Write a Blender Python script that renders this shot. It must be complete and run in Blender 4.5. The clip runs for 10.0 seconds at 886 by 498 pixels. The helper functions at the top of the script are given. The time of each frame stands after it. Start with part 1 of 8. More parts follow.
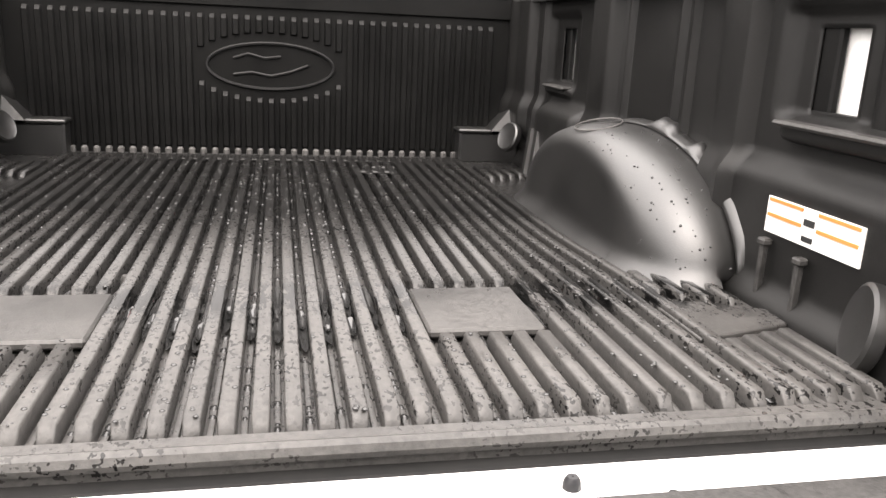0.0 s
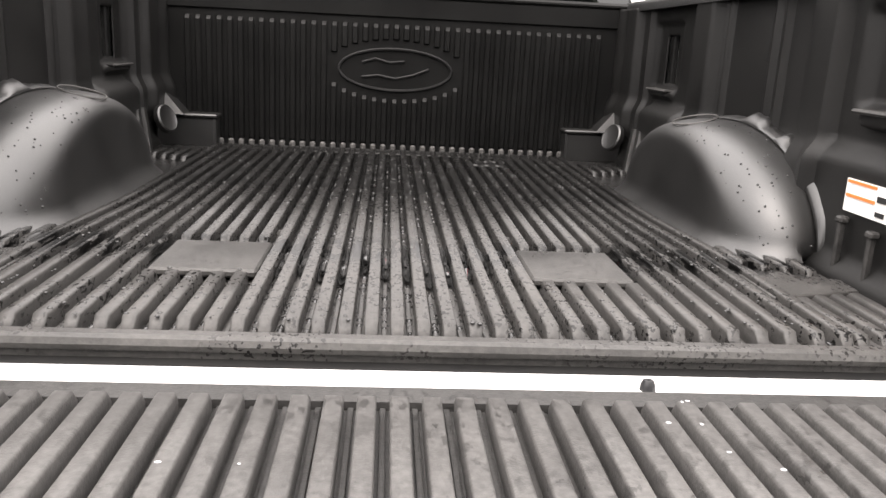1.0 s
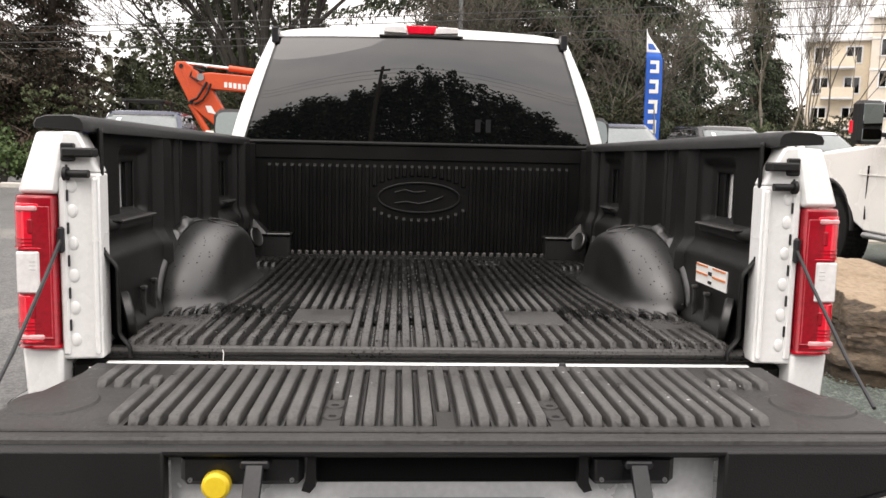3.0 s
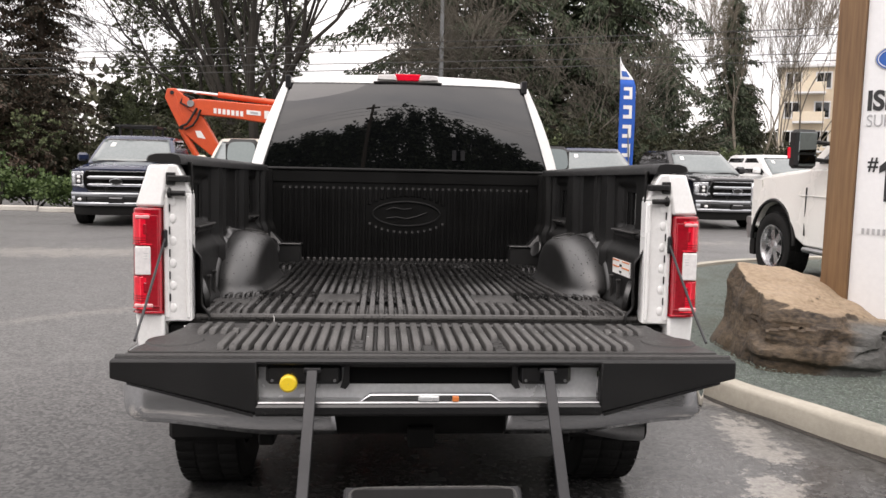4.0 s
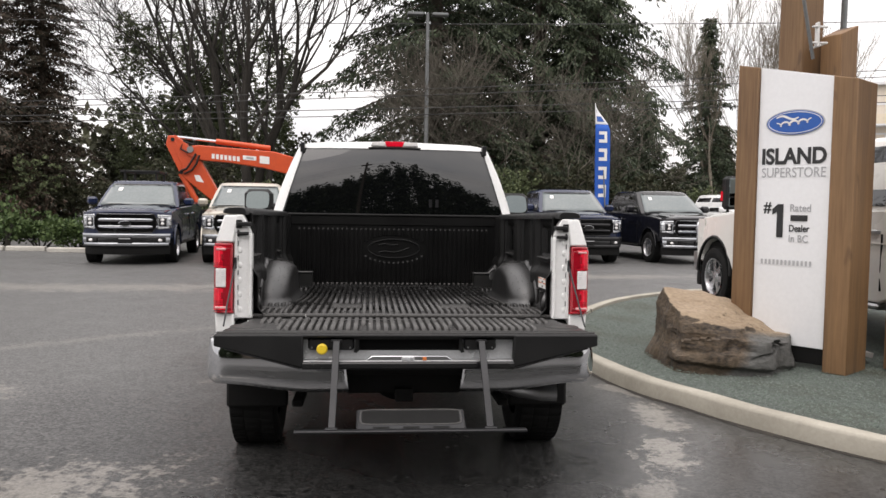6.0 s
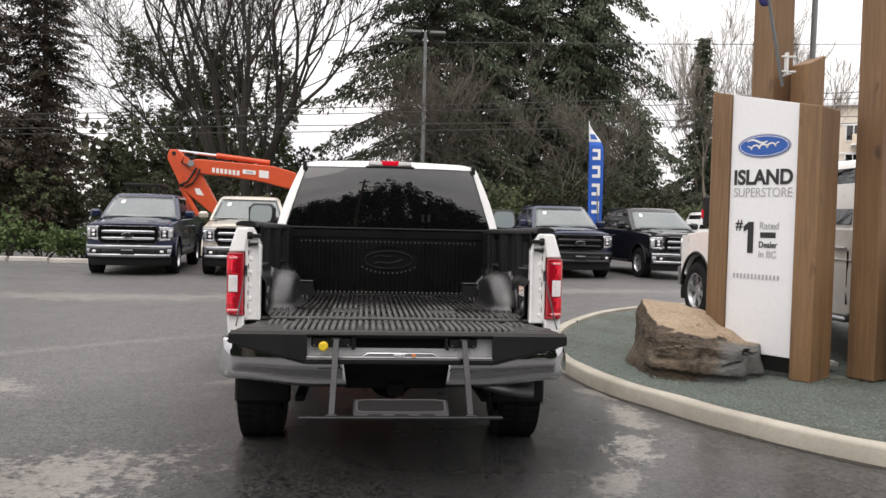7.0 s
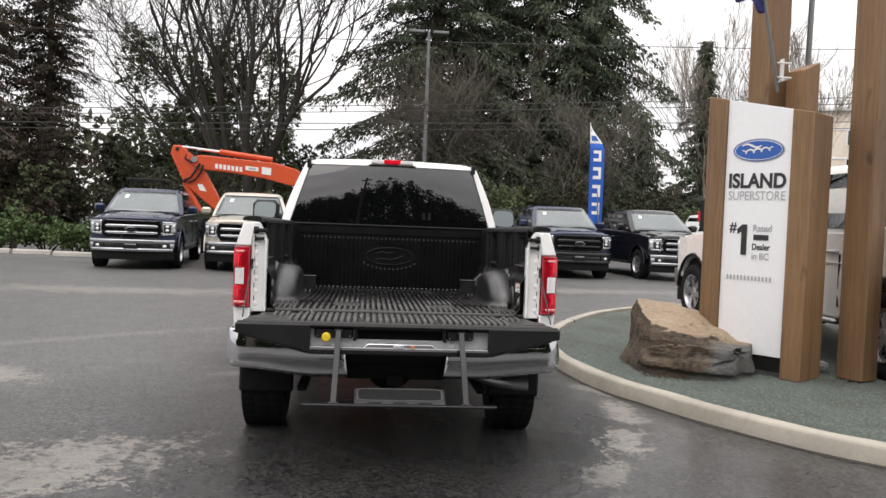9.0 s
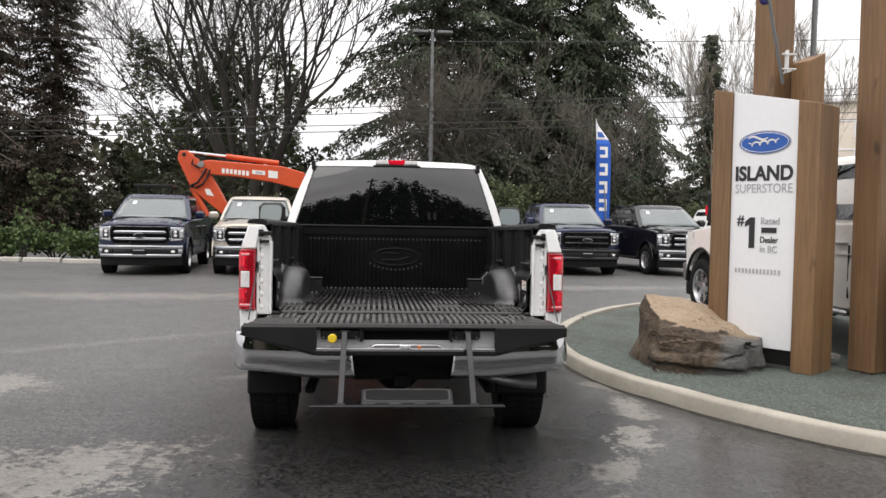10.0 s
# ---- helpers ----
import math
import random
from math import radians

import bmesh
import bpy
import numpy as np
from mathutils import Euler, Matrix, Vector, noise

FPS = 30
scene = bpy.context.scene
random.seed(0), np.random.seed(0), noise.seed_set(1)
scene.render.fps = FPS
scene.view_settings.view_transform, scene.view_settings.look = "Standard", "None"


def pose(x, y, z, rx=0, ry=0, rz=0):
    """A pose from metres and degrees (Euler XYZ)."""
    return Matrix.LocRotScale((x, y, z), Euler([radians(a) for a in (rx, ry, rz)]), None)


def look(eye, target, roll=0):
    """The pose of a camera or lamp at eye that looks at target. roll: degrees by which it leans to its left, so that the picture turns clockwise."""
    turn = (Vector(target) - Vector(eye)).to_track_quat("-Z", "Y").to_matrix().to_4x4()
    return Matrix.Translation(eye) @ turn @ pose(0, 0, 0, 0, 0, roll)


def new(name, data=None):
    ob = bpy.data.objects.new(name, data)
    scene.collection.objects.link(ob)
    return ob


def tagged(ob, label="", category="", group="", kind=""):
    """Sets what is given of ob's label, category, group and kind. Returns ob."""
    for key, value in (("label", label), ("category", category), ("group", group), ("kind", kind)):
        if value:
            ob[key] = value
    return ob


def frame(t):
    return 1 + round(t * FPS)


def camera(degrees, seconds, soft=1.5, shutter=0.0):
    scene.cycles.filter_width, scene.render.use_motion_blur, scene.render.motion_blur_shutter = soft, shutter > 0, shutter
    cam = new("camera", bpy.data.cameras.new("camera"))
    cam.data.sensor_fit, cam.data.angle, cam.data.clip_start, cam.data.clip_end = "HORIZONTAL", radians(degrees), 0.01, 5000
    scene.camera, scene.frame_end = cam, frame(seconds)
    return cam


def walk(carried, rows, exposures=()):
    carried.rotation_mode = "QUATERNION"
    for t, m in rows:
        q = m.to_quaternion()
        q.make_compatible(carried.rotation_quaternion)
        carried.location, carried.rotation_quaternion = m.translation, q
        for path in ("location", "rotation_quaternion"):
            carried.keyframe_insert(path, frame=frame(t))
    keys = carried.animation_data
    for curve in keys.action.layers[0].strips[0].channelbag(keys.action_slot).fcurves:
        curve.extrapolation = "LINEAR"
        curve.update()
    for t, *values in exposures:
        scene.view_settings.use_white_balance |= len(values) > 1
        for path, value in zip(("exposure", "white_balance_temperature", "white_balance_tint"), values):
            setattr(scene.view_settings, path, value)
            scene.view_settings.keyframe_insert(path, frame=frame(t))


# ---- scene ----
cam = camera(58.0, 10.0)
PATH = [
    (0, (0.02, -0.662, 1.301), (0.422, 1.215, 0.741), 3.0),
    (0.5, (-0.008, -0.801, 1.336), (0.368, 1.09, 0.806), 2.8),
    (1, (-0.022, -0.88, 1.268), (0.127, 1.042, 0.737), 3.0),
    (1.5, (-0.034, -0.91, 1.169), (-0.036, 1.042, 0.737), 3.3),
    (2, (-0.048, -1.115, 1.294), (-0.126, 0.86, 0.989), 1.2),
    (2.5, (-0.067, -1.449, 1.343), (-0.06, 0.532, 1.073), 0.3),
    (2.7, (-0.07, -1.593, 1.366), (-0.006, 0.387, 1.091), 0.6),
    (3.8, (-0.142, -2.531, 1.402), (-0.002, -0.547, 1.187), 1.5),
    (4, (-0.138, -2.682, 1.408), (0.014, -0.699, 1.199), 1.2),
    (4.5, (-0.115, -3.077, 1.424), (0.055, -1.094, 1.231), 0.8),
    (5, (-0.16, -3.439, 1.432), (0.026, -1.455, 1.262), 0.8),
    (5.5, (-0.178, -3.767, 1.442), (0.01, -1.781, 1.296), 1.1),
    (6, (-0.179, -4.067, 1.458), (0.003, -2.079, 1.347), 0.9),
    (7.5, (-0.181, -4.673, 1.462), (0.008, -2.683, 1.391), 1.7),
    (8, (-0.185, -4.704, 1.461), (-0.011, -2.713, 1.389), 1.7),
    (8.5, (-0.193, -4.715, 1.457), (-0.012, -2.725, 1.379), 2.1),
    (9, (-0.188, -4.717, 1.453), (0.001, -2.727, 1.377), 2.2),
    (9.5, (-0.171, -4.701, 1.451), (0.013, -2.711, 1.377), 1.3),
    (10, (-0.167, -4.707, 1.449), (0.001, -2.715, 1.372), 1.0),
]
walk(cam, [(t, look(eye, target, roll)) for t, eye, target, roll in PATH],
     [(0, 1.85, 7100, 15), (0.5, 1.55, 7050, 15), (1.0, 1.43, 7000, 15), (1.5, 1.28, 7000, 15), (2.0, 1.22, 7000, 14), (2.4, 0.92, 7000, 14), (2.7, 0.62, 7000, 14), (4.0, 0.24, 6900, 16), (4.5, 0.10, 6850, 15), (5.0, -0.10, 6800, 14), (5.5, -0.14, 6800, 14), (6.2, 0.0, 6800, 14), (10, 0.0, 6700, 13)])

# ---- body ----

# ---------- sky, sun, exposure ----------
SKY = bpy.data.worlds.new("overcast_sky")
scene.world = SKY
SKY.use_nodes = True
_n, _l = SKY.node_tree.nodes, SKY.node_tree.links
_n.clear()
_sky = _n.new("ShaderNodeTexSky")
_sky.sky_type, _sky.sun_disc = "NISHITA", False
_sky.sun_elevation, _sky.sun_rotation = radians(60), radians(207)
_sky.air_density, _sky.dust_density, _sky.ozone_density = 1.0, 4.0, 1.0
_hs = _n.new("ShaderNodeHueSaturation")
_hs.inputs["Saturation"].default_value = 0.12
_hs.inputs["Value"].default_value = 0.10
_l.new(_sky.outputs[0], _hs.inputs["Color"])
_tc = _n.new("ShaderNodeTexCoord")
_map = _n.new("ShaderNodeMapping")
_map.inputs["Scale"].default_value = (1.5, 1.5, 5.0)
_l.new(_tc.outputs["Generated"], _map.inputs["Vector"])
_noi = _n.new("ShaderNodeTexNoise")
_noi.inputs["Scale"].default_value, _noi.inputs["Detail"].default_value = 2.0, 5.0
_l.new(_map.outputs[0], _noi.inputs["Vector"])
_ramp = _n.new("ShaderNodeValToRGB")
_ramp.color_ramp.elements[0].position, _ramp.color_ramp.elements[0].color = 0.3, (0.74, 0.77, 0.81, 1)
_ramp.color_ramp.elements[1].position, _ramp.color_ramp.elements[1].color = 0.65, (1.0, 1.0, 1.0, 1)
_l.new(_noi.outputs["Fac"], _ramp.inputs[0])
_mix = _n.new("ShaderNodeMix")
_mix.data_type = "RGBA"
_mix.inputs["Factor"].default_value = 0.8
_l.new(_hs.outputs[0], _mix.inputs["A"])
_l.new(_ramp.outputs[0], _mix.inputs["B"])
_bg = _n.new("ShaderNodeBackground")
_sep = _n.new("ShaderNodeSeparateXYZ")
_l.new(_tc.outputs["Generated"], _sep.inputs[0])
_grad = _n.new("ShaderNodeMapRange")          # an overcast dome is brightest overhead
_grad.inputs["To Min"].default_value, _grad.inputs["To Max"].default_value = 1.25, 2.9
_l.new(_sep.outputs["Z"], _grad.inputs["Value"])
_l.new(_grad.outputs[0], _bg.inputs["Strength"])
_l.new(_mix.outputs["Result"], _bg.inputs["Color"])
_out = _n.new("ShaderNodeOutputWorld")
_l.new(_bg.outputs[0], _out.inputs["Surface"])

_sd = bpy.data.lights.new("sun", "SUN")
_sd.energy, _sd.angle, _sd.color = 0.7, radians(50), (1.0, 0.97, 0.93)
sun = new("sun", _sd)
sun.matrix_world = look((-4, -8, 16), (0, 0, 0))

# ---------- materials ----------
def ramp2(nt, fac, c0, c1, p0=0.35, p1=0.65):
    r = nt.nodes.new("ShaderNodeValToRGB")
    e = r.color_ramp.elements
    e[0].position, e[1].position = p0, p1
    e[0].color, e[1].color = (*c0, 1), (*c1, 1)
    nt.links.new(fac, r.inputs[0])
    return r.outputs[0]


def noise_tex(nt, scale, detail=4.0, stretch=None, rough=0.55):
    tc = nt.nodes.new("ShaderNodeTexCoord")
    v = tc.outputs["Object"]
    if stretch:
        m = nt.nodes.new("ShaderNodeMapping")
        m.inputs["Scale"].default_value = stretch
        nt.links.new(v, m.inputs["Vector"])
        v = m.outputs[0]
    n = nt.nodes.new("ShaderNodeTexNoise")
    n.inputs["Scale"].default_value, n.inputs["Detail"].default_value = scale, detail
    n.inputs["Roughness"].default_value = rough
    nt.links.new(v, n.inputs["Vector"])
    return n.outputs["Fac"]


def mixc(nt, fac, a, b, mode="MIX"):
    m = nt.nodes.new("ShaderNodeMix")
    m.data_type, m.blend_type = "RGBA", mode
    for sock, v in (("Factor", fac), ("A", a), ("B", b)):
        if isinstance(v, (int, float)):
            m.inputs[sock].default_value = v
        elif isinstance(v, tuple):
            m.inputs[sock].default_value = (*v, 1)
        else:
            nt.links.new(v, m.inputs[sock])
    return m.outputs["Result"]


def surf(name, c0, c1=None, rough=0.5, rough1=None, metal=0.0, big=1.5, fine=60.0, bump=0.0, bump_scale=None,
         stretch=None, coat=0.0, spec=0.5, fine_mix=0.5, vary=0.0, trans=0.0):
    """A surface with stains at one scale and grain at another, roughness that wanders between two values, and fine relief."""
    m = bpy.data.materials.new(name)
    m.use_nodes = True
    nt = m.node_tree
    b = nt.nodes["Principled BSDF"]
    c1 = c1 or tuple(x * 0.8 for x in c0)
    n1 = noise_tex(nt, big, 5.0, stretch)
    n2 = noise_tex(nt, fine, 3.0, stretch)
    f = mixc(nt, fine_mix, n1, n2)
    col = ramp2(nt, f, c0, c1)
    if vary:
        oi = nt.nodes.new("ShaderNodeObjectInfo")
        hs = nt.nodes.new("ShaderNodeHueSaturation")
        mr = nt.nodes.new("ShaderNodeMapRange")
        mr.inputs["To Min"].default_value, mr.inputs["To Max"].default_value = 1 - vary, 1 + vary
        nt.links.new(oi.outputs["Random"], mr.inputs["Value"])
        nt.links.new(mr.outputs[0], hs.inputs["Value"])
        nt.links.new(col, hs.inputs["Color"])
        col = hs.outputs[0]
    nt.links.new(col, b.inputs["Base Color"])
    rr = nt.nodes.new("ShaderNodeMapRange")
    rr.inputs["From Min"].default_value, rr.inputs["From Max"].default_value = 0.3, 0.7
    rr.inputs["To Min"].default_value = rough
    rr.inputs["To Max"].default_value = rough if rough1 is None else rough1
    nt.links.new(n1, rr.inputs["Value"])
    nt.links.new(rr.outputs[0], b.inputs["Roughness"])
    b.inputs["Metallic"].default_value = metal
    b.inputs["Specular IOR Level"].default_value = spec
    b.inputs["Coat Weight"].default_value = coat
    b.inputs["Coat Roughness"].default_value = 0.05
    b.inputs["Transmission Weight"].default_value = trans
    if bump:
        bp = nt.nodes.new("ShaderNodeBump")
        bp.inputs["Strength"].default_value = bump
        bp.inputs["Distance"].default_value = 0.01
        nt.links.new(noise_tex(nt, bump_scale or fine, 3.0, stretch), bp.inputs["Height"])
        nt.links.new(bp.outputs[0], b.inputs["Normal"])
    return m


M_WHITE = surf("white_car_paint", (0.80, 0.80, 0.79), (0.72, 0.72, 0.71), 0.22, 0.32, big=2.0, fine=90, coat=0.6)
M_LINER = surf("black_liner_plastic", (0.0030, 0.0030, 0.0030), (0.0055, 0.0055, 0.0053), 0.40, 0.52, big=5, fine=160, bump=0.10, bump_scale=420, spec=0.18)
# same plastic as the head panel, lightened to paint in the sides' brighter light
M_SIDE = surf("grained_side_liner_lit", (0.0048, 0.0047, 0.0046), (0.0085, 0.0083, 0.0080), 0.40, 0.54, big=5, fine=160, bump=0.12, bump_scale=600, spec=0.28)
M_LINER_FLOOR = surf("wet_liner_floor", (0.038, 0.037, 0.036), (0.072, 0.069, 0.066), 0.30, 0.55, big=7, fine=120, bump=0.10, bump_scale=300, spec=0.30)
# lighter copy of the tailgate liner plastic, with the light on raised edges painted in
M_GATE_RIB = surf("lit_rib_plastic", (0.052, 0.0505, 0.049), (0.100, 0.097, 0.094), 0.34, 0.56, big=9, fine=130, bump=0.12, bump_scale=300, spec=0.20)
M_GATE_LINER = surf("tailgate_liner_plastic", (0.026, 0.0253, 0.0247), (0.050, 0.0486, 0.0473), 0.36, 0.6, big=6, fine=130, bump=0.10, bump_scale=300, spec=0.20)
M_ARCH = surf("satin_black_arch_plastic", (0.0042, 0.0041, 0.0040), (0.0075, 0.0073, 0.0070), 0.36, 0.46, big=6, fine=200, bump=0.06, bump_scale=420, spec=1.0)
M_BLACK = surf("black_textured_plastic", (0.005, 0.005, 0.0053), (0.009, 0.009, 0.009), 0.42, 0.58, big=4, fine=200, bump=0.15, bump_scale=300, spec=0.35)
M_BLACK_GLOSS = surf("black_gloss", (0.008, 0.008, 0.009), (0.014, 0.014, 0.014), 0.18, 0.3, big=3, fine=80)
M_CHROME = surf("chrome", (0.58, 0.585, 0.60), (0.54, 0.545, 0.56), 0.02, 0.045, 1.0, big=2, fine=12)
M_STEEL = surf("brushed_steel", (0.42, 0.42, 0.42), (0.33, 0.33, 0.34), 0.3, 0.45, 0.9, big=6, fine=120)
M_ARM = surf("grey_painted_steel", (0.020, 0.020, 0.022), (0.012, 0.012, 0.0135), 0.32, 0.48, 0.3, big=6, fine=120)
M_SILVER = surf("silver_painted_metal", (0.62, 0.63, 0.64), (0.50, 0.51, 0.52), 0.20, 0.36, 0.35, big=5, fine=80)
M_GLASS = surf("tinted_privacy_glass", (0.002, 0.0023, 0.0026), (0.003, 0.0033, 0.0036), 0.012, 0.02, big=2, fine=20, spec=1.0)
# grey base colour paints in part of the sky's reflection
M_WINDSCREEN = surf("windscreen_glass", (0.10, 0.12, 0.12), (0.14, 0.16, 0.16), 0.03, 0.06, big=2, fine=20, spec=0.8)
M_MIRROR = surf("mirror_glass", (0.15, 0.17, 0.17), (0.13, 0.15, 0.15), 0.02, 0.04, 1.0)
M_RED = surf("red_lamp_lens", (0.86, 0.012, 0.040), (0.62, 0.006, 0.022), 0.10, 0.2, big=9, fine=60, coat=0.25, spec=0.35)
M_DEEPRED = surf("dark_red_lamp_lens", (0.36, 0.005, 0.016), (0.22, 0.003, 0.009), 0.1, 0.18, big=12, fine=90, coat=0.25, spec=0.35)
M_PINKLENS = surf("pale_pink_lamp_strip", (0.78, 0.42, 0.42), (0.66, 0.30, 0.31), 0.12, 0.2, big=20, fine=90)
M_HEADLAMP = surf("headlight_reflector", (0.75, 0.76, 0.78), (0.35, 0.36, 0.38), 0.08, 0.35, 0.8, big=14, fine=45, bump=0.5, bump_scale=22)
# near-black that stands in for the shade inside deep openings
M_VOID = surf("recess_shade", (0.002, 0.002, 0.002), (0.003, 0.003, 0.003), 0.8, 0.9, spec=0.1)
M_LENS = surf("clear_lamp_lens", (0.84, 0.82, 0.81), (0.68, 0.66, 0.66), 0.08, 0.2, big=20, fine=90, coat=0.8)
M_TYRE = surf("tyre_rubber", (0.0035, 0.0035, 0.0035), (0.0075, 0.0073, 0.0071), 0.65, 0.85, big=6, fine=90, bump=0.3, bump_scale=90, spec=0.25)
M_ALLOY = surf("alloy_rim", (0.55, 0.55, 0.56), (0.42, 0.42, 0.43), 0.2, 0.35, 0.9, big=7, fine=60)
M_UNDER = surf("underbody_black", (0.005, 0.005, 0.005), (0.009, 0.0087, 0.0083), 0.65, 0.85, big=5, fine=60, spec=0.2)
M_YELLOW = surf("yellow_plastic", (0.80, 0.58, 0.03), (0.72, 0.50, 0.02), 0.4, 0.5, big=20, fine=100)
M_STICK_W = surf("white_sticker", (0.78, 0.77, 0.75), (0.70, 0.69, 0.67), 0.45, 0.55, big=20, fine=100)
M_STICK_O = surf("orange_sticker_print", (0.66, 0.20, 0.05), (0.58, 0.16, 0.04), 0.45)
M_INK = surf("black_ink", (0.012, 0.012, 0.013), (0.02, 0.02, 0.02), 0.5)
M_GREYINK = surf("grey_ink", (0.42, 0.42, 0.43), (0.36, 0.36, 0.37), 0.5)
M_BLUE = surf("blue_print", (0.010, 0.075, 0.32), (0.014, 0.10, 0.40), 0.35, 0.45, big=4, fine=60)
M_FLAGBLUE = surf("blue_banner_cloth", (0.012, 0.10, 0.46), (0.010, 0.075, 0.36), 0.7, 0.8, big=3, fine=200, bump=0.1)
M_NAVYCLOTH = surf("navy_flag_cloth", (0.05, 0.05, 0.20), (0.035, 0.035, 0.15), 0.75, 0.85, big=5, fine=200)
M_WHITECLOTH = surf("white_banner_cloth", (0.78, 0.78, 0.80), (0.68, 0.68, 0.70), 0.7)
M_SIGN = surf("white_sign_panel", (0.80, 0.80, 0.81), (0.75, 0.75, 0.76), 0.35, 0.45, big=1.2, fine=30)
M_ORANGE = surf("orange_machine_paint", (0.62, 0.085, 0.022), (0.50, 0.06, 0.016), 0.32, 0.5, big=3, fine=50)
M_CONC = surf("kerb_concrete", (0.41, 0.38, 0.32), (0.29, 0.268, 0.222), 0.75, 0.9, big=2.6, fine=40, bump=0.16, bump_scale=120, fine_mix=0.28)
M_BLOCK = surf("pale_concrete", (0.46, 0.44, 0.40), (0.34, 0.32, 0.29), 0.8, 0.9, big=4, fine=60, bump=0.3)
M_BARK = surf("grey_brown_bark", (0.060, 0.048, 0.038), (0.11, 0.09, 0.07), 0.85, 0.95, big=2, fine=18, bump=0.8, bump_scale=22, stretch=(3, 3, 0.6))
M_BRUSH = surf("grey_brush_bark", (0.060, 0.054, 0.044), (0.135, 0.120, 0.094), 0.85, 0.9, big=1, fine=12)
M_TWIG = surf("bare_twig_bark", (0.018, 0.0155, 0.013), (0.046, 0.040, 0.032), 0.85, 0.9, big=1, fine=12)
M_PALE_TWIG = surf("pale_bare_bark", (0.15, 0.128, 0.098), (0.23, 0.20, 0.16), 0.85, 0.9, big=1, fine=12)
M_BUILD = surf("cream_wall_panels", (0.78, 0.70, 0.60), (0.70, 0.62, 0.52), 0.7, 0.8, big=0.3, fine=4)
M_PINK = surf("pale_yellow_wall_panels", (0.80, 0.70, 0.55), (0.72, 0.62, 0.48), 0.7, 0.8, big=0.3, fine=4)
M_WIRE = surf("dark_cable", (0.03, 0.03, 0.03), (0.04, 0.04, 0.04), 0.6)
M_POLE = surf("galvanised_pole", (0.20, 0.21, 0.21), (0.15, 0.155, 0.155), 0.4, 0.55, 0.6, big=2, fine=40)
M_WATER = surf("water_film", (0.02, 0.02, 0.02), (0.03, 0.03, 0.03), 0.03, 0.06, big=6, fine=30, spec=0.6)


def darken_headward(m, y0, y1):
    """Darker, glossier plastic towards the head of the bed, with a ragged edge."""
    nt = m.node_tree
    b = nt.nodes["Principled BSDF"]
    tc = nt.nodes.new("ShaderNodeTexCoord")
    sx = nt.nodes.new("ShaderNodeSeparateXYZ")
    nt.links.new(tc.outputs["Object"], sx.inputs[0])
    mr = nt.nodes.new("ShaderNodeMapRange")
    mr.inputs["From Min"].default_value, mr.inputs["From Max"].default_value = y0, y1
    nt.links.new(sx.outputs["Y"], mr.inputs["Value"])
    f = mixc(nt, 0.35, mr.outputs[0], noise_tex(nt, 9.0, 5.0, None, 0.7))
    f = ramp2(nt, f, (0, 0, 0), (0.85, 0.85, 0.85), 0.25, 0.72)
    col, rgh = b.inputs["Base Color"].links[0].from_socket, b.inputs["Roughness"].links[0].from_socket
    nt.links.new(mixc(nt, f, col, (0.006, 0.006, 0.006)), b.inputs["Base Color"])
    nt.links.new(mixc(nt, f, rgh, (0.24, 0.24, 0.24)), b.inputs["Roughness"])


darken_headward(M_LINER_FLOOR, 0.15, 1.25)


def rain_beads(m, scale, share, strip=None):
    """Clinging rain: ragged dark wet flecks in patches, with a sheen and a raised edge; strip: a stretch of y where they crowd."""
    nt = m.node_tree
    b = nt.nodes["Principled BSDF"]
    fleck = ramp2(nt, noise_tex(nt, scale, 2.0, (1.0, 0.55, 1.0), 0.5), (0, 0, 0), (1, 1, 1), 0.585, 0.60)
    patch = ramp2(nt, noise_tex(nt, 5.5, 3.0), (share * 0.15,) * 3, (share,) * 3, 0.42, 0.60)
    if strip:
        tc = nt.nodes.new("ShaderNodeTexCoord")
        sx = nt.nodes.new("ShaderNodeSeparateXYZ")
        nt.links.new(tc.outputs["Object"], sx.inputs[0])
        mr = nt.nodes.new("ShaderNodeMapRange")
        mr.inputs["From Min"].default_value, mr.inputs["From Max"].default_value = strip[0], strip[1]
        nt.links.new(sx.outputs["Y"], mr.inputs["Value"])
        hump = nt.nodes.new("ShaderNodeValToRGB")
        hump.color_ramp.elements[0].color, hump.color_ramp.elements[1].color = (0, 0, 0, 1), (0, 0, 0, 1)
        for at in (0.3, 0.7):
            e = hump.color_ramp.elements.new(at)
            e.color = (1, 1, 1, 1)
        nt.links.new(mr.outputs[0], hump.inputs[0])
        runs = ramp2(nt, noise_tex(nt, 46, 3.0, (1.0, 0.22, 1.0), 0.6), (0, 0, 0), (1, 1, 1), 0.47, 0.53)
        fleck = mixc(nt, hump.outputs[0], fleck, runs, "LIGHTEN")
        patch = mixc(nt, hump.outputs[0], patch, (1.0, 1.0, 1.0))
    f = mixc(nt, 1.0, fleck, patch, "MULTIPLY")
    col, rgh = b.inputs["Base Color"].links[0].from_socket, b.inputs["Roughness"].links[0].from_socket
    nt.links.new(mixc(nt, f, col, (0.004, 0.004, 0.004)), b.inputs["Base Color"])
    nt.links.new(mixc(nt, f, rgh, (0.03, 0.03, 0.03)), b.inputs["Roughness"])
    bp = nt.nodes.new("ShaderNodeBump")
    bp.inputs["Strength"].default_value, bp.inputs["Distance"].default_value = 0.25, 0.0015
    nt.links.new(f, bp.inputs["Height"])
    if b.inputs["Normal"].links:
        nt.links.new(b.inputs["Normal"].links[0].from_socket, bp.inputs["Normal"])
    nt.links.new(bp.outputs[0], b.inputs["Normal"])


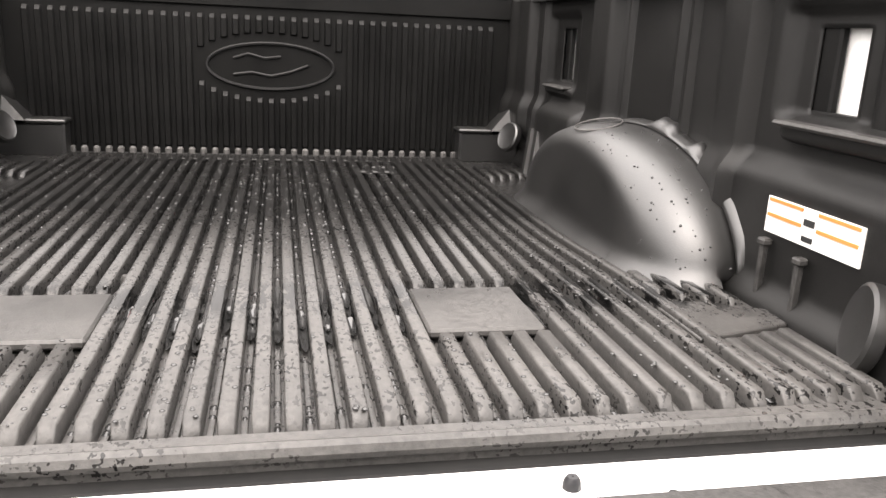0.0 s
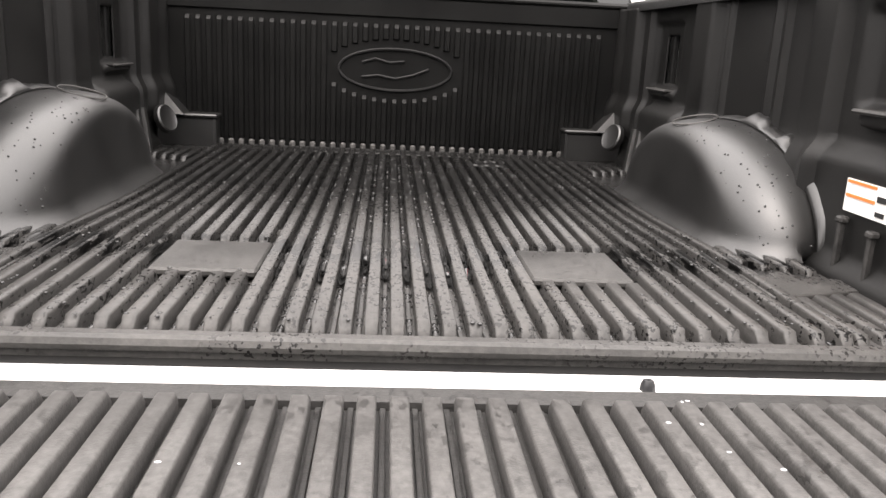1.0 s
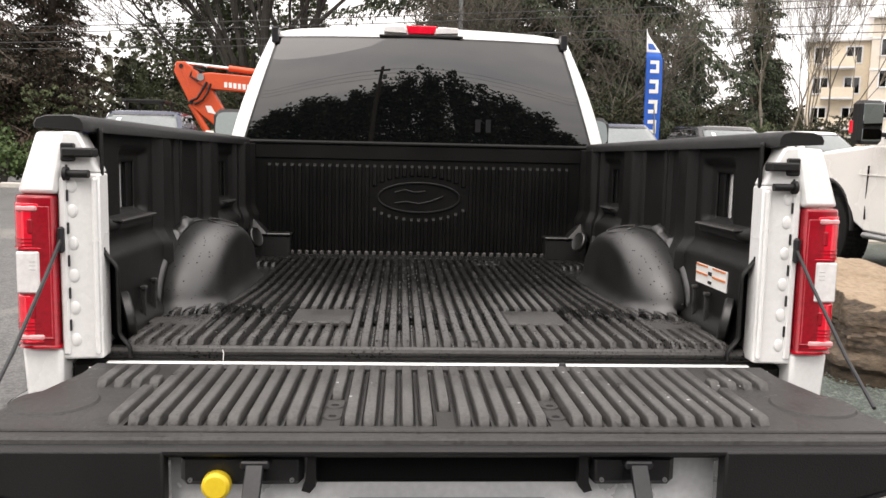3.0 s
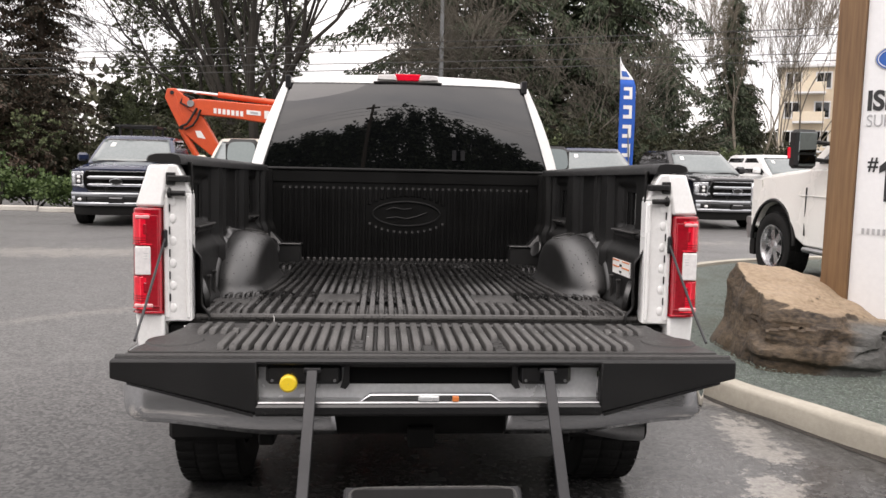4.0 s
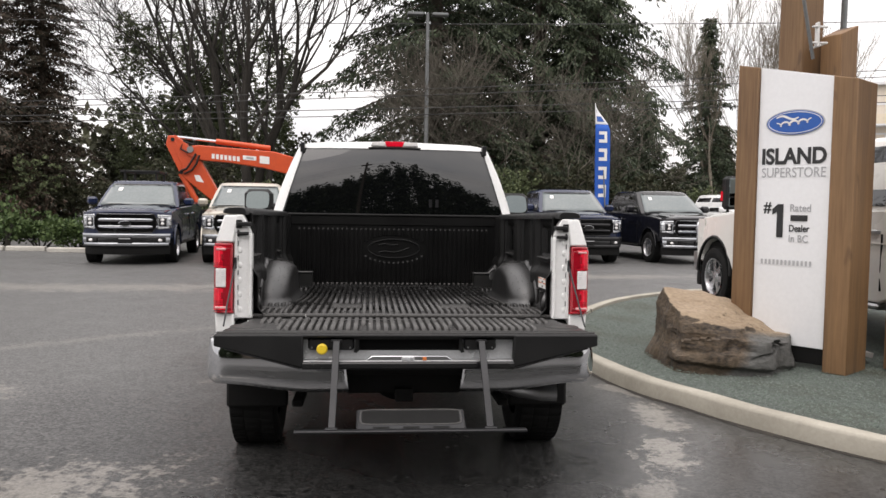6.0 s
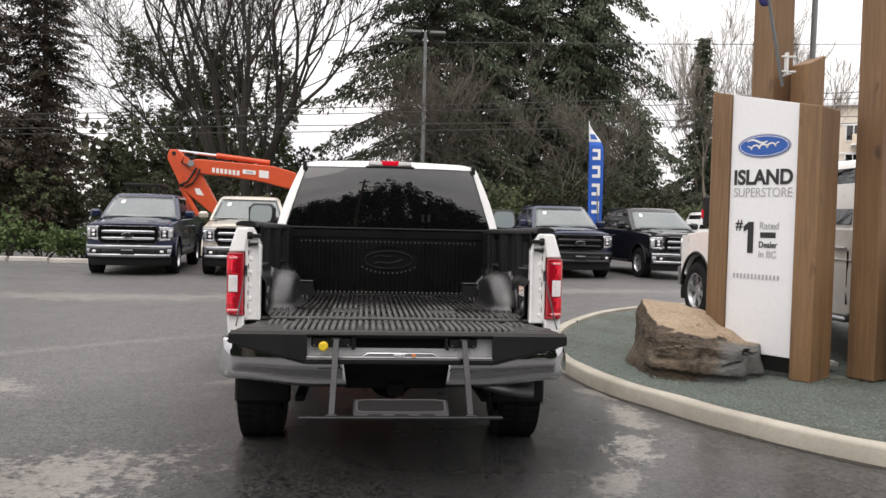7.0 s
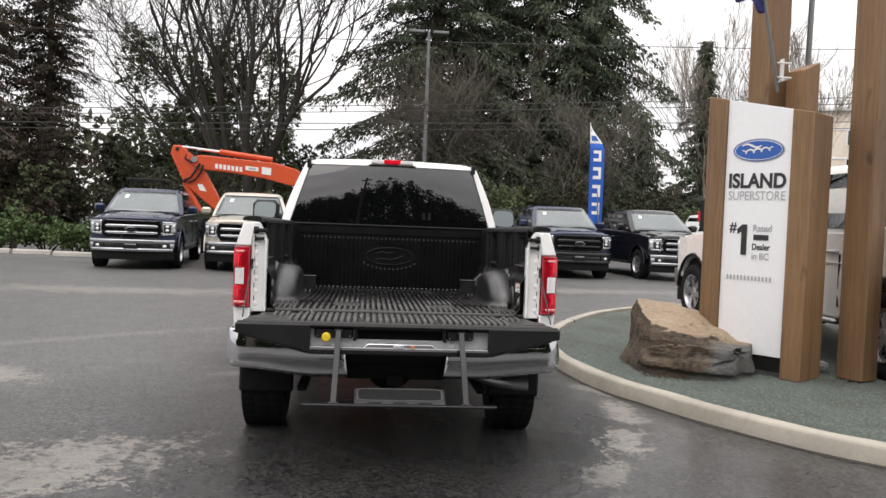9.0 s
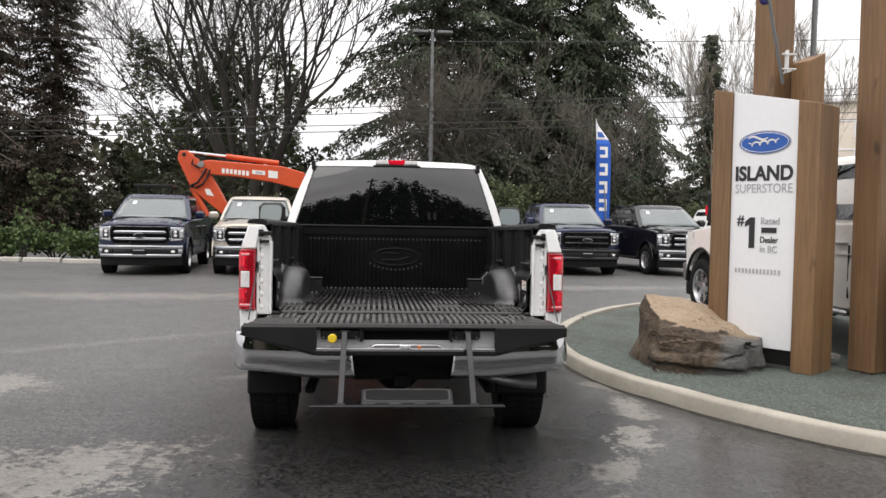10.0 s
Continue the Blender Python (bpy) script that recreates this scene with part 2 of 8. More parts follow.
M_PAD = M_LINER_FLOOR.copy()
M_PAD.name = "wet_liner_pad"
rain_beads(M_PAD, 120.0, 0.25)
rain_beads(M_LINER_FLOOR, 150.0, 0.9, (0.36, 0.60))
rain_beads(M_GATE_RIB, 80.0, 0.35)
rain_beads(M_GATE_LINER, 80.0, 0.35)


def leaf_mat(name, c0, c1, rough=0.6):
    """Leaves whose tone changes from clump to clump and over the crown."""
    m = bpy.data.materials.new(name)
    m.use_nodes = True
    nt = m.node_tree
    b = nt.nodes["Principled BSDF"]
    g = nt.nodes.new("ShaderNodeNewGeometry")
    f = mixc(nt, 0.5, g.outputs["Random Per Island"], noise_tex(nt, 0.35, 3.0))
    nt.links.new(ramp2(nt, f, c0, c1, 0.2, 0.8), b.inputs["Base Color"])
    b.inputs["Roughness"].default_value = rough
    b.inputs["Specular IOR Level"].default_value = 0.3
    return m


M_FIR = leaf_mat("dark_fir_needles", (0.020, 0.031, 0.018), (0.078, 0.098, 0.054))
M_CEDAR = leaf_mat("brown_green_cedar", (0.014, 0.021, 0.012), (0.066, 0.040, 0.027))
M_IVY = leaf_mat("ivy_green_leaves", (0.042, 0.058, 0.028), (0.155, 0.180, 0.088))
M_SHRUB = leaf_mat("dull_shrub_leaves", (0.024, 0.028, 0.015), (0.068, 0.066, 0.036))
M_HEDGE = leaf_mat("bright_hedge_leaves", (0.032, 0.060, 0.019), (0.098, 0.140, 0.046))
M_GRASS = leaf_mat("bluish_green_mulch", (0.045, 0.061, 0.050), (0.22, 0.26, 0.225), 0.85)
M_SOIL = surf("dark_wet_grit", (0.012, 0.010, 0.008), (0.045, 0.038, 0.030), 0.7, 0.9, big=6, fine=60, bump=0.8, bump_scale=60)


SILT = [(1.84, 1.32, 0.62, 0.24, 82, 0.85), (1.60, 0.50, 0.62, 0.26, 72, 0.85), (1.86, 2.05, 0.60, 0.20, 108, 0.6), (1.28, -0.25, 0.50, 0.20, 70, 0.6),
        (-2.05, -0.20, 1.35, 0.75, 30, 0.75), (-1.6, -1.2, 0.9, 0.45, 10, 0.6), (-3.25, 2.25, 0.45, 0.75, 60, 0.65), (-4.4, 9.6, 5.5, 1.0, 2, 0.5),
        (-1.30, 2.55, 0.35, 0.14, 20, 0.4), (4.2, 12.2, 5.0, 0.9, 4, 0.5), (-3.2, 4.4, 3.6, 0.22, 38, 0.25), (2.6, -1.2, 0.8, 0.3, 5, 0.3)]


def asphalt_mat():
    m = bpy.data.materials.new("damp_asphalt")
    m.use_nodes = True
    nt = m.node_tree
    b = nt.nodes["Principled BSDF"]
    vo = nt.nodes.new("ShaderNodeTexVoronoi")
    vo.inputs["Scale"].default_value = 62.0
    tv = nt.nodes.new("ShaderNodeTexCoord")
    nt.links.new(tv.outputs["Object"], vo.inputs["Vector"])
    sv = nt.nodes.new("ShaderNodeSeparateColor")
    nt.links.new(vo.outputs["Color"], sv.inputs[0])
    grit = mixc(nt, 0.20, sv.outputs[0], noise_tex(nt, 40, 5.0, None, 0.8))
    blot = noise_tex(nt, 0.45, 6.0, None, 0.6)
    soft = noise_tex(nt, 2.2, 5.0)
    wet_shade_tone = mixc(nt, 0.25, ramp2(nt, grit, (0.004, 0.004, 0.0043), (0.086, 0.085, 0.082), 0.14, 0.94), ramp2(nt, soft, (0.017, 0.017, 0.0173), (0.040, 0.040, 0.0395)))
    dry_tone = mixc(nt, 0.25, ramp2(nt, grit, (0.030, 0.0295, 0.029), (0.175, 0.172, 0.167), 0.08, 0.94), ramp2(nt, soft, (0.062, 0.061, 0.060), (0.085, 0.084, 0.082)))
    # wide wet run-off by truck and kerb, with the truck's shade painted in
    wet = None
    for x, y, rx, ry, turn in ((0.45, -1.3, 4.2, 5.6, 12), (0.2, 2.6, 2.3, 5.0, 0), (3.0, -1.7, 6.6, 4.4, -12)):
        mp = nt.nodes.new("ShaderNodeMapping")
        mp.vector_type = "TEXTURE"
        mp.inputs["Location"].default_value = (x, y, 0)
        mp.inputs["Rotation"].default_value = (0, 0, radians(turn))
        mp.inputs["Scale"].default_value = (rx, ry, 1)
        nt.links.new(tv.outputs["Object"], mp.inputs["Vector"])
        gr = nt.nodes.new("ShaderNodeTexGradient")
        gr.gradient_type = "SPHERICAL"
        nt.links.new(mp.outputs[0], gr.inputs["Vector"])
        wet = gr.outputs["Fac"] if wet is None else mixc(nt, 1.0, wet, gr.outputs["Fac"], "LIGHTEN")
    wet = ramp2(nt, mixc(nt, 0.30, wet, noise_tex(nt, 1.1, 6.0, None, 0.6)), (0, 0, 0), (1, 1, 1), 0.16, 0.50)
    base = mixc(nt, wet, dry_tone, wet_shade_tone)
    dry = mixc(nt, grit, (0.20, 0.185, 0.165), (0.30, 0.28, 0.25))
    # dried silt: soft islands with ragged edges, and faint wide swathes
    rag = ramp2(nt, mixc(nt, 0.5, noise_tex(nt, 2.6, 7.0, None, 0.72), noise_tex(nt, 13.0, 6.0, None, 0.75)), (0, 0, 0), (1, 1, 1), 0.38, 0.62)
    tc = nt.nodes.new("ShaderNodeTexCoord")
    total = None
    for x, y, rx, ry, turn, amt in SILT:
        mp = nt.nodes.new("ShaderNodeMapping")
        mp.vector_type = "TEXTURE"
        mp.inputs["Location"].default_value = (x, y, 0)
        mp.inputs["Rotation"].default_value = (0, 0, radians(turn))
        mp.inputs["Scale"].default_value = (rx, ry, 1)
        nt.links.new(tc.outputs["Object"], mp.inputs["Vector"])
        gr = nt.nodes.new("ShaderNodeTexGradient")
        gr.gradient_type = "SPHERICAL"
        nt.links.new(mp.outputs[0], gr.inputs["Vector"])
        one = mixc(nt, 0.58, gr.outputs["Fac"], rag)
        one = ramp2(nt, one, (0, 0, 0), (amt * 0.9, amt * 0.9, amt * 0.9), 0.44, 0.57)
        inside = ramp2(nt, gr.outputs["Fac"], (0, 0, 0), (1, 1, 1), 0.0, 0.12)
        one = mixc(nt, 1.0, one, inside, "MULTIPLY")
        total = one if total is None else mixc(nt, 1.0, total, one, "LIGHTEN")
    nt.links.new(mixc(nt, total, base, dry), b.inputs["Base Color"])
    rough = mixc(nt, wet, ramp2(nt, blot, (0.42, 0.42, 0.42), (0.62, 0.62, 0.62)), ramp2(nt, blot, (0.20, 0.20, 0.20), (0.38, 0.38, 0.38)))
    nt.links.new(rough, b.inputs["Roughness"])
    bp = nt.nodes.new("ShaderNodeBump")
    bp.inputs["Strength"].default_value, bp.inputs["Distance"].default_value = 0.32, 0.006
    nt.links.new(grit, bp.inputs["Height"])
    nt.links.new(bp.outputs[0], b.inputs["Normal"])
    return m


M_ASPHALT = asphalt_mat()


def wood_mat():
    m = bpy.data.materials.new("stained_timber")
    m.use_nodes = True
    nt = m.node_tree
    b = nt.nodes["Principled BSDF"]
    grain = noise_tex(nt, 14, 5.0, (4, 4, 0.16), 0.6)
    tone = noise_tex(nt, 1.3, 4.0, (1, 1, 0.5))
    c = mixc(nt, 0.55, ramp2(nt, grain, (0.140, 0.070, 0.030), (0.28, 0.158, 0.072)), ramp2(nt, tone, (0.15, 0.083, 0.038), (0.275, 0.160, 0.075)))
    knots = noise_tex(nt, 3.5, 1.0, (1.6, 1.6, 0.8))
    c = mixc(nt, ramp2(nt, knots, (0, 0, 0), (0.8, 0.8, 0.8), 0.68, 0.74), c, (0.06, 0.03, 0.015))
    oi = nt.nodes.new("ShaderNodeObjectInfo")
    hs = nt.nodes.new("ShaderNodeHueSaturation")
    mr = nt.nodes.new("ShaderNodeMapRange")
    mr.inputs["To Min"].default_value, mr.inputs["To Max"].default_value = 0.74, 1.12
    nt.links.new(oi.outputs["Random"], mr.inputs["Value"])
    nt.links.new(mr.outputs[0], hs.inputs["Value"])
    streak = ramp2(nt, noise_tex(nt, 1.0, 5.0, (5, 5, 0.25), 0.6), (0, 0, 0), (0.55, 0.55, 0.55), 0.50, 0.66)
    nt.links.new(mixc(nt, streak, c, (0.085, 0.050, 0.028)), hs.inputs["Color"])
    nt.links.new(hs.outputs[0], b.inputs["Base Color"])
    b.inputs["Roughness"].default_value = 0.62
    bp = nt.nodes.new("ShaderNodeBump")
    bp.inputs["Strength"].default_value, bp.inputs["Distance"].default_value = 0.35, 0.006
    nt.links.new(grain, bp.inputs["Height"])
    nt.links.new(bp.outputs[0], b.inputs["Normal"])
    return m


M_WOOD = wood_mat()


def rock_mat():
    m = bpy.data.materials.new("layered_boulder_stone")
    m.use_nodes = True
    nt = m.node_tree
    b = nt.nodes["Principled BSDF"]
    strata = noise_tex(nt, 3.0, 6.0, (0.7, 0.7, 3.2), 0.65)
    fine = noise_tex(nt, 26, 6.0, (1, 1, 2.0))
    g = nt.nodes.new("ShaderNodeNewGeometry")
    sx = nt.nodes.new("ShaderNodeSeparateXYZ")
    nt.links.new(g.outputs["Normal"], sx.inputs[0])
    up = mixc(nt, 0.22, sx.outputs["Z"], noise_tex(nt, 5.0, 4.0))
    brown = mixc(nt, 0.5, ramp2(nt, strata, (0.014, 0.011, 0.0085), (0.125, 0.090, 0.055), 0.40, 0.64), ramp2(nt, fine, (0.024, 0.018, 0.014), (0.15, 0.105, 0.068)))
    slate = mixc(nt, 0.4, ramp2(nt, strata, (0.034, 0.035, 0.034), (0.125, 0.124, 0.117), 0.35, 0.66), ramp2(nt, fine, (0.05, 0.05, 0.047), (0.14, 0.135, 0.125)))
    tc = nt.nodes.new("ShaderNodeTexCoord")
    so = nt.nodes.new("ShaderNodeSeparateXYZ")
    nt.links.new(tc.outputs["Object"], so.inputs[0])
    slant = nt.nodes.new("ShaderNodeMath")
    slant.operation = "MULTIPLY_ADD"
    slant.inputs[1].default_value = -0.75
    nt.links.new(so.outputs["Z"], slant.inputs[0])
    nt.links.new(so.outputs["X"], slant.inputs[2])
    lens = mixc(nt, 0.30, slant.outputs[0], noise_tex(nt, 3.0, 5.0))
    lens = mixc(nt, 1.0, ramp2(nt, lens, (0, 0, 0), (1, 1, 1), 0.14, 0.22), ramp2(nt, so.outputs["Z"], (1, 1, 1), (0, 0, 0), 0.02, 0.09), "MULTIPLY")
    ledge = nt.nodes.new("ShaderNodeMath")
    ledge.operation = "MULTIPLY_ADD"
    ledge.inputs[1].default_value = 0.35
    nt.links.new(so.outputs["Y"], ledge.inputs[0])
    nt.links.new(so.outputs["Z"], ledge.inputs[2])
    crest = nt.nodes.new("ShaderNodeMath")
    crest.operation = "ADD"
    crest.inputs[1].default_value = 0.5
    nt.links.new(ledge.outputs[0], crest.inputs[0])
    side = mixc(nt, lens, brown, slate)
    # upward faces tan, flanks darker brown: top light and flank shade deepened in colour
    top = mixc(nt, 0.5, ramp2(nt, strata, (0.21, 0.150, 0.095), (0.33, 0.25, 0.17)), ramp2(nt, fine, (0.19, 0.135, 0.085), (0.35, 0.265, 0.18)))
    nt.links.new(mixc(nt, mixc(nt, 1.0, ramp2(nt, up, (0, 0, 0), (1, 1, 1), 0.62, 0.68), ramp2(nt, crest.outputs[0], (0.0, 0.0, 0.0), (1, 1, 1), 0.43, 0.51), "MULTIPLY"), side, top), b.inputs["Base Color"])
    b.inputs["Roughness"].default_value = 0.75
    bp = nt.nodes.new("ShaderNodeBump")
    bp.inputs["Strength"].default_value, bp.inputs["Distance"].default_value = 0.7, 0.022
    vo = nt.nodes.new("ShaderNodeTexVoronoi")
    vo.feature = "DISTANCE_TO_EDGE"
    vo.inputs["Scale"].default_value = 5.0
    tv = nt.nodes.new("ShaderNodeTexCoord")
    nt.links.new(tv.outputs["Object"], vo.inputs["Vector"])
    crack = ramp2(nt, vo.outputs["Distance"], (0, 0, 0), (1, 1, 1), 0.0, 0.10)
    nt.links.new(mixc(nt, 0.12, mixc(nt, 0.5, strata, fine), crack), bp.inputs["Height"])
    nt.links.new(bp.outputs[0], b.inputs["Normal"])
    return m


M_ROCK = rock_mat()

# ---------- mesh helpers ----------
class Geo:
    """Collects points and faces of one mesh."""

    def __init__(self):
        self.v, self.f = [], []

    def add(self, vs, fs):
        n = len(self.v)
        self.v += [tuple(p) for p in vs]
        self.f += [tuple(i + n for i in q) for q in fs]
        return self

    def box(self, lo, hi, c=0.0):
        """A box with chamfered edges of size c."""
        (x0, y0, z0), (x1, y1, z1) = lo, hi
        if c <= 0:
            return self.hexa([(x0, y0, z0), (x1, y0, z0), (x1, y1, z0), (x0, y1, z0), (x0, y0, z1), (x1, y0, z1), (x1, y1, z1), (x0, y1, z1)])
        c = min(c, (x1 - x0) / 2.01, (y1 - y0) / 2.01, (z1 - z0) / 2.01)
        cx, cy, cz = (x0 + x1) / 2, (y0 + y1) / 2, (z0 + z1) / 2
        hx, hy, hz = (x1 - x0) / 2, (y1 - y0) / 2, (z1 - z0) / 2
        bm = bmesh.new()
        for sx in (-1, 1):
            for sy in (-1, 1):
                for sz in (-1, 1):
                    for k in range(3):
                        e = [hx - c, hy - c, hz - c]
                        e[k] += c
                        bm.verts.new((cx + sx * e[0], cy + sy * e[1], cz + sz * e[2]))
        bmesh.ops.convex_hull(bm, input=bm.verts)
        bm.verts.index_update()
        self.add([v.co[:] for v in bm.verts], [[v.index for v in q.verts] for q in bm.faces])
        bm.free()
        return self

    def hexa(self, p):
        return self.add(p, [(0, 3, 2, 1), (4, 5, 6, 7), (0, 1, 5, 4), (1, 2, 6, 5), (2, 3, 7, 6), (3, 0, 4, 7)])

    def prism(self, poly, axis, a, b):
        """A polygon of two coordinates, drawn out along an axis from a to b."""
        n = len(poly)

        def pt(u, v, w):
            return {"x": (w, u, v), "y": (u, w, v), "z": (u, v, w)}[axis]
        vs = [pt(u, v, a) for u, v in poly] + [pt(u, v, b) for u, v in poly]
        fs = [tuple(range(n))[::-1], tuple(range(n, 2 * n))] + [(i, (i + 1) % n, n + (i + 1) % n, n + i) for i in range(n)]
        return self.add(vs, fs)

    def tube(self, pts, r, n=8, caps=True):
        """A tube along points; r is one radius or one for each point."""
        pts = [Vector(p) for p in pts]
        rs = r if isinstance(r, (list, tuple)) else [r] * len(pts)
        vs, fs = [], []
        side = None
        for i, p in enumerate(pts):
            d = (pts[min(i + 1, len(pts) - 1)] - pts[max(i - 1, 0)]).normalized()
            if side is None:
                side = d.orthogonal().normalized()
            side = (side - d * side.dot(d)).normalized()
            up = d.cross(side)
            for k in range(n):
                a = 2 * math.pi * k / n
                vs.append(p + (side * math.cos(a) + up * math.sin(a)) * rs[i])
        for i in range(len(pts) - 1):
            for k in range(n):
                fs.append((i * n + k, i * n + (k + 1) % n, (i + 1) * n + (k + 1) % n, (i + 1) * n + k))
        if caps:
            fs += [tuple(range(n))[::-1], tuple(range((len(pts) - 1) * n, len(pts) * n))]
        return self.add(vs, fs)

    def lathe(self, prof, centre, axis="x", n=24):
        """A profile of (along, radius) turned round an axis through centre."""
        vs, fs = [], []
        for a, r in prof:
            for k in range(n):
                t = 2 * math.pi * k / n
                u, v = r * math.cos(t), r * math.sin(t)
                q = {"x": (a, u, v), "y": (u, a, v), "z": (u, v, a)}[axis]
                vs.append((centre[0] + q[0], centre[1] + q[1], centre[2] + q[2]))
        for i in range(len(prof) - 1):
            for k in range(n):
                fs.append((i * n + k, i * n + (k + 1) % n, (i + 1) * n + (k + 1) % n, (i + 1) * n + k))
        return self.add(vs, fs)

    def ball(self, c, r, n=12, m=8):
        r = r if isinstance(r, (tuple, list)) else (r, r, r)
        vs, fs = [], []
        for i in range(m + 1):
            a = math.pi * i / m
            for k in range(n):
                t = 2 * math.pi * k / n
                vs.append((c[0] + r[0] * math.sin(a) * math.cos(t), c[1] + r[1] * math.sin(a) * math.sin(t), c[2] + r[2] * math.cos(a)))
        for i in range(m):
            for k in range(n):
                fs.append((i * n + k, (i + 1) * n + k, (i + 1) * n + (k + 1) % n, i * n + (k + 1) % n))
        return self.add(vs, fs)

    def grid(self, nu, nv, fn, skip=None):
        """A sheet of (nu+1) x (nv+1) points given by fn(u, v), u and v from 0 to 1."""
        vs = [fn(i / nu, j / nv) for i in range(nu + 1) for j in range(nv + 1)]
        fs = []
        for i in range(nu):
            for j in range(nv):
                if skip and skip((i + 0.5) / nu, (j + 0.5) / nv):
                    continue
                a = i * (nv + 1) + j
                fs.append((a, a + nv + 1, a + nv + 2, a + 1))
        return self.add(vs, fs)

    def moved(self, m):
        g = Geo()
        g.v = [tuple(m @ Vector(p)) for p in self.v]
        g.f = list(self.f)
        return g


def part(name, g, material, parent=None, label="", smooth=35, bevel=0.0, solid=0.0):
    """Links a Geo as one mesh object, under a thing or a part if one is given."""
    me = bpy.data.meshes.new(name)
    me.from_pydata(g.v, [], g.f)
    me.update()
    me.materials.append(material)
    if smooth:
        me.polygons.foreach_set("use_smooth", [True] * len(me.polygons))
        me.set_sharp_from_angle(angle=radians(smooth))
    ob = new(name, me)
    if parent:
        ob.parent = parent
    if label:
        tagged(ob, label)
    if solid:
        md = ob.modifiers.new("thickness", "SOLIDIFY")
        md.thickness, md.offset = solid, 0.0
    if bevel:
        md = ob.modifiers.new("edges", "BEVEL")
        md.width, md.segments, md.limit_method, md.angle_limit = bevel, 2, "ANGLE", radians(38)
    return ob


def thing(name, m, label, category, group="", kind=""):
    ob = new(name)
    ob.matrix_world = m
    ob.empty_display_size = 0.1
    return tagged(ob, label, category, group, kind)


def smooth01(a, b, x):
    t = min(1.0, max(0.0, (x - a) / (b - a)))
    return t * t * (3 - 2 * t)


def band(x, a, b, s):
    """1 between a and b, with soft flanks of width s."""
    return smooth01(a - s / 2, a + s / 2, x) * (1 - smooth01(b - s / 2, b + s / 2, x))


def text_geo(words, size, depth=0.004, bold=0.0):
    """The outlines of words in the built-in font, as a Geo in the x-z plane, centred, facing -y."""
    cu = bpy.data.curves.new("words", "FONT")
    cu.body, cu.size, cu.extrude, cu.offset = words, size, depth / 2, bold
    cu.align_x, cu.align_y = "CENTER", "CENTER"
    ob = bpy.data.objects.new("words", cu)
    scene.collection.objects.link(ob)
    bpy.context.view_layer.update()
    me = ob.to_mesh()
    g = Geo()
    g.v = [(v.co.x, -v.co.z, v.co.y) for v in me.vertices]
    g.f = [tuple(p.vertices) for p in me.polygons]
    ob.to_mesh_clear()
    bpy.data.objects.remove(ob)
    bpy.data.curves.remove(cu)
    return g


def fit_width(g, w, h):
    """Scales words to a given width and height."""
    xs, zs = [p[0] for p in g.v], [p[2] for p in g.v]
    sx, sz = w / (max(xs) - min(xs)), h / (max(zs) - min(zs))
    cx, cz = (max(xs) + min(xs)) / 2, (max(zs) + min(zs)) / 2
    g.v = [((x - cx) * sx, y, (z - cz) * sz) for x, y, z in g.v]
    return g

# ---------- ground, kerbed island ----------
g = Geo().grid(40, 40, lambda u, v: ((u - 0.5) * 900, (v - 0.5) * 900, 0.0))
tagged(part("ground", g, M_ASPHALT), "damp dark grey asphalt with dusty dried patches", "asphalt", kind="structure")

ISLAND = [(1.73, 3.15), (1.81, 2.45), (1.92, 1.97), (2.08, 1.60), (2.30, 1.10), (2.54, 0.66), (2.78, 0.29), (3.05, -0.01), (3.55, -0.42), (4.4, -0.86), (5.6, -1.10),
          (7.60, -0.8), (9.6, 0.6), (10.4, 3.4), (9.9, 6.8), (8.4, 8.9), (6.8, 9.2), (5.35, 8.74), (4.50, 8.30), (3.40, 7.35), (2.56, 6.1), (2.02, 4.9), (1.78, 3.9)]


def closed_curve(pts, per):
    out, n = [], len(pts)
    for i in range(n):
        p0, p1, p2, p3 = (Vector(pts[(i + k - 1) % n]) for k in range(4))
        for s in range(per):
            t = s / per
            out.append(0.5 * ((2 * p1) + (p2 - p0) * t + (2 * p0 - 5 * p1 + 4 * p2 - p3) * t * t + (3 * p1 - p0 - 3 * p2 + p3) * t ** 3))
    return out


RING = closed_curve(ISLAND, 12)


def inward(i, d):
    n = len(RING)
    t = (RING[(i + 1) % n] - RING[i - 1]).normalized()
    nrm = Vector((-t.y, t.x))
    c = Vector((6.0, 4.0))
    if nrm.dot(c - RING[i]) < 0:
        nrm = -nrm
    return RING[i] + nrm * d


g = Geo()
prof = [(-0.004, -0.02), (0.0, 0.02), (0.010, 0.105), (0.018, 0.122), (0.034, 0.131), (0.125, 0.131), (0.142, 0.124), (0.150, 0.06)]
N = len(RING)
vs, fs = [], []
for i in range(N):
    for d, z in prof:
        w = noise.noise(Vector((RING[i].x * 2.5, RING[i].y * 2.5, d * 8))) * 0.006
        p = inward(i, d + w)
        vs.append((p.x, p.y, z + w * 0.7))
m = len(prof)
for i in range(N):
    for k in range(m - 1):
        fs.append((i * m + k, ((i + 1) % N) * m + k, ((i + 1) % N) * m + k + 1, i * m + k + 1))
g.add(vs, fs)
kerb = tagged(part("kerb", g, M_CONC, smooth=50), "pale weathered concrete kerb round the planted island", "kerb", kind="structure")
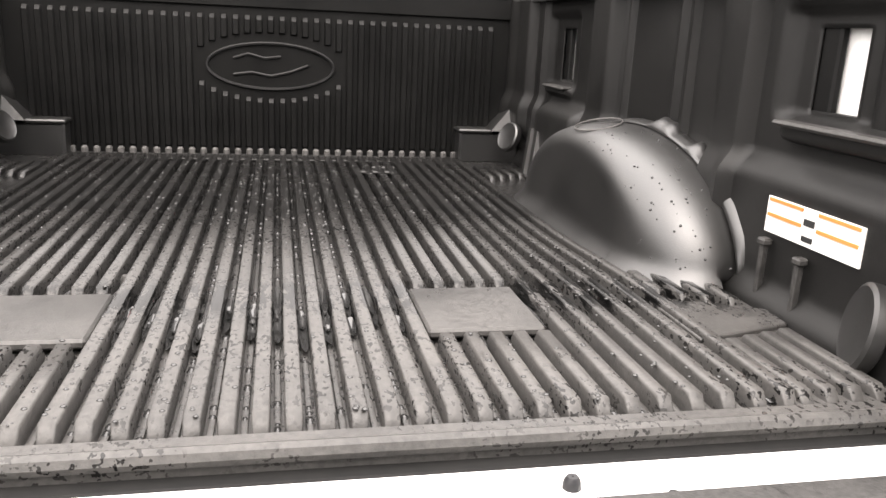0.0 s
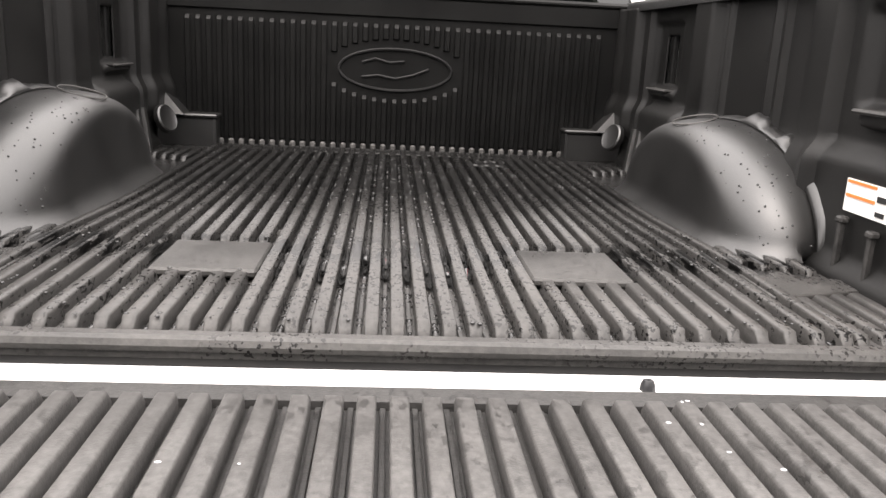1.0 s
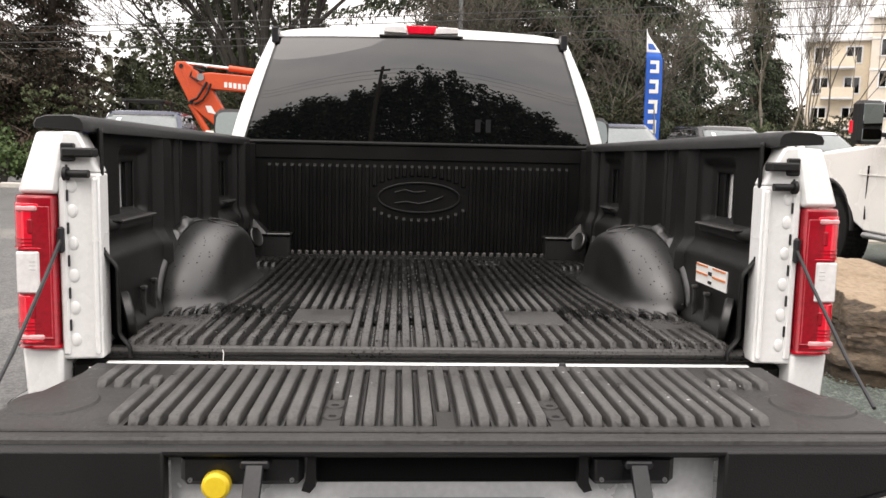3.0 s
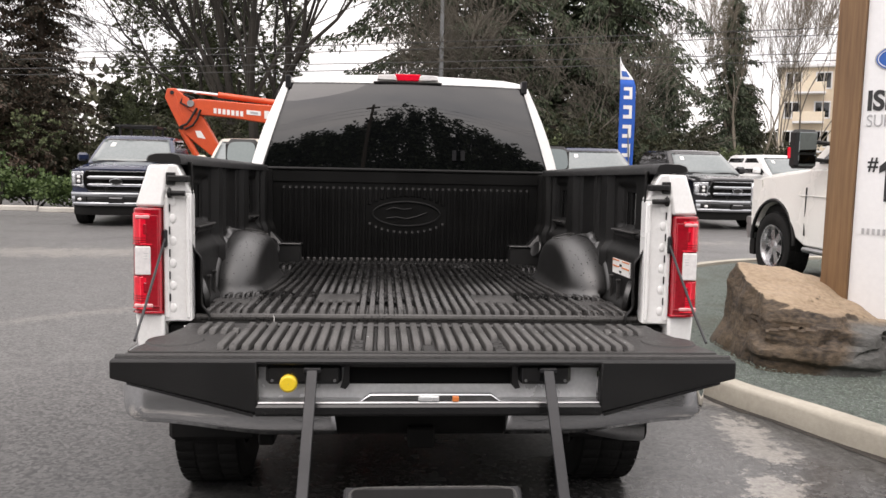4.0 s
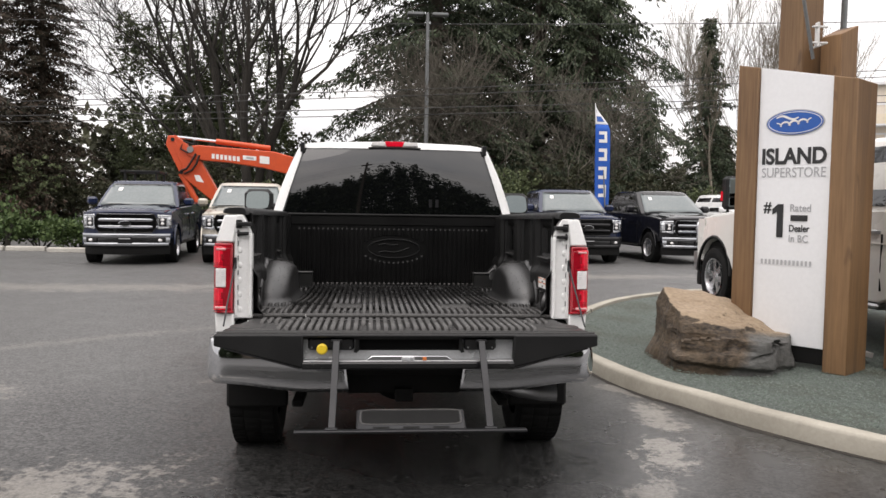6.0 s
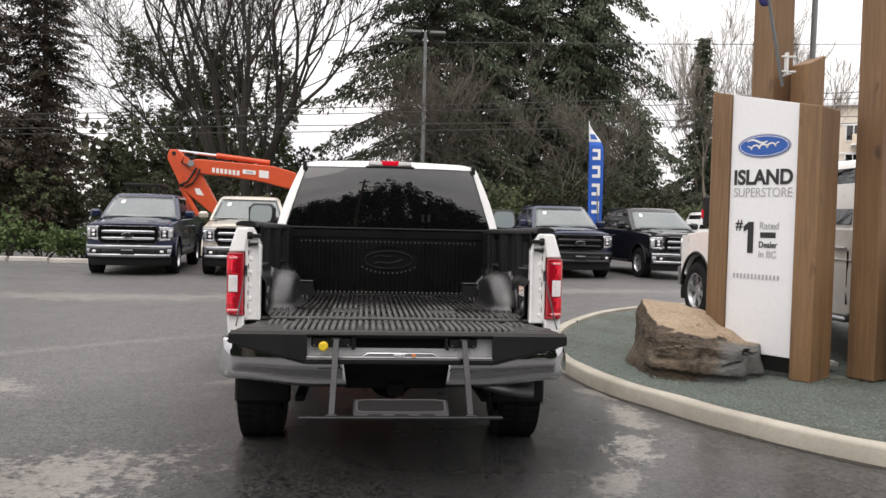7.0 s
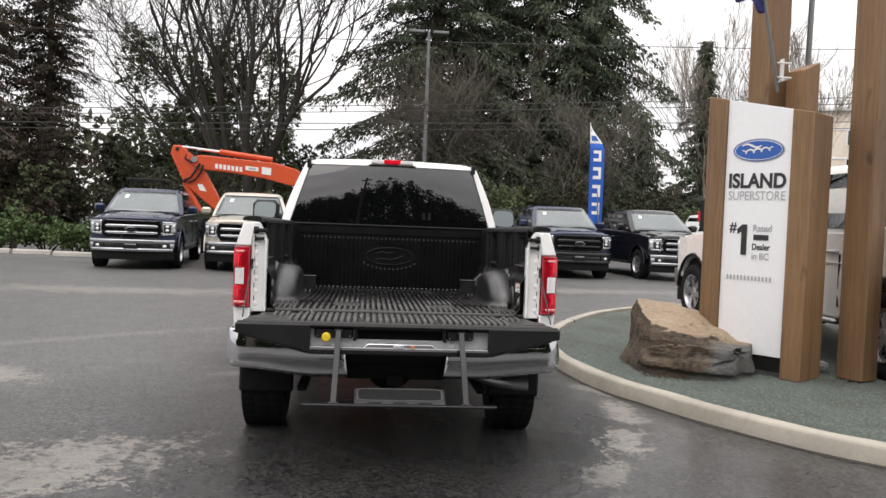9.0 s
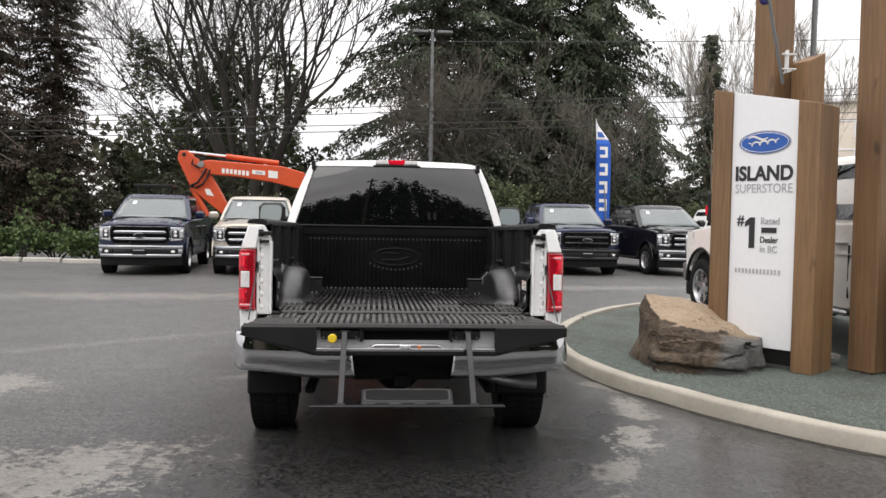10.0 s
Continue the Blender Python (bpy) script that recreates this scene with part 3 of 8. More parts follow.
# dark joints between the cast lengths
for i in range(150, N, 90):
    a, b, c, d = inward(i, -0.0035), inward(i, 0.152), inward((i + 1) % N, 0.152), inward((i + 1) % N, -0.0035)
    t = (d - a).normalized() * 0.004
    g = Geo().hexa([(a.x, a.y, 0), (b.x, b.y, 0), (b.x + t.x, b.y + t.y, 0), (a.x + t.x, a.y + t.y, 0),
                    (a.x, a.y, 0.126), (b.x, b.y, 0.134), (b.x + t.x, b.y + t.y, 0.134), (a.x + t.x, a.y + t.y, 0.126)])
    part("joint", g, M_UNDER, kerb)

# a ragged line of dark grit washed against the kerb's foot
vs, fs = [], []
for i in range(N):
    w = 0.035 + 0.030 * noise.noise(Vector((RING[i].x * 3.1, RING[i].y * 3.1, 3))) + 0.018 * noise.noise(Vector((RING[i].x * 11, RING[i].y * 11, 5)))
    p, q = inward(i, -max(0.006, w)), inward(i, 0.004)
    vs += [(p.x, p.y, 0.002), (q.x, q.y, 0.010)]
for i in range(N):
    k = (i + 1) % N
    fs.append((2 * i, 2 * k, 2 * k + 1, 2 * i + 1))
tagged(part("gutter_grit", Geo().add(vs, fs), M_SOIL, smooth=60), "dark damp grit along the kerb foot", "grit", kind="stuff")

vs, fs = [], []
rings = 26
cen = Vector((6.0, 4.0))
for r in range(rings + 1):
    s = r / rings
    for i in range(N):
        p = inward(i, 0.148) * (1 - s) + cen * s
        z = 0.095 + 0.010 * noise.noise(Vector((p.x * 3, p.y * 3, 0))) - 0.048 * smooth01(0, 0.16, s)
        vs.append((p.x, p.y, z if r else 0.09))
for r in range(rings):
    for i in range(N):
        fs.append((r * N + i, r * N + (i + 1) % N, (r + 1) * N + (i + 1) % N, (r + 1) * N + i))


def mulch_mat():
    mt = bpy.data.materials.new("green_grey_mulch")
    mt.use_nodes = True
    nt = mt.node_tree
    b = nt.nodes["Principled BSDF"]
    f1, f2, f3 = noise_tex(nt, 38, 6.0, None, 0.75), noise_tex(nt, 110, 3.0), noise_tex(nt, 1.1, 5.0)
    c = mixc(nt, 0.5, ramp2(nt, f1, (0.013, 0.020, 0.016), (0.23, 0.262, 0.235), 0.40, 0.68), ramp2(nt, f2, (0.026, 0.036, 0.031), (0.23, 0.26, 0.235)))
    c = mixc(nt, ramp2(nt, f3, (0, 0, 0), (0.72, 0.72, 0.72), 0.47, 0.66), c, (0.062, 0.064, 0.044))
    nt.links.new(c, b.inputs["Base Color"])
    b.inputs["Roughness"].default_value = 0.9
    bp = nt.nodes.new("ShaderNodeBump")
    bp.inputs["Strength"].default_value, bp.inputs["Distance"].default_value = 0.9, 0.03
    nt.links.new(f1, bp.inputs["Height"])
    nt.links.new(bp.outputs[0], b.inputs["Normal"])
    return mt


tagged(part("island_bed", Geo().add(vs, fs), mulch_mat(), smooth=60), "bluish green seeded mulch inside the kerbed island", "planting bed", kind="structure")

# ---------- the white pickup ----------
P = 0.0343          # pitch of the moulded ribs
RAKE = -1.15        # the nose sits a little low
truck = thing("pickup_truck", Matrix.Translation((0, 0, 0.88)) @ pose(0, 0, 0, RAKE) @ Matrix.Translation((0, 0, -0.88)),
              "white pickup truck with lowered tailgate and black ribbed liner", "pickup truck")


def rib(g, x, y0, y1, z0, w=0.0195, h=0.0165, flare=0.0, seg=1, deep=0.010):
    """A moulded rib along y with sloped flanks and rounded ends."""
    if y1 - y0 < 0.02:
        return
    z0, h, e = z0 - deep, h + deep, 0.013
    ys = [y0, y0 + e] + [y0 + e + (y1 - y0 - 2 * e) * k / seg for k in range(1, seg)] + [y1 - e, y1]
    vs, fs = [], []
    for i, y in enumerate(ys):
        end = i in (0, len(ys) - 1)
        xx = x + flare * (1 if x > 0 else -1) * (1 - smooth01(0.45, 0.95, y))
        hh = deep if end else h
        ww = w * 0.85 if end else w
        # flat top, softened shoulders, upright flanks
        for kx, kz in ((-0.50, 0.0), (-0.50, 0.80), (-0.47, 0.93), (-0.39, 1.0), (0.39, 1.0), (0.47, 0.93), (0.50, 0.80), (0.50, 0.0)):
            vs.append((xx + kx * ww, y, z0 + kz * hh))
    for i in range(len(ys) - 1):
        a, b = i * 8, (i + 1) * 8
        fs += [(a + q, b + q, b + q + 1, a + q + 1) for q in range(7)]
    fs += [tuple(range(8)), tuple(range((len(ys) - 1) * 8, len(ys) * 8))[::-1]]
    g.append(Geo().add(vs, fs))


# floor liner: base sheet, ribs, flat pads, front lip
FZ = 0.8815
g = Geo()
g.box((-0.80, 0.055, 0.855), (0.80, 1.955, FZ - 0.010))
ribs = []
n_mid = 17
for k in range(-n_mid, n_mid + 1):
    x = k * P
    pad = 0.215 < abs(x) < 0.385
    if pad:
        rib(ribs, x, 0.092, 0.328, FZ)
        rib(ribs, x, 0.532, 1.86, FZ, seg=3)
    else:
        fl = 0.16 * max(0.0, abs(x) - 0.40)
        rib(ribs, x, 0.092, 1.86, FZ, flare=fl, seg=16 if fl else 1)
for k in range(n_mid + 1, 22):
    for s in (-1, 1):
        x = s * k * P
        rib(ribs, x + s * 0.018, 0.092, 0.272 + 0.010 * (k - n_mid), FZ, h=0.0150)
        rib(ribs, x + s * 0.012, 0.462 - 0.017 * (k - n_mid - 1), 0.598 - 0.020 * (k - n_mid - 1), FZ, h=0.0180)
        rib(ribs, x, 1.47 + 0.02 * (k - n_mid), 1.72, FZ)
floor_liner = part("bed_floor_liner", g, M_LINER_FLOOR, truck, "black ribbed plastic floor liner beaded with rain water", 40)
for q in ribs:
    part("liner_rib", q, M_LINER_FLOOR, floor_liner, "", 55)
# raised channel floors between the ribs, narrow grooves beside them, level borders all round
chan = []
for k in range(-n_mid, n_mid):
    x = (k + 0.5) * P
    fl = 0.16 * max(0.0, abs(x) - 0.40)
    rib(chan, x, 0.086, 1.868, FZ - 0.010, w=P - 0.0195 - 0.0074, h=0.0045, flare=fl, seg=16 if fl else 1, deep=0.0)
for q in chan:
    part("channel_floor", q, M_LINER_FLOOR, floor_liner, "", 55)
for s in (-1, 1):
    x0 = s * ((n_mid + 0.5) * P + 0.004)
    part("floor_border", Geo().box((min(x0, s * 0.80), 0.056, FZ - 0.012), (max(x0, s * 0.80), 1.955, FZ), 0.002), M_LINER_FLOOR, floor_liner)
part("floor_border", Geo().box((-0.60, 0.056, FZ - 0.012), (0.60, 0.094, FZ), 0.002), M_LINER_FLOOR, floor_liner)
part("floor_border", Geo().box((-0.60, 1.862, FZ - 0.012), (0.60, 1.955, FZ), 0.002), M_LINER_FLOOR, floor_liner)
for s in (-1, 1):
    part("flat_pad", Geo().box((s * 0.305 - 0.085, 0.338, FZ - 0.002), (s * 0.305 + 0.085, 0.524, FZ + 0.0120), 0.004), M_PAD, floor_liner)
    part("corner_pad", Geo().prism([(s * 0.600, 0.285), (s * 0.770, 0.335), (s * 0.775, 0.40), (s * 0.700, 0.440), (s * 0.600, 0.455)][::s], "z", FZ - 0.002, FZ + 0.008), M_LINER_FLOOR, floor_liner, bevel=0.003)
part("rear_lip", Geo().box((-0.775, 0.062, FZ - 0.002), (0.775, 0.088, FZ + 0.004), 0.003).tube([(-0.775, 0.056, FZ - 0.002), (0.775, 0.056, FZ - 0.002)], 0.011, 8), M_LINER_FLOOR, floor_liner)
for s in (-1, 1):
    g = Geo().lathe([(0.012, 0.001), (0.012, 0.008), (0.004, 0.012), (0.0, 0.013)], (s * 0.213, 0.60, FZ + 0.004), "z", 12)
    part("drain_plug", g, M_LINER_FLOOR, floor_liner)
g = Geo().box((0.24, 1.60, FZ), (0.36, 1.64, FZ + 0.012), 0.004)
for k in range(5):
    g.box((0.235 + k * 0.027, 1.655, FZ), (0.252 + k * 0.027, 1.68, FZ + 0.016), 0.004)
part("moulded_boss", g, M_LINER_FLOOR, floor_liner)

# beads and small pools of rain on the floor and the wheel arches
rnd = random.Random(5)
g = Geo()
for k in range(1700):
    x = rnd.uniform(-0.58, 0.58)
    y = 0.1 + 1.6 * rnd.random() ** 1.2
    on_top = rnd.random() < 0.55
    c = round(x / P) * P
    if on_top:
        x, z = c + rnd.uniform(-0.007, 0.007), FZ + 0.0165
        if 0.215 < abs(c) < 0.385 and 0.33 < y < 0.53:
            continue
    else:
        x, z = c + P / 2, FZ - 0.0055
    r = rnd.uniform(0.0012, 0.0042) if on_top else rnd.uniform(0.003, 0.0055)
    g.ball((x, y, z), (r, r * rnd.uniform(1, 2.4) if not on_top else r, r * 0.45), 7, 4)
tagged(part("rain_water", g, M_WATER, floor_liner, "clear beads of rain water", 80), kind="stuff")
g = Geo()
for k in range(-14, 14):
    x = (k + 0.5) * P
    for j in range(3 if -9 < k < 11 else 1):
        y = 0.44 + rnd.uniform(-0.09, 0.07)
        ln = rnd.uniform(0.025, 0.085)
        vs = [(x, y, FZ - 0.0040)]
        for q in range(14):
            a = 2 * math.pi * q / 14
            vs.append((x + 0.0062 * math.cos(a) * rnd.uniform(0.8, 1.1), y + ln * math.sin(a) * rnd.uniform(0.85, 1.1), FZ + 0.0015))
        g.add(vs, [(0, q + 1, (q + 1) % 14 + 1) for q in range(14)])
tagged(part("standing_water", g, M_WATER, floor_liner, "narrow puddles between the ribs", 0), kind="stuff")


# side liners, one sheet each with panels, pilasters, ledges and two pocket openings
def wall_x(y, z):
    x = 0.828
    x -= 0.030 * (1 - smooth01(1.075, 1.125, z)) * band(y, 0.0, 0.60, 0.06)
    x -= 0.018 * (1 - smooth01(1.06, 1.12, z)) * (1 - band(y, 0.0, 0.60, 0.06))
    up = smooth01(0.95, 1.02, z)
    for a, b, d in ((0.585, 0.685, 0.030), (1.175, 1.305, 0.032), (1.80, 1.97, 0.04)):
        x -= d * band(y, a, b, 0.022) * up
    for a, b, d in ((0.815, 0.838, 0.014), (0.868, 0.888, 0.010), (1.112, 1.130, 0.012), (1.142, 1.158, 0.010), (1.72, 1.78, 0.018)):
        x -= d * band(y, a, b, 0.010) * up
    x += 0.020 * band(y, 0.315, 0.525, 0.03) * band(z, 1.182, 1.352, 0.02)
    x += 0.016 * band(y, 1.47, 1.70, 0.03) * band(z, 1.155, 1.352, 0.02)
    x -= 0.034 * band(y, 0.185, 0.475, 0.03) * band(z, 1.150, 1.178, 0.012)
    x -= 0.020 * band(y, 1.49, 1.68, 0.03) * band(z, 1.130, 1.150, 0.012)
    x -= 0.040 * band(y, 1.33, 1.64, 0.05) * (1 - smooth01(1.08, 1.12, z))
    x -= 0.058 * (1 - smooth01(0.03, 0.115, y))
    x -= 0.02 * smooth01(1.90, 1.96, y)
    x -= 0.025 * (1 - smooth01(0.885, 0.93, z))
    return x


def hole(y, z):
    return (0.362 < y < 0.466 and 1.192 < z < 1.322) or (1.530 < y < 1.630 and 1.168 < z < 1.312)


def wall_sheet(side):
    y0, y1, z0, z1 = 0.02, 1.96, 0.872, 1.402
    return Geo().grid(216, 66, lambda u, v: (side * wall_x(y0 + u * (y1 - y0), z0 + v * (z1 - z0)), y0 + u * (y1 - y0), z0 + v * (z1 - z0)),
                      lambda u, v: hole(y0 + u * (y1 - y0), z0 + v * (z1 - z0)))


ARCH_MID, ARCH_HALF, ARCH_H, ARCH_D = 0.945, 0.440, 0.236, 0.172


def arch_height(k):
    """The arch's outline on the side liner, k from -1 at the rear foot to 1 at the front foot."""
    return ARCH_H * (1 - min(1.0, abs(k)) ** 2.1) ** 0.5


def arch_shell(side, u, v):
    """The arch cover without its foot: u along the outline, v from the side liner to the inner edge and down the inner face."""
    k = -math.cos(math.pi * u)
    a0 = -0.50
    a = a0 + (math.pi / 2 - a0) * min(1.0, v / 0.72)
    x = ARCH_D * (math.sin(a) - math.sin(a0)) / (1 - math.sin(a0))
    inset = 1 - math.cos(a) ** 0.8
    y = ARCH_MID + 0.015 * inset + (ARCH_HALF - 0.175 * inset) * k
    z = arch_height(k) * (1 - 0.24 * inset)
    if v >= 0.72:
        z *= 1 - (v - 0.72) / 0.28
    return Vector((side * (0.812 - x), y, max(0.0, z)))


def arch_point(side, u, v):
    """The cover with the flare that runs round its foot."""
    p = arch_shell(side, u, v)
    e = 0.004
    uu, vv = min(0.97, max(0.03, u)), min(0.99, max(0.01, v))
    n = (arch_shell(side, uu + e, vv) - arch_shell(side, uu - e, vv)).cross(arch_shell(side, uu, vv + e) - arch_shell(side, uu, vv - e))
    out = Vector((n.x, n.y, 0))
    if out.length > 1e-9:
        out.normalize()
        if out.x * side > 0 or (v < 0.45 and out.y * (u - 0.5) < 0):
            out = -out
        p += out * 0.030 * max(0.0, 1 - p.z / 0.045) ** 2
    return (p.x, p.y, 0.8785 + p.z)


def wheel_arch(side):
    return Geo().grid(72, 44, lambda u, v: arch_point(side, u, v))


def arch_flange(side):
    """The thin wavy lip where the arch cover meets the side liner."""
    def fl(u, v):
        k = 2 * u - 1
        e = 0.01
        t = Vector((2 * e * ARCH_HALF, arch_height(min(1, k + e)) - arch_height(max(-1, k - e)))).normalized()
        w = 0.009 + 0.005 * noise.noise(Vector((u * 29, side * 3.0, 0))) + 0.020 * band(u, 0.02, 0.13, 0.03) + 0.013 * band(u, 0.24, 0.27, 0.02) + 0.015 * band(u, 0.36, 0.46, 0.03)
        o = Vector((-t.y, t.x)) * w * v
        return (side * (0.786 + 0.030 * v * v), ARCH_MID + ARCH_HALF * k + o.x, 0.8785 + arch_height(k) + o.y)
    return Geo().grid(90, 4, fl)


for side in (-1, 1):
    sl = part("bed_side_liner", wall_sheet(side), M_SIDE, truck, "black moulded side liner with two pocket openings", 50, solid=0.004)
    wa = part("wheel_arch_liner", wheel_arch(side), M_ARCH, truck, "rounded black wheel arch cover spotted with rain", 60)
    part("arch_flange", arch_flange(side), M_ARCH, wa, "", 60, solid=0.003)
    rim = [Vector((0.050 * math.cos(a), 0.062 * math.sin(a), 0)) for a in [2 * math.pi * k / 36 for k in range(37)]]
    tilt = pose(side * 0.706, 0.985, 1.1100, 0, side * -14)
    # pale ring paints the bright outline of the dimple
    part("arch_dimple", Geo().tube([tilt @ q for q in rim], 0.0022, 6, False), M_GATE_RIB, wa, "", 60)
    # water spots
    gg = Geo()
    for k in range(70):
        p = arch_point(side, rnd.uniform(0.05, 0.46), rnd.uniform(0.10, 0.58))
        r = rnd.uniform(0.0010, 0.0028)
        gg.ball(p, r, 6, 4)
    tagged(part("rain_water", gg, M_WATER, wa, "clear beads of rain water", 80), kind="stuff")
    # pins, tie-down discs, brackets
    for yy, zt in ((0.445, 0.992), (0.352, 0.985)):
        gg = Geo()
        gg.box((side * 0.785 - 0.006, yy - 0.005, 0.888), (side * 0.785 + 0.006, yy + 0.005, zt), 0.002)
        gg.box((side * 0.785 - 0.009, yy - 0.010, zt - 0.010), (side * 0.785 + 0.009, yy + 0.010, zt + 0.002), 0.003)
        gg.box((side * 0.785 - 0.010, yy - 0.012, 0.886), (side * 0.785 + 0.010, yy + 0.012, 0.896), 0.003)
        part("upright_rib", gg, M_GATE_LINER, sl)
    def disc(c, n, r, name):
        q = Vector(n).normalized().to_track_quat("X", "Z").to_matrix().to_4x4()
        gg = Geo().lathe([(0.010, 0.001), (0.010, r * 0.82), (0.012, r * 0.90), (0.008, r), (-0.008, r), (-0.012, r * 0.9)], (0, 0, 0), "x", 28)
        part(name, gg.moved(Matrix.Translation(c) @ q), M_ARCH, sl, "", 40)
    disc((side * 0.772, 0.185, 0.938), (-side * 0.90, 0.40, 0.17), 0.062, "tie_down_cover")
    disc((side * 0.738, 1.775, 0.978), (-side * 0.80, -0.30, 0.3), 0.046, "tie_down_cover")
    # moulded lips on the ledges under the pockets, paler to paint their highlight
    for y0, y1, z, x in ((0.19, 0.475, 1.171, 0.782), (1.495, 1.675, 1.146, 0.798)):
        part("ledge_lip", Geo().box((min(side * x, side * (x + 0.045)), y0, z), (max(side * x, side * (x + 0.045)), y1, z + 0.009), 0.004), M_GATE_LINER, sl)
    # black blocks that stand in for the shade inside the pocket openings
    for y0, y1, z0, z1 in ((0.362, 0.466, 1.192, 1.322), (1.530, 1.630, 1.168, 1.312)):
        gg = Geo().box((min(side * 0.850, side * 0.866), y0 + (y1 - y0) * 0.66, z0 - 0.01), (max(side * 0.850, side * 0.866), y1 + 0.01, z1 + 0.01), 0.004)
        gg.box((min(side * 0.846, side * 0.866), y0 - 0.01, z0 - 0.012), (max(side * 0.846, side * 0.866), y1 + 0.01, z0 + 0.004), 0.002)
        part("pocket_shade", gg, M_LINER, sl)
    for q in range(2):
        gg = Geo().hexa([(side * 0.73, 1.52 + q * 0.06, 0.885), (side * 0.745, 1.52 + q * 0.06, 0.885), (side * 0.745, 1.545 + q * 0.06, 0.885), (side * 0.73, 1.545 + q * 0.06, 0.885),
                         (side * 0.765, 1.58 + q * 0.06, 1.02), (side * 0.78, 1.58 + q * 0.06, 1.02), (side * 0.78, 1.605 + q * 0.06, 1.02), (side * 0.765, 1.605 + q * 0.06, 1.02)])
        part("slanted_rib", gg if side > 0 else Geo().add(gg.v, [f[::-1] for f in gg.f]), M_ARCH, sl)
    # corner block at the head of the bed
    gg = Geo().box((min(side * 0.60, side * 0.80), 1.875, 0.875), (max(side * 0.60, side * 0.80), 1.958, 0.978), 0.008)
    gg.box((min(side * 0.594, side * 0.71), 1.868, 0.976), (max(side * 0.594, side * 0.71), 1.958, 0.988), 0.004)
    gg.hexa([(side * 0.70, 1.86, 0.985), (side * 0.80, 1.86, 0.985), (side * 0.80, 1.957, 0.985), (side * 0.70, 1.957, 0.985),
             (side * 0.775, 1.90, 1.06), (side * 0.80, 1.90, 1.06), (side * 0.80, 1.957, 1.06), (side * 0.775, 1.957, 1.06)] if side > 0 else
            [(side * 0.80, 1.86, 0.985), (side * 0.70, 1.86, 0.985), (side * 0.70, 1.957, 0.985), (side * 0.80, 1.957, 0.985),
             (side * 0.80, 1.90, 1.06), (side * 0.775, 1.90, 1.06), (side * 0.775, 1.957, 1.06), (side * 0.80, 1.957, 1.06)])
    part("corner_block", gg, M_ARCH, sl)
    # inner face of the outer skin, seen through the pockets
    gg = Geo().box((min(side * 0.868, side * 0.876), 0.06, 0.90), (max(side * 0.868, side * 0.876), 1.93, 1.385), 0.003)
    part("inner_skin", gg, M_WHITE, truck)

# the warning label
g = Geo().box((0.7925, 0.240, 1.003), (0.7962, 0.462, 1.060))
st = part("warning_label", g, M_STICK_W, truck, "white and orange warning label with unreadable print")
for z0, z1 in ((1.0535, 1.0585), (1.029, 1.0345)):
    for y0, y1 in ((0.246, 0.335), (0.372, 0.457)):
        part("print_bar", Geo().box((0.7905, y0, z0), (0.7930, y1, z1)), M_STICK_O, st)
for z0, z1 in ((1.034, 1.044), (1.010, 1.018)):
    part("print_bar", Geo().box((0.7905, 0.342, z0), (0.7930, 0.366, z1)), M_INK, st)

# head of the bed: ribbed panel with an oval emblem
BY = 1.958
g = Geo().box((-0.83, BY, 0.865), (0.83, BY + 0.03, 1.405))
panel_ribs = []
for k in range(-20, 21):
    x = k * P * 1.0249
    parts = [(0.905, 1.312)]
    e = 1 - (x / 0.245) ** 2
    if e > 0:
        h = 0.100 * math.sqrt(e)
        parts = [(0.905, 1.16 - h), (1.16 + h, 1.312)]
    for z0, z1 in parts:
        if z1 - z0 < 0.015:
            continue
        w, d = 0.0115, 0.010
        vs = []
        for z, ww, dd in ((z0, w, 0.0), (z0 + 0.004, w, d), (z1 - 0.013, w, d), (z1, w, 0.0)):
            vs += [(x - ww, BY, z), (x - ww * 0.6, BY - dd, z), (x + ww * 0.6, BY - dd, z), (x + ww, BY, z)]
        fs = []
        for i in range(3):
            a, b = i * 4, (i + 1) * 4
            fs += [(a, a + 1, b + 1, b), (a + 1, a + 2, b + 2, b + 1), (a + 2, a + 3, b + 3, b + 2)]
        panel_ribs.append(Geo().add(vs, fs))
lips = []
for k in range(-17, 18):
    x = k * P * 1.0249
    lips.append(Geo().box((x - 0.0095, BY - 0.022, 0.878), (x + 0.0095, BY, 0.903), 0.005))
g.box((-0.60, BY - 0.018, 0.874), (0.60, BY, 0.884), 0.004)
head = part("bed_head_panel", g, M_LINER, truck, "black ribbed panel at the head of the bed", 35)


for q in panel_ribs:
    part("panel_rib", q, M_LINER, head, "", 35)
# foot lips in the lighter plastic, their highlight put into the colour
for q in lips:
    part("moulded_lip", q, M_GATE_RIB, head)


def ring(rx, rz, c, y, n=56):
    return [(c[0] + rx * math.cos(2 * math.pi * k / n), y, c[1] + rz * math.sin(2 * math.pi * k / n)) for k in range(n + 1)]


g = Geo().tube(ring(0.194, 0.070, (0, 1.16), BY - 0.004), 0.0050, 6, False)
part("emblem_rim", g, M_BLACK, head, "raised oval rim moulded in the panel")
g = Geo()      # a flowing raised stroke in place of the maker's lettering
for pts in ([(-0.115, 0.022), (-0.07, 0.036), (-0.02, 0.024), (0.03, 0.030)],
            [(-0.115, -0.028), (-0.06, -0.020), (0.0, -0.030), (0.06, -0.016), (0.115, 0.006)]):
    g.tube([(x, BY - 0.002, 1.16 + z) for x, z in pts], 0.0045, 6)
part("emblem_stroke", g, M_BLACK, head)
g = Geo().box((-0.815, 1.945, 1.398), (0.815, 1.995, 1.420), 0.008)
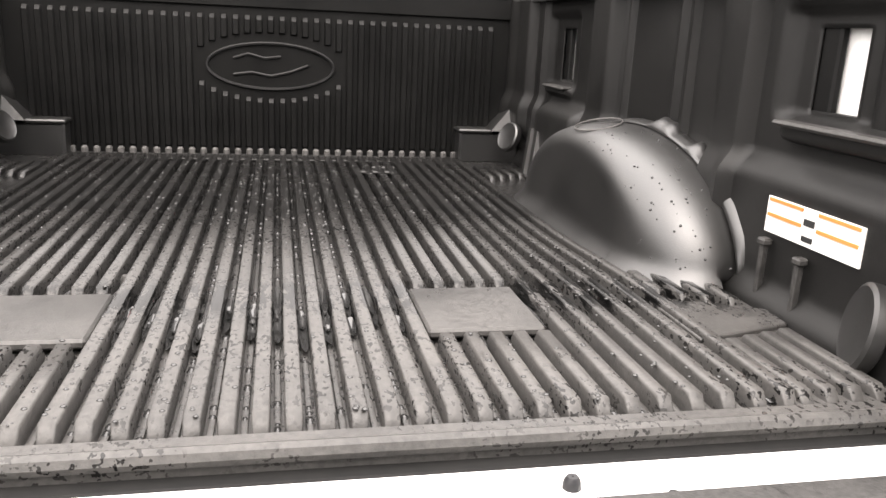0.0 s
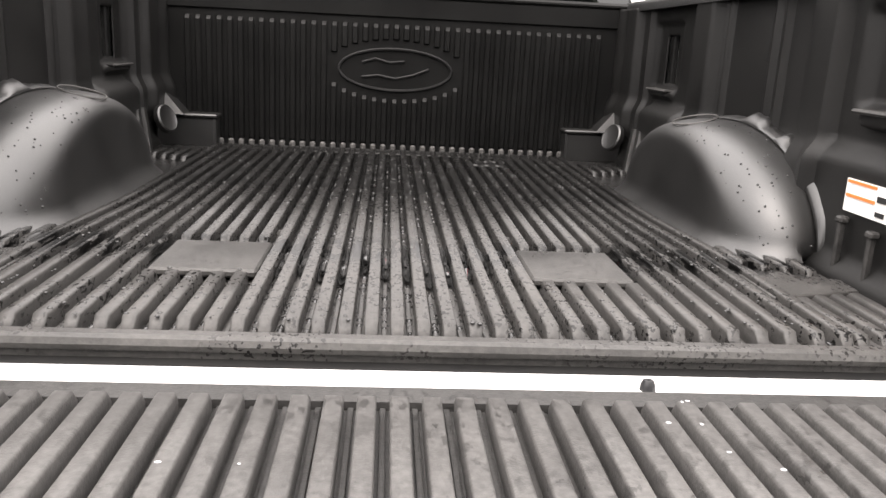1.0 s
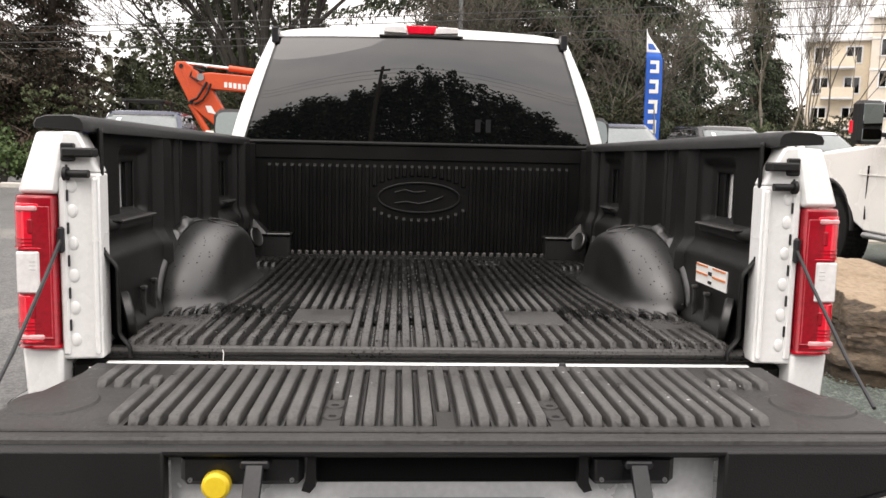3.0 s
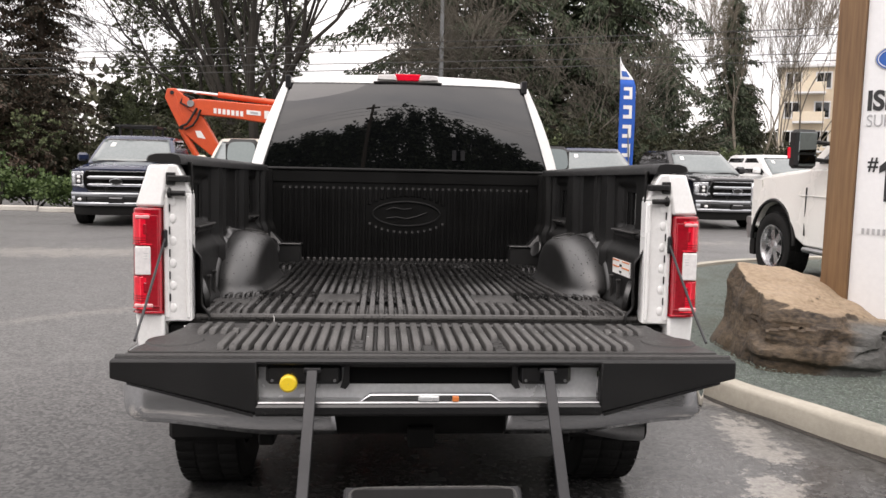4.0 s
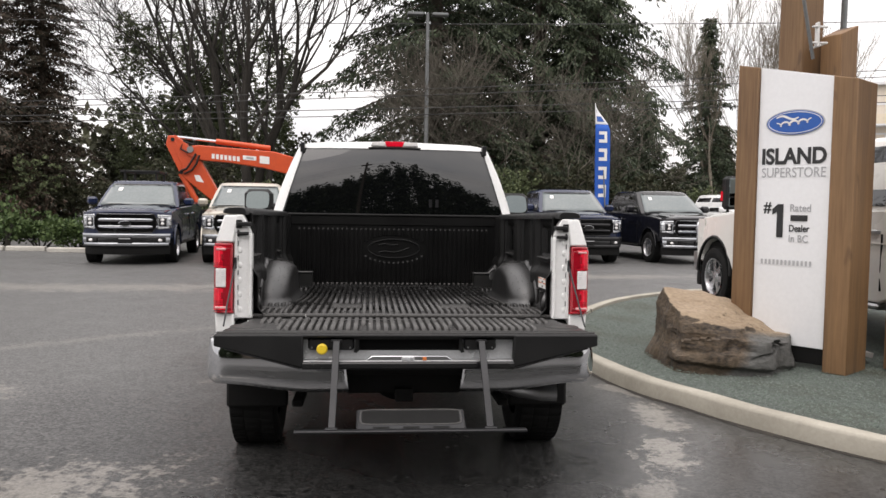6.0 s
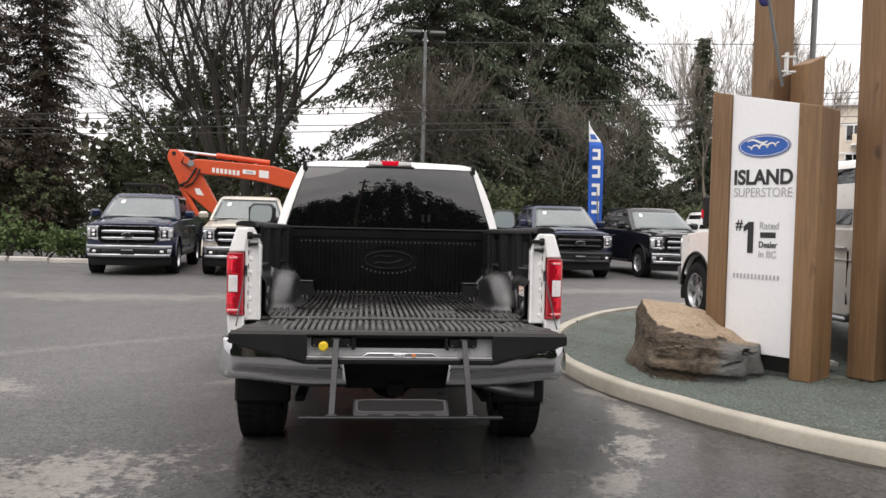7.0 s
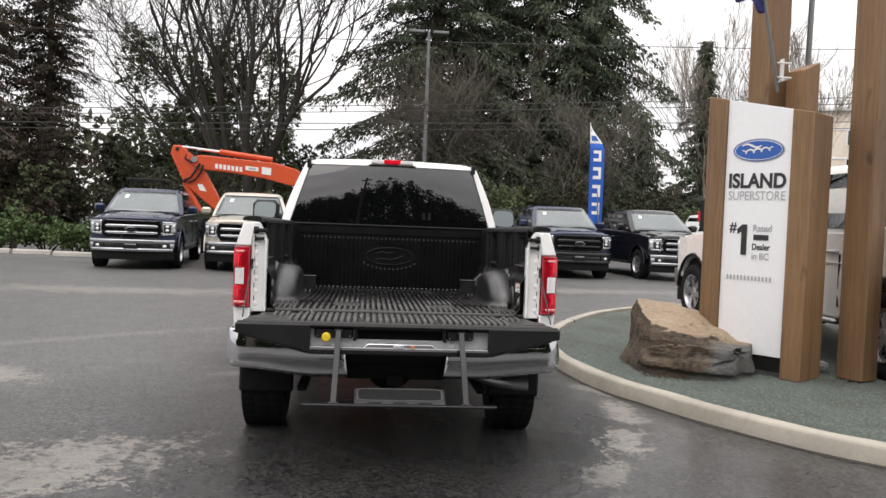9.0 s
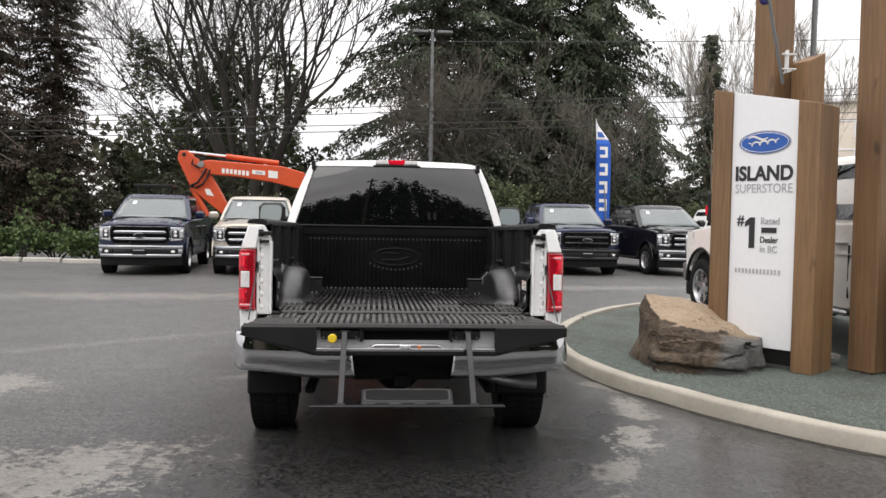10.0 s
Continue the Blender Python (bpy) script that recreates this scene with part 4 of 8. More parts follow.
g.box((-0.815, 1.950, 1.335), (0.815, 1.96, 1.40), 0.003)
part("bed_head_rail", g, M_LINER, truck, "black cap along the head of the bed")

# rails, outer bed sides, rear posts
ARCH_Y, ARCH_R = 0.93, 0.475


def bed_side_poly():
    top = 1.395
    arc = [(ARCH_Y + ARCH_R * math.cos(a), 0.46 + ARCH_R * math.sin(a)) for a in [math.pi * k / 18 for k in range(19)]]
    return [(0.10, 0.72), (0.10, top), (2.00, top), (2.00, 0.50)] + [p for p in arc if p[1] > 0.5]


for side in (-1, 1):
    g = Geo()
    prof = [(0.905, 0.0), (0.965, 0.0)]
    poly = bed_side_poly()
    n = len(poly)

    def xs(z):
        return 0.905 + 0.055 * (1 - smooth01(1.16, 1.41, z) * 0.75) * (0.55 + 0.45 * smooth01(0.5, 0.8, z))
    vs = [(side * 0.894, y, z) for y, z in poly] + [(side * xs(z), y, z) for y, z in poly]
    g.add(vs, [tuple(range(n)), tuple(range(n, 2 * n))[::-1]] + [(i, n + i, n + (i + 1) % n, (i + 1) % n) for i in range(n)])
    part("bed_side", g, M_WHITE, truck, bevel=0.012)
    g = Geo().grid(24, 8, lambda u, v: (side * (0.868 + 0.092 * v), ARCH_Y + (ARCH_R - 0.01) * math.cos(math.pi * u), 0.46 + (ARCH_R - 0.01) * math.sin(math.pi * u)))
    part("wheel_housing", g, M_UNDER, truck)
    # rail cap
    sec = [(0.790, 1.392), (0.792, 1.412), (0.800, 1.424), (0.822, 1.430), (0.885, 1.428), (0.908, 1.420), (0.914, 1.408), (0.912, 1.399)]
    g = Geo()
    ys = [0.0, 0.014, 0.06, 0.6, 1.2, 1.8, 1.99]
    vs, fs = [], []
    for i, y in enumerate(ys):
        k = 0.86 if i == 0 else 1.0
        for x, z in sec:
            vs.append((side * (0.853 + (x - 0.853) * k), y, 1.408 + (z - 1.408) * k))
    m = len(sec)
    for i in range(len(ys) - 1):
        for q in range(m):
            fs.append((i * m + q, (i + 1) * m + q, (i + 1) * m + (q + 1) % m, i * m + (q + 1) % m))
    fs += [tuple(range(m)), tuple(range((len(ys) - 1) * m, len(ys) * m))]
    part("bed_rail_cap", g.add(vs, fs), M_BLACK, truck, "black plastic cap on the bed rail", 50)
    # rear post: jamb, corner above the lamp, skirt below it
    g = Geo().hexa([(side * 0.768, 0.0, 0.872), (side * 0.856, -0.012, 0.872), (side * 0.856, 0.10, 0.872), (side * 0.768, 0.06, 0.872),
                    (side * 0.768, 0.0, 1.30), (side * 0.856, -0.012, 1.30), (side * 0.856, 0.10, 1.30), (side * 0.768, 0.06, 1.30)])
    g.hexa([(side * 0.768, 0.0, 1.30), (side * 0.856, -0.012, 1.30), (side * 0.856, 0.10, 1.30), (side * 0.768, 0.06, 1.30),
            (side * 0.812, 0.0, 1.392), (side * 0.845, -0.010, 1.392), (side * 0.845, 0.10, 1.392), (side * 0.812, 0.06, 1.392)])
    post = part("rear_post", g if side > 0 else Geo().add(g.v, [f[::-1] for f in g.f]), M_WHITE, truck, "white rear bed post", bevel=0.006)
    # pressed relief of the jamb: two raised edges, a channel with bosses and dimples, spot welds
    for x0, x1, d in ((0.771, 0.782, 0.006), (0.836, 0.853, 0.008)):
        part("jamb_edge", Geo().box((min(side * x0, side * x1), -0.012 - d + 0.004, 0.884), (max(side * x0, side * x1), 0.02, 1.290), 0.004), M_WHITE, post)
    for z in (0.918, 0.992, 1.066, 1.140, 1.214, 1.270):
        part("pressed_boss", Geo().ball((side * 0.826, -0.007, z), (0.012, 0.0045, 0.016), 14, 8), M_WHITE, post, "", 80)
        part("weld_slot", Geo().box((side * 0.8345 - 0.0018, -0.0145, z + 0.022), (side * 0.8345 + 0.0018, 0.0, z + 0.048), 0.001), M_ARM, post)
    g = Geo()
    g.hexa([(side * 0.852, -0.03, 1.252), (side * 0.948, -0.008, 1.252), (side * 0.952, 0.20, 1.252), (side * 0.852, 0.20, 1.252),
            (side * 0.836, -0.006, 1.392), (side * 0.905, 0.0, 1.392), (side * 0.910, 0.20, 1.392), (side * 0.836, 0.20, 1.392)])
    part("upper_corner", g if side > 0 else Geo().add(g.v, [f[::-1] for f in g.f]), M_WHITE, truck, bevel=0.010)
    g = Geo()
    g.hexa([(side * 0.852, -0.02, 0.74), (side * 0.942, 0.0, 0.74), (side * 0.950, 0.20, 0.74), (side * 0.852, 0.20, 0.74),
            (side * 0.852, -0.026, 0.900), (side * 0.950, -0.006, 0.900), (side * 0.957, 0.20, 0.900), (side * 0.852, 0.20, 0.900)])
    part("lower_corner", g if side > 0 else Geo().add(g.v, [f[::-1] for f in g.f]), M_WHITE, truck, bevel=0.010)
    # latch striker and stop
    g = Geo().box((side * 0.805 - 0.035, -0.028, 1.335), (side * 0.805 + 0.035, 0.01, 1.356), 0.004)
    g.box((side * 0.83 - 0.014, -0.020, 1.325), (side * 0.83 + 0.014, 0.008, 1.366), 0.003)
    part("stop_bumper", g, M_BLACK, post)
    g = Geo().lathe([(-0.030, 0.001), (-0.030, 0.009), (0.016, 0.009), (0.016, 0.016), (0.024, 0.016), (0.024, 0.001)], (0, 0, 0), "x", 14)
    part("latch_striker", g.moved(pose(side * 0.812, -0.020, 1.298, 0, 0, 0 if side > 0 else 180)), M_BLACK, post)
    # tail lamp with its bands
    def lamp_block(z0, z1, grow, y_in=0.0, x0=0.858):
        x1 = 0.956 + grow
        gg = Geo()
        sec = [(x0, 0.18), (x0, -0.030 - grow + y_in), ((x0 + x1) / 2, -0.034 - grow + y_in), (x1 - 0.018, -0.022 - grow + y_in), (x1 - 0.003, 0.0), (x1 + 0.004, 0.06), (x1 + 0.006, 0.18)]
        vs = [(side * x, y, z) for z in (z0, z1) for x, y in sec]
        q = len(sec)
        gg.add(vs, [tuple(range(q)), tuple(range(q, 2 * q))] + [(i, (i + 1) % q, q + (i + 1) % q, q + i) for i in range(q)])
        return gg
    lamp = part("tail_lamp", lamp_block(0.904, 1.249, 0.0), M_DEEPRED, truck, "red tail lamp with a clear reversing lens", bevel=0.006)
    part("brake_lens", lamp_block(1.130, 1.232, 0.003, 0.0, 0.888), M_RED, lamp, bevel=0.003)
    part("tail_lens", lamp_block(0.918, 1.024, 0.003, 0.0, 0.888), M_RED, lamp, bevel=0.003)
    part("inner_lens", lamp_block(0.926, 1.226, 0.0015, 0.0, 0.866), M_DEEPRED, lamp, bevel=0.003)
    for k in range(3):
        part("lens_line", lamp_block(1.134 + 0.008 * k, 1.1365 + 0.008 * k, 0.0045, 0.0, 0.892), M_DEEPRED, lamp)
        part("lens_line", lamp_block(0.944 + 0.008 * k, 0.9465 + 0.008 * k, 0.0045, 0.0, 0.892), M_DEEPRED, lamp)

    def lens_box(x0, x1, z0, z1, proud=0.0):
        return Geo().box((min(side * x0, side * x1), -0.0385 - proud, z0), (max(side * x0, side * x1), -0.016, z1), 0.003)
    part("reversing_lens", lens_box(0.890, 0.940, 1.030, 1.124), M_LENS, lamp, "clear reversing lamp lens")
    for z in (1.082, 1.091, 1.100):
        part("lens_mark", lens_box(0.896, 0.912, z, z + 0.003, 0.001), M_GREYINK, lamp)
    for z in (1.163, 0.972):
        part("bulb_shade", lens_box(0.902, 0.914, z, z + 0.034), M_DEEPRED, lamp)
    # pale pink bars paint the highlights near the lamp's top and foot
    part("highlight_strip", lens_box(0.892, 0.938, 1.214, 1.226), M_PINKLENS, lamp)
    part("highlight_strip", lens_box(0.884, 0.944, 0.923, 0.935), M_PINKLENS, lamp)
    # tailgate cable
    g = Geo().tube([(side * 0.846, -0.026, 1.150), (side * 0.848, -0.10, 1.08), (side * 0.846, -0.26, 0.955), (side * 0.838, -0.385, 0.884)], 0.0042, 8)
    cab_l = part("support_cable", g, M_ARM, truck, "thin steel tailgate support cable")
    g = Geo().box((side * 0.846 - 0.007, -0.030, 1.120), (side * 0.846 + 0.007, -0.014, 1.180), 0.005)
    part("cable_eye", g, M_ARM, cab_l)

# white sill between bed and tailgate, with a small bolt and a bead
g = Geo().box((-0.768, -0.050, 0.820), (0.768, 0.030, 0.8590), 0.006)
g.box((-0.768, 0.012, 0.856), (0.768, 0.028, 0.8615), 0.003)
sill = part("bed_sill", g, M_WHITE, truck, "white painted bed sill")
g = Geo().lathe([(0, 0.010), (0.008, 0.009), (0.013, 0.006), (0.013, 0.001)], (0.302, -0.011, 0.8590), "z", 10)
part("bolt_head", g, M_ARM, sill)
for x in (-0.40, 0.40, -0.05):
    g = Geo().lathe([(0, 0.007), (0.003, 0.006), (0.004, 0.001)], (x, -0.036, 0.8590), "z", 10)
    part("screw_head", g, M_ARM, sill)
g = Geo().tube([(-0.502, 0.03, 0.858), (-0.500, 0.028, 0.880), (-0.503, 0.03, 0.888)], 0.0010, 5)
part("straw_bit", g, M_STICK_W, sill)

# tailgate
gate = new("tailgate")
gate.parent = truck
tagged(gate, "open tailgate with a grey ribbed liner and a fold-out step")


def gate_x(y):
    return 0.775 + 0.065 * min(1, max(0, (-0.14 - y) / 0.30))


GZ = 0.876
g = Geo()
ys = [-0.055, -0.10, -0.14, -0.20, -0.28, -0.36, -0.44, -0.50, -0.545]
vs, fs = [], []
for y in ys:
    x = gate_x(y) - 0.012
    vs += [(-x, y, GZ - 0.03), (-x, y, GZ - 0.012), (-x + 0.004, y, GZ - 0.010), (x - 0.004, y, GZ - 0.010), (x, y, GZ - 0.012), (x, y, GZ - 0.03)]
for i in range(len(ys) - 1):
    for k in range(6):
        fs.append((i * 6 + k, i * 6 + (k + 1) % 6, (i + 1) * 6 + (k + 1) % 6, (i + 1) * 6 + k))
fs += [tuple(range(6)), tuple(range(48, 54))[::-1]]
g.add(vs, fs)
ribs = []
for k in range(-20, 21):
    x = k * P
    ax = abs(k)
    if ax in (6,):
        rib(ribs, x, -0.315, -0.098, GZ, 0.0208, 0.0150)
    elif ax in (7, 8):
        rib(ribs, x, -0.465, -0.098, GZ, 0.0208, 0.0150)
    elif k == 0:
        rib(ribs, x, -0.385, -0.098, GZ, 0.0208, 0.0150)
    elif ax <= 16:
        rib(ribs, x, -0.470, -0.098, GZ, 0.0208, 0.0150)
    elif ax == 17:
        rib(ribs, x, -0.240, -0.190, GZ, 0.0208, 0.0150)
        rib(ribs, x, -0.47, -0.26, GZ, 0.0208, 0.0150)
    else:
        rib(ribs, x, -0.245, -0.098, GZ, 0.0208, 0.0150)
for s in (-1, 1):
    g.lathe([(0.0, 0.082), (0.004, 0.078), (0.0045, 0.001)], (s * 0.735, -0.345, GZ), "z", 26)
g.box((-0.82, -0.508, GZ - 0.004), (0.82, -0.496, GZ + 0.0045), 0.003)
g.tube([(-0.838, -0.548, GZ - 0.004), (0.838, -0.548, GZ - 0.004)], 0.010, 8)
part("gate_liner", g, M_GATE_LINER, gate, "grey-black ribbed tailgate liner", 40)
# ribs take the lighter copy, channels the darker one
for q in ribs:
    part("liner_rib", q, M_GATE_RIB, gate, "", 55)
chan = []
for k in range(-16, 16):
    rib(chan, (k + 0.5) * P, -0.484, -0.086, GZ - 0.010, P - 0.0208 - 0.0070, 0.0050, deep=0.0)
for q in chan:
    part("channel_floor", q, M_GATE_LINER, gate, "", 55)
for k, y1 in ((-6, -0.319), (6, -0.319), (0, -0.389)):
    part("channel_floor", Geo().box((k * P - P / 2, -0.484, GZ - 0.011), (k * P + P / 2, y1, GZ - 0.0005), 0.001), M_GATE_LINER, gate)
part("gate_border", Geo().prism([(-0.825, -0.545), (0.825, -0.545), (0.822, -0.474), (-0.822, -0.474)], "z", GZ - 0.012, GZ), M_GATE_LINER, gate)
part("gate_border", Geo().prism([(-0.763, -0.094), (0.763, -0.094), (0.763, -0.055), (-0.763, -0.055)], "z", GZ - 0.012, GZ), M_GATE_LINER, gate)
for s in (-1, 1):
    e = 16 * P + 0.0226 / 2 + 0.0035
    part("gate_border", Geo().prism([(s * e, -0.474), (s * 0.822, -0.474), (s * 0.822, -0.44), (s * 0.763, -0.14), (s * 0.763, -0.094), (s * e, -0.094)][::s], "z", GZ - 0.012, GZ), M_GATE_LINER, gate)
for s in (-1, 1):
    for yy in (-0.36, -0.425):
        g = Geo().lathe([(0.0, 0.019), (0.0022, 0.017), (0.0022, 0.008), (-0.004, 0.006), (-0.004, 0.001)], (s * 6 * P, yy, GZ), "z", 12)
        part("liner_screw", g, M_GATE_LINER, gate)
        part("screw_hole", Geo().lathe([(0.0, 0.001), (0.0, 0.0065)], (s * 6 * P, yy, GZ + 0.0012), "z", 12), M_UNDER, gate)
g = Geo()      # dried white splashes
for k in range(26):
    x, y = rnd.uniform(-0.2, 0.66), rnd.uniform(-0.46, -0.10)
    if rnd.random() < 0.6:
        x = abs(x) * 0.6 + 0.26
    r = rnd.uniform(0.0008, 0.0030)
    c = round(x / P) * P
    g.ball((c + rnd.uniform(-0.006, 0.006), y, GZ + 0.0152), (r * rnd.uniform(0.7, 1.8), r, 0.0006), 7, 3)
tagged(part("splash_mark", g, M_GREYINK, gate), "dried pale splashes", kind="stuff")
# white shell under the liner
g = Geo()
vs, fs = [], []
for y in ys[:-1] + [-0.512]:
    x = gate_x(y)
    zb = 0.815 + 0.02 * smooth01(-0.3, -0.55, y)
    vs += [(-x, y, zb), (-x, y, GZ - 0.014), (x, y, GZ - 0.014), (x, y, zb)]
for i in range(len(ys) - 1):
    for k in range(4):
        fs.append((i * 4 + k, i * 4 + (k + 1) % 4, (i + 1) * 4 + (k + 1) % 4, (i + 1) * 4 + k))
fs += [(0, 1, 2, 3), (35, 34, 33, 32)]
part("gate_shell", g.add(vs, fs), M_WHITE, gate, "white painted shell", bevel=0.006)
# black end moulding: shaped blocks, strips above and below the step bay
Y0, Y1 = -0.580, -0.545
for s in (-1, 1):
    poly = [(s * 0.846, 0.870), (s * 0.846, 0.822), (s * 0.62, 0.765), (s * 0.475, 0.728), (s * 0.465, 0.728), (s * 0.465, 0.870)]
    g = Geo().prism(poly if s > 0 else poly[::-1], "y", Y0, Y1)
    part("end_moulding", g, M_BLACK, gate, "black tapering end moulding", bevel=0.005)
    poly = [(s * 0.80, 0.814), (s * 0.80, 0.808), (s * 0.475, 0.720), (s * 0.475, 0.728)]
    part("lower_trim", Geo().prism(poly if s > 0 else poly[::-1], "y", Y0 - 0.004, Y1), M_BLACK_GLOSS, gate)
part("top_strip", Geo().box((-0.846, Y0 + 0.002, 0.858), (0.846, Y1 + 0.03, 0.873), 0.005), M_BLACK, gate)
part("bottom_strip", Geo().box((-0.476, Y0, 0.718), (0.476, Y1 + 0.03, 0.752), 0.008), M_BLACK_GLOSS, gate)
g = Geo().box((-0.468, -0.525, 0.745), (0.468, -0.515, 0.862))
part("step_bay", g, M_SILVER, gate, "silver pressed step bay")
part("bay_floor", Geo().box((-0.466, -0.574, 0.750), (0.466, -0.516, 0.757), 0.003), M_STEEL, gate)
# black block before the bay paints the slot's inner shade
part("bay_slot", Geo().box((-0.236, -0.534, 0.796), (0.236, -0.520, 0.858), 0.008), M_VOID, gate, "black block standing in for the shaded stowage slot")
g = Geo()
g.prism([(-0.20, 0.752), (-0.165, 0.778), (0.165, 0.778), (0.20, 0.752)], "y", -0.568, -0.545)
part("bay_pressing", g, M_CHROME, gate, bevel=0.004)
part("hinge_block", Geo().box((-0.035, -0.574, 0.757), (0.022, -0.556, 0.773), 0.003), M_SILVER, gate)
part("orange_tag", Geo().box((0.058, -0.574, 0.757), (0.076, -0.560, 0.772), 0.002), M_STICK_O, gate)
for x0, x1 in ((-0.446, -0.243), (0.243, 0.388)):
    g = Geo().box((x0, -0.556, 0.800), (x1, -0.520, 0.856), 0.010)
    part("step_housing", g, M_BLACK_GLOSS, gate, "black step hinge housing")
    for x in (x0 + 0.018, x1 - 0.018):
        part("housing_bolt", Geo().lathe([(-0.004, 0.001), (-0.004, 0.004), (0.0, 0.004)], (x, -0.556, 0.812), "y", 8), M_STEEL, gate)
part("stay_hook", Geo().prism([(-0.235, 0.858), (-0.222, 0.858), (-0.222, 0.80), (-0.232, 0.788), (-0.246, 0.792), (-0.240, 0.806)], "y", -0.556, -0.53), M_BLACK, gate)
part("stay_hook", Geo().prism([(0.235, 0.858), (0.240, 0.806), (0.246, 0.792), (0.232, 0.788), (0.222, 0.80), (0.222, 0.858)], "y", -0.556, -0.53), M_BLACK, gate)
# yellow pull knob
g = Geo().lathe([(-0.012, 0.001), (-0.012, 0.018), (-0.008, 0.0235), (0.004, 0.0245), (0.010, 0.021), (0.012, 0.010)], (-0.383, -0.566, 0.807), "y", 20)
part("pull_knob", g, M_YELLOW, gate, "yellow round pull knob")
# fold-out step
step = new("fold_out_step")
step.parent = truck
for s in (-1, 1):
    a, b = Vector((s * 0.320, -0.566, 0.846)), Vector((s * 0.328, -0.812, 0.512))
    w = Vector((0.0145, 0, 0))
    d = (b - a).normalized()
    t = d.cross(w).normalized() * 0.006
    g = Geo().hexa([a - w - t, a + w - t, a + w + t, a - w + t, b - w - t, b + w - t, b + w + t, b - w + t])
    part("step_arm", g, M_ARM, step, "grey steel step arm", bevel=0.002)
    part("arm_clevis", Geo().box((s * 0.320 - 0.024, -0.575, 0.836), (s * 0.320 + 0.024, -0.555, 0.850), 0.003), M_ARM, step)
    part("arm_foot", Geo().box((s * 0.328 - 0.026, -0.832, 0.508), (s * 0.328 + 0.026, -0.806, 0.524), 0.003), M_ARM, step)
part("step_bar", Geo().box((-0.478, -0.848, 0.506), (0.478, -0.815, 0.518), 0.003), M_ARM, step)
tread_m = pose(0, -0.752, 0.5395, 27)
g = Geo().box((-0.228, -0.066, -0.010), (0.228, 0.066, 0.004), 0.008)
part("step_tread", g.moved(tread_m), M_ARM, step, "tilted step tread with a ribbed inset")
g = Geo()
vsr = []
for k in range(48):
    a = 2 * math.pi * k / 48
    cx, cy = math.copysign(abs(math.cos(a)) ** 0.22, math.cos(a)) * 0.212, math.copysign(abs(math.sin(a)) ** 0.34, math.sin(a)) * 0.046 + 0.012
    vsr.append((cx, cy, 0.004))
g.tube(vsr + vsr[:1], 0.0035, 6, False)
# pale rim colour stands in for the gloss along the tread's edge
part("tread_rim", g.moved(tread_m), M_GATE_RIB, step)
part("tread_inset", Geo().box((-0.205, -0.030, 0.0), (0.205, 0.052, 0.0058), 0.002).moved(tread_m), M_UNDER, step)
for x in (-0.125, 0.0, 0.125):
    part("tread_slot", Geo().box((x - 0.034, -0.061, 0.0), (x + 0.034, -0.046, 0.0048), 0.001).moved(tread_m), M_UNDER, step)

# rear bumper
for s in (-1, 1):
    def fn(u, v):
        # along the back, round the corner, along the flank
        if u < 0.62:
            x, y, nx, ny = 0.275 + 0.600 * u / 0.62, -0.120, 0.0, -1.0
        elif u < 0.86:
            a = (u - 0.62) / 0.24 * math.pi / 2
            x, y, nx, ny = 0.875 + 0.082 * math.sin(a), -0.038 - 0.082 * math.cos(a), math.sin(a), -math.cos(a)
        else:
            x, y, nx, ny = 0.957, -0.038 + 0.26 * (u - 0.86) / 0.14, 1.0, 0.0
        lo = 0.520 + 0.045 * smooth01(0.45, 0.90, x) + 0.045 * smooth01(0.86, 1.0, u)
        z = lo + (0.785 - lo) * v
        x0 = x + (0.035 * v) * (1 - smooth01(0.275, 0.40, x))
        bul = 0.020 * (1 - ((v - 0.40) / 0.72) ** 2) - 0.003 - 0.020 * max(0.0, 1 - v / 0.15) ** 2
        return (s * (x0 + nx * bul), y + ny * bul, z)
    g = Geo().grid(44, 12, fn)
    bp_ = part("bumper_face", g if s < 0 else Geo().add(g.v, [f[::-1] for f in g.f]), M_CHROME, truck, "chrome rear bumper", 60, solid=0.004)
    g = Geo().lathe([(0.0, 0.001), (0.0, 0.030), (-0.004, 0.034), (-0.008, 0.032)], (0, 0, 0), "y", 20)
    g.v = [(x * 1.35, y, z * 0.42) for x, y, z in g.v]
    part("bumper_slot", g.moved(Matrix.Translation((s * 0.375, -0.131, 0.583))), M_UNDER, bp_)
g = Geo().box((-0.93, -0.12, 0.764), (0.93, 0.04, 0.776), 0.005)
g.box((-0.30, -0.115, 0.60), (0.30, 0.0, 0.735), 0.01)
part("bumper_pad", g, M_UNDER, truck, "black bumper step pad")
g = Geo().box((-0.29, -0.06, 0.50), (0.29, 0.02, 0.62), 0.01)
g.box((-0.045, -0.10, 0.465), (0.045, 0.10, 0.535), 0.006)
part("hitch_receiver", g, M_UNDER, truck)
part("plate_recess", Geo().box((-0.16, -0.122, 0.615), (0.16, -0.112, 0.72), 0.004), M_UNDER, truck)
part("tail_panel", Geo().box((-0.85, 0.02, 0.60), (0.85, 0.06, 0.862), 0.01), M_UNDER, truck, "dark panel under the bed sill")


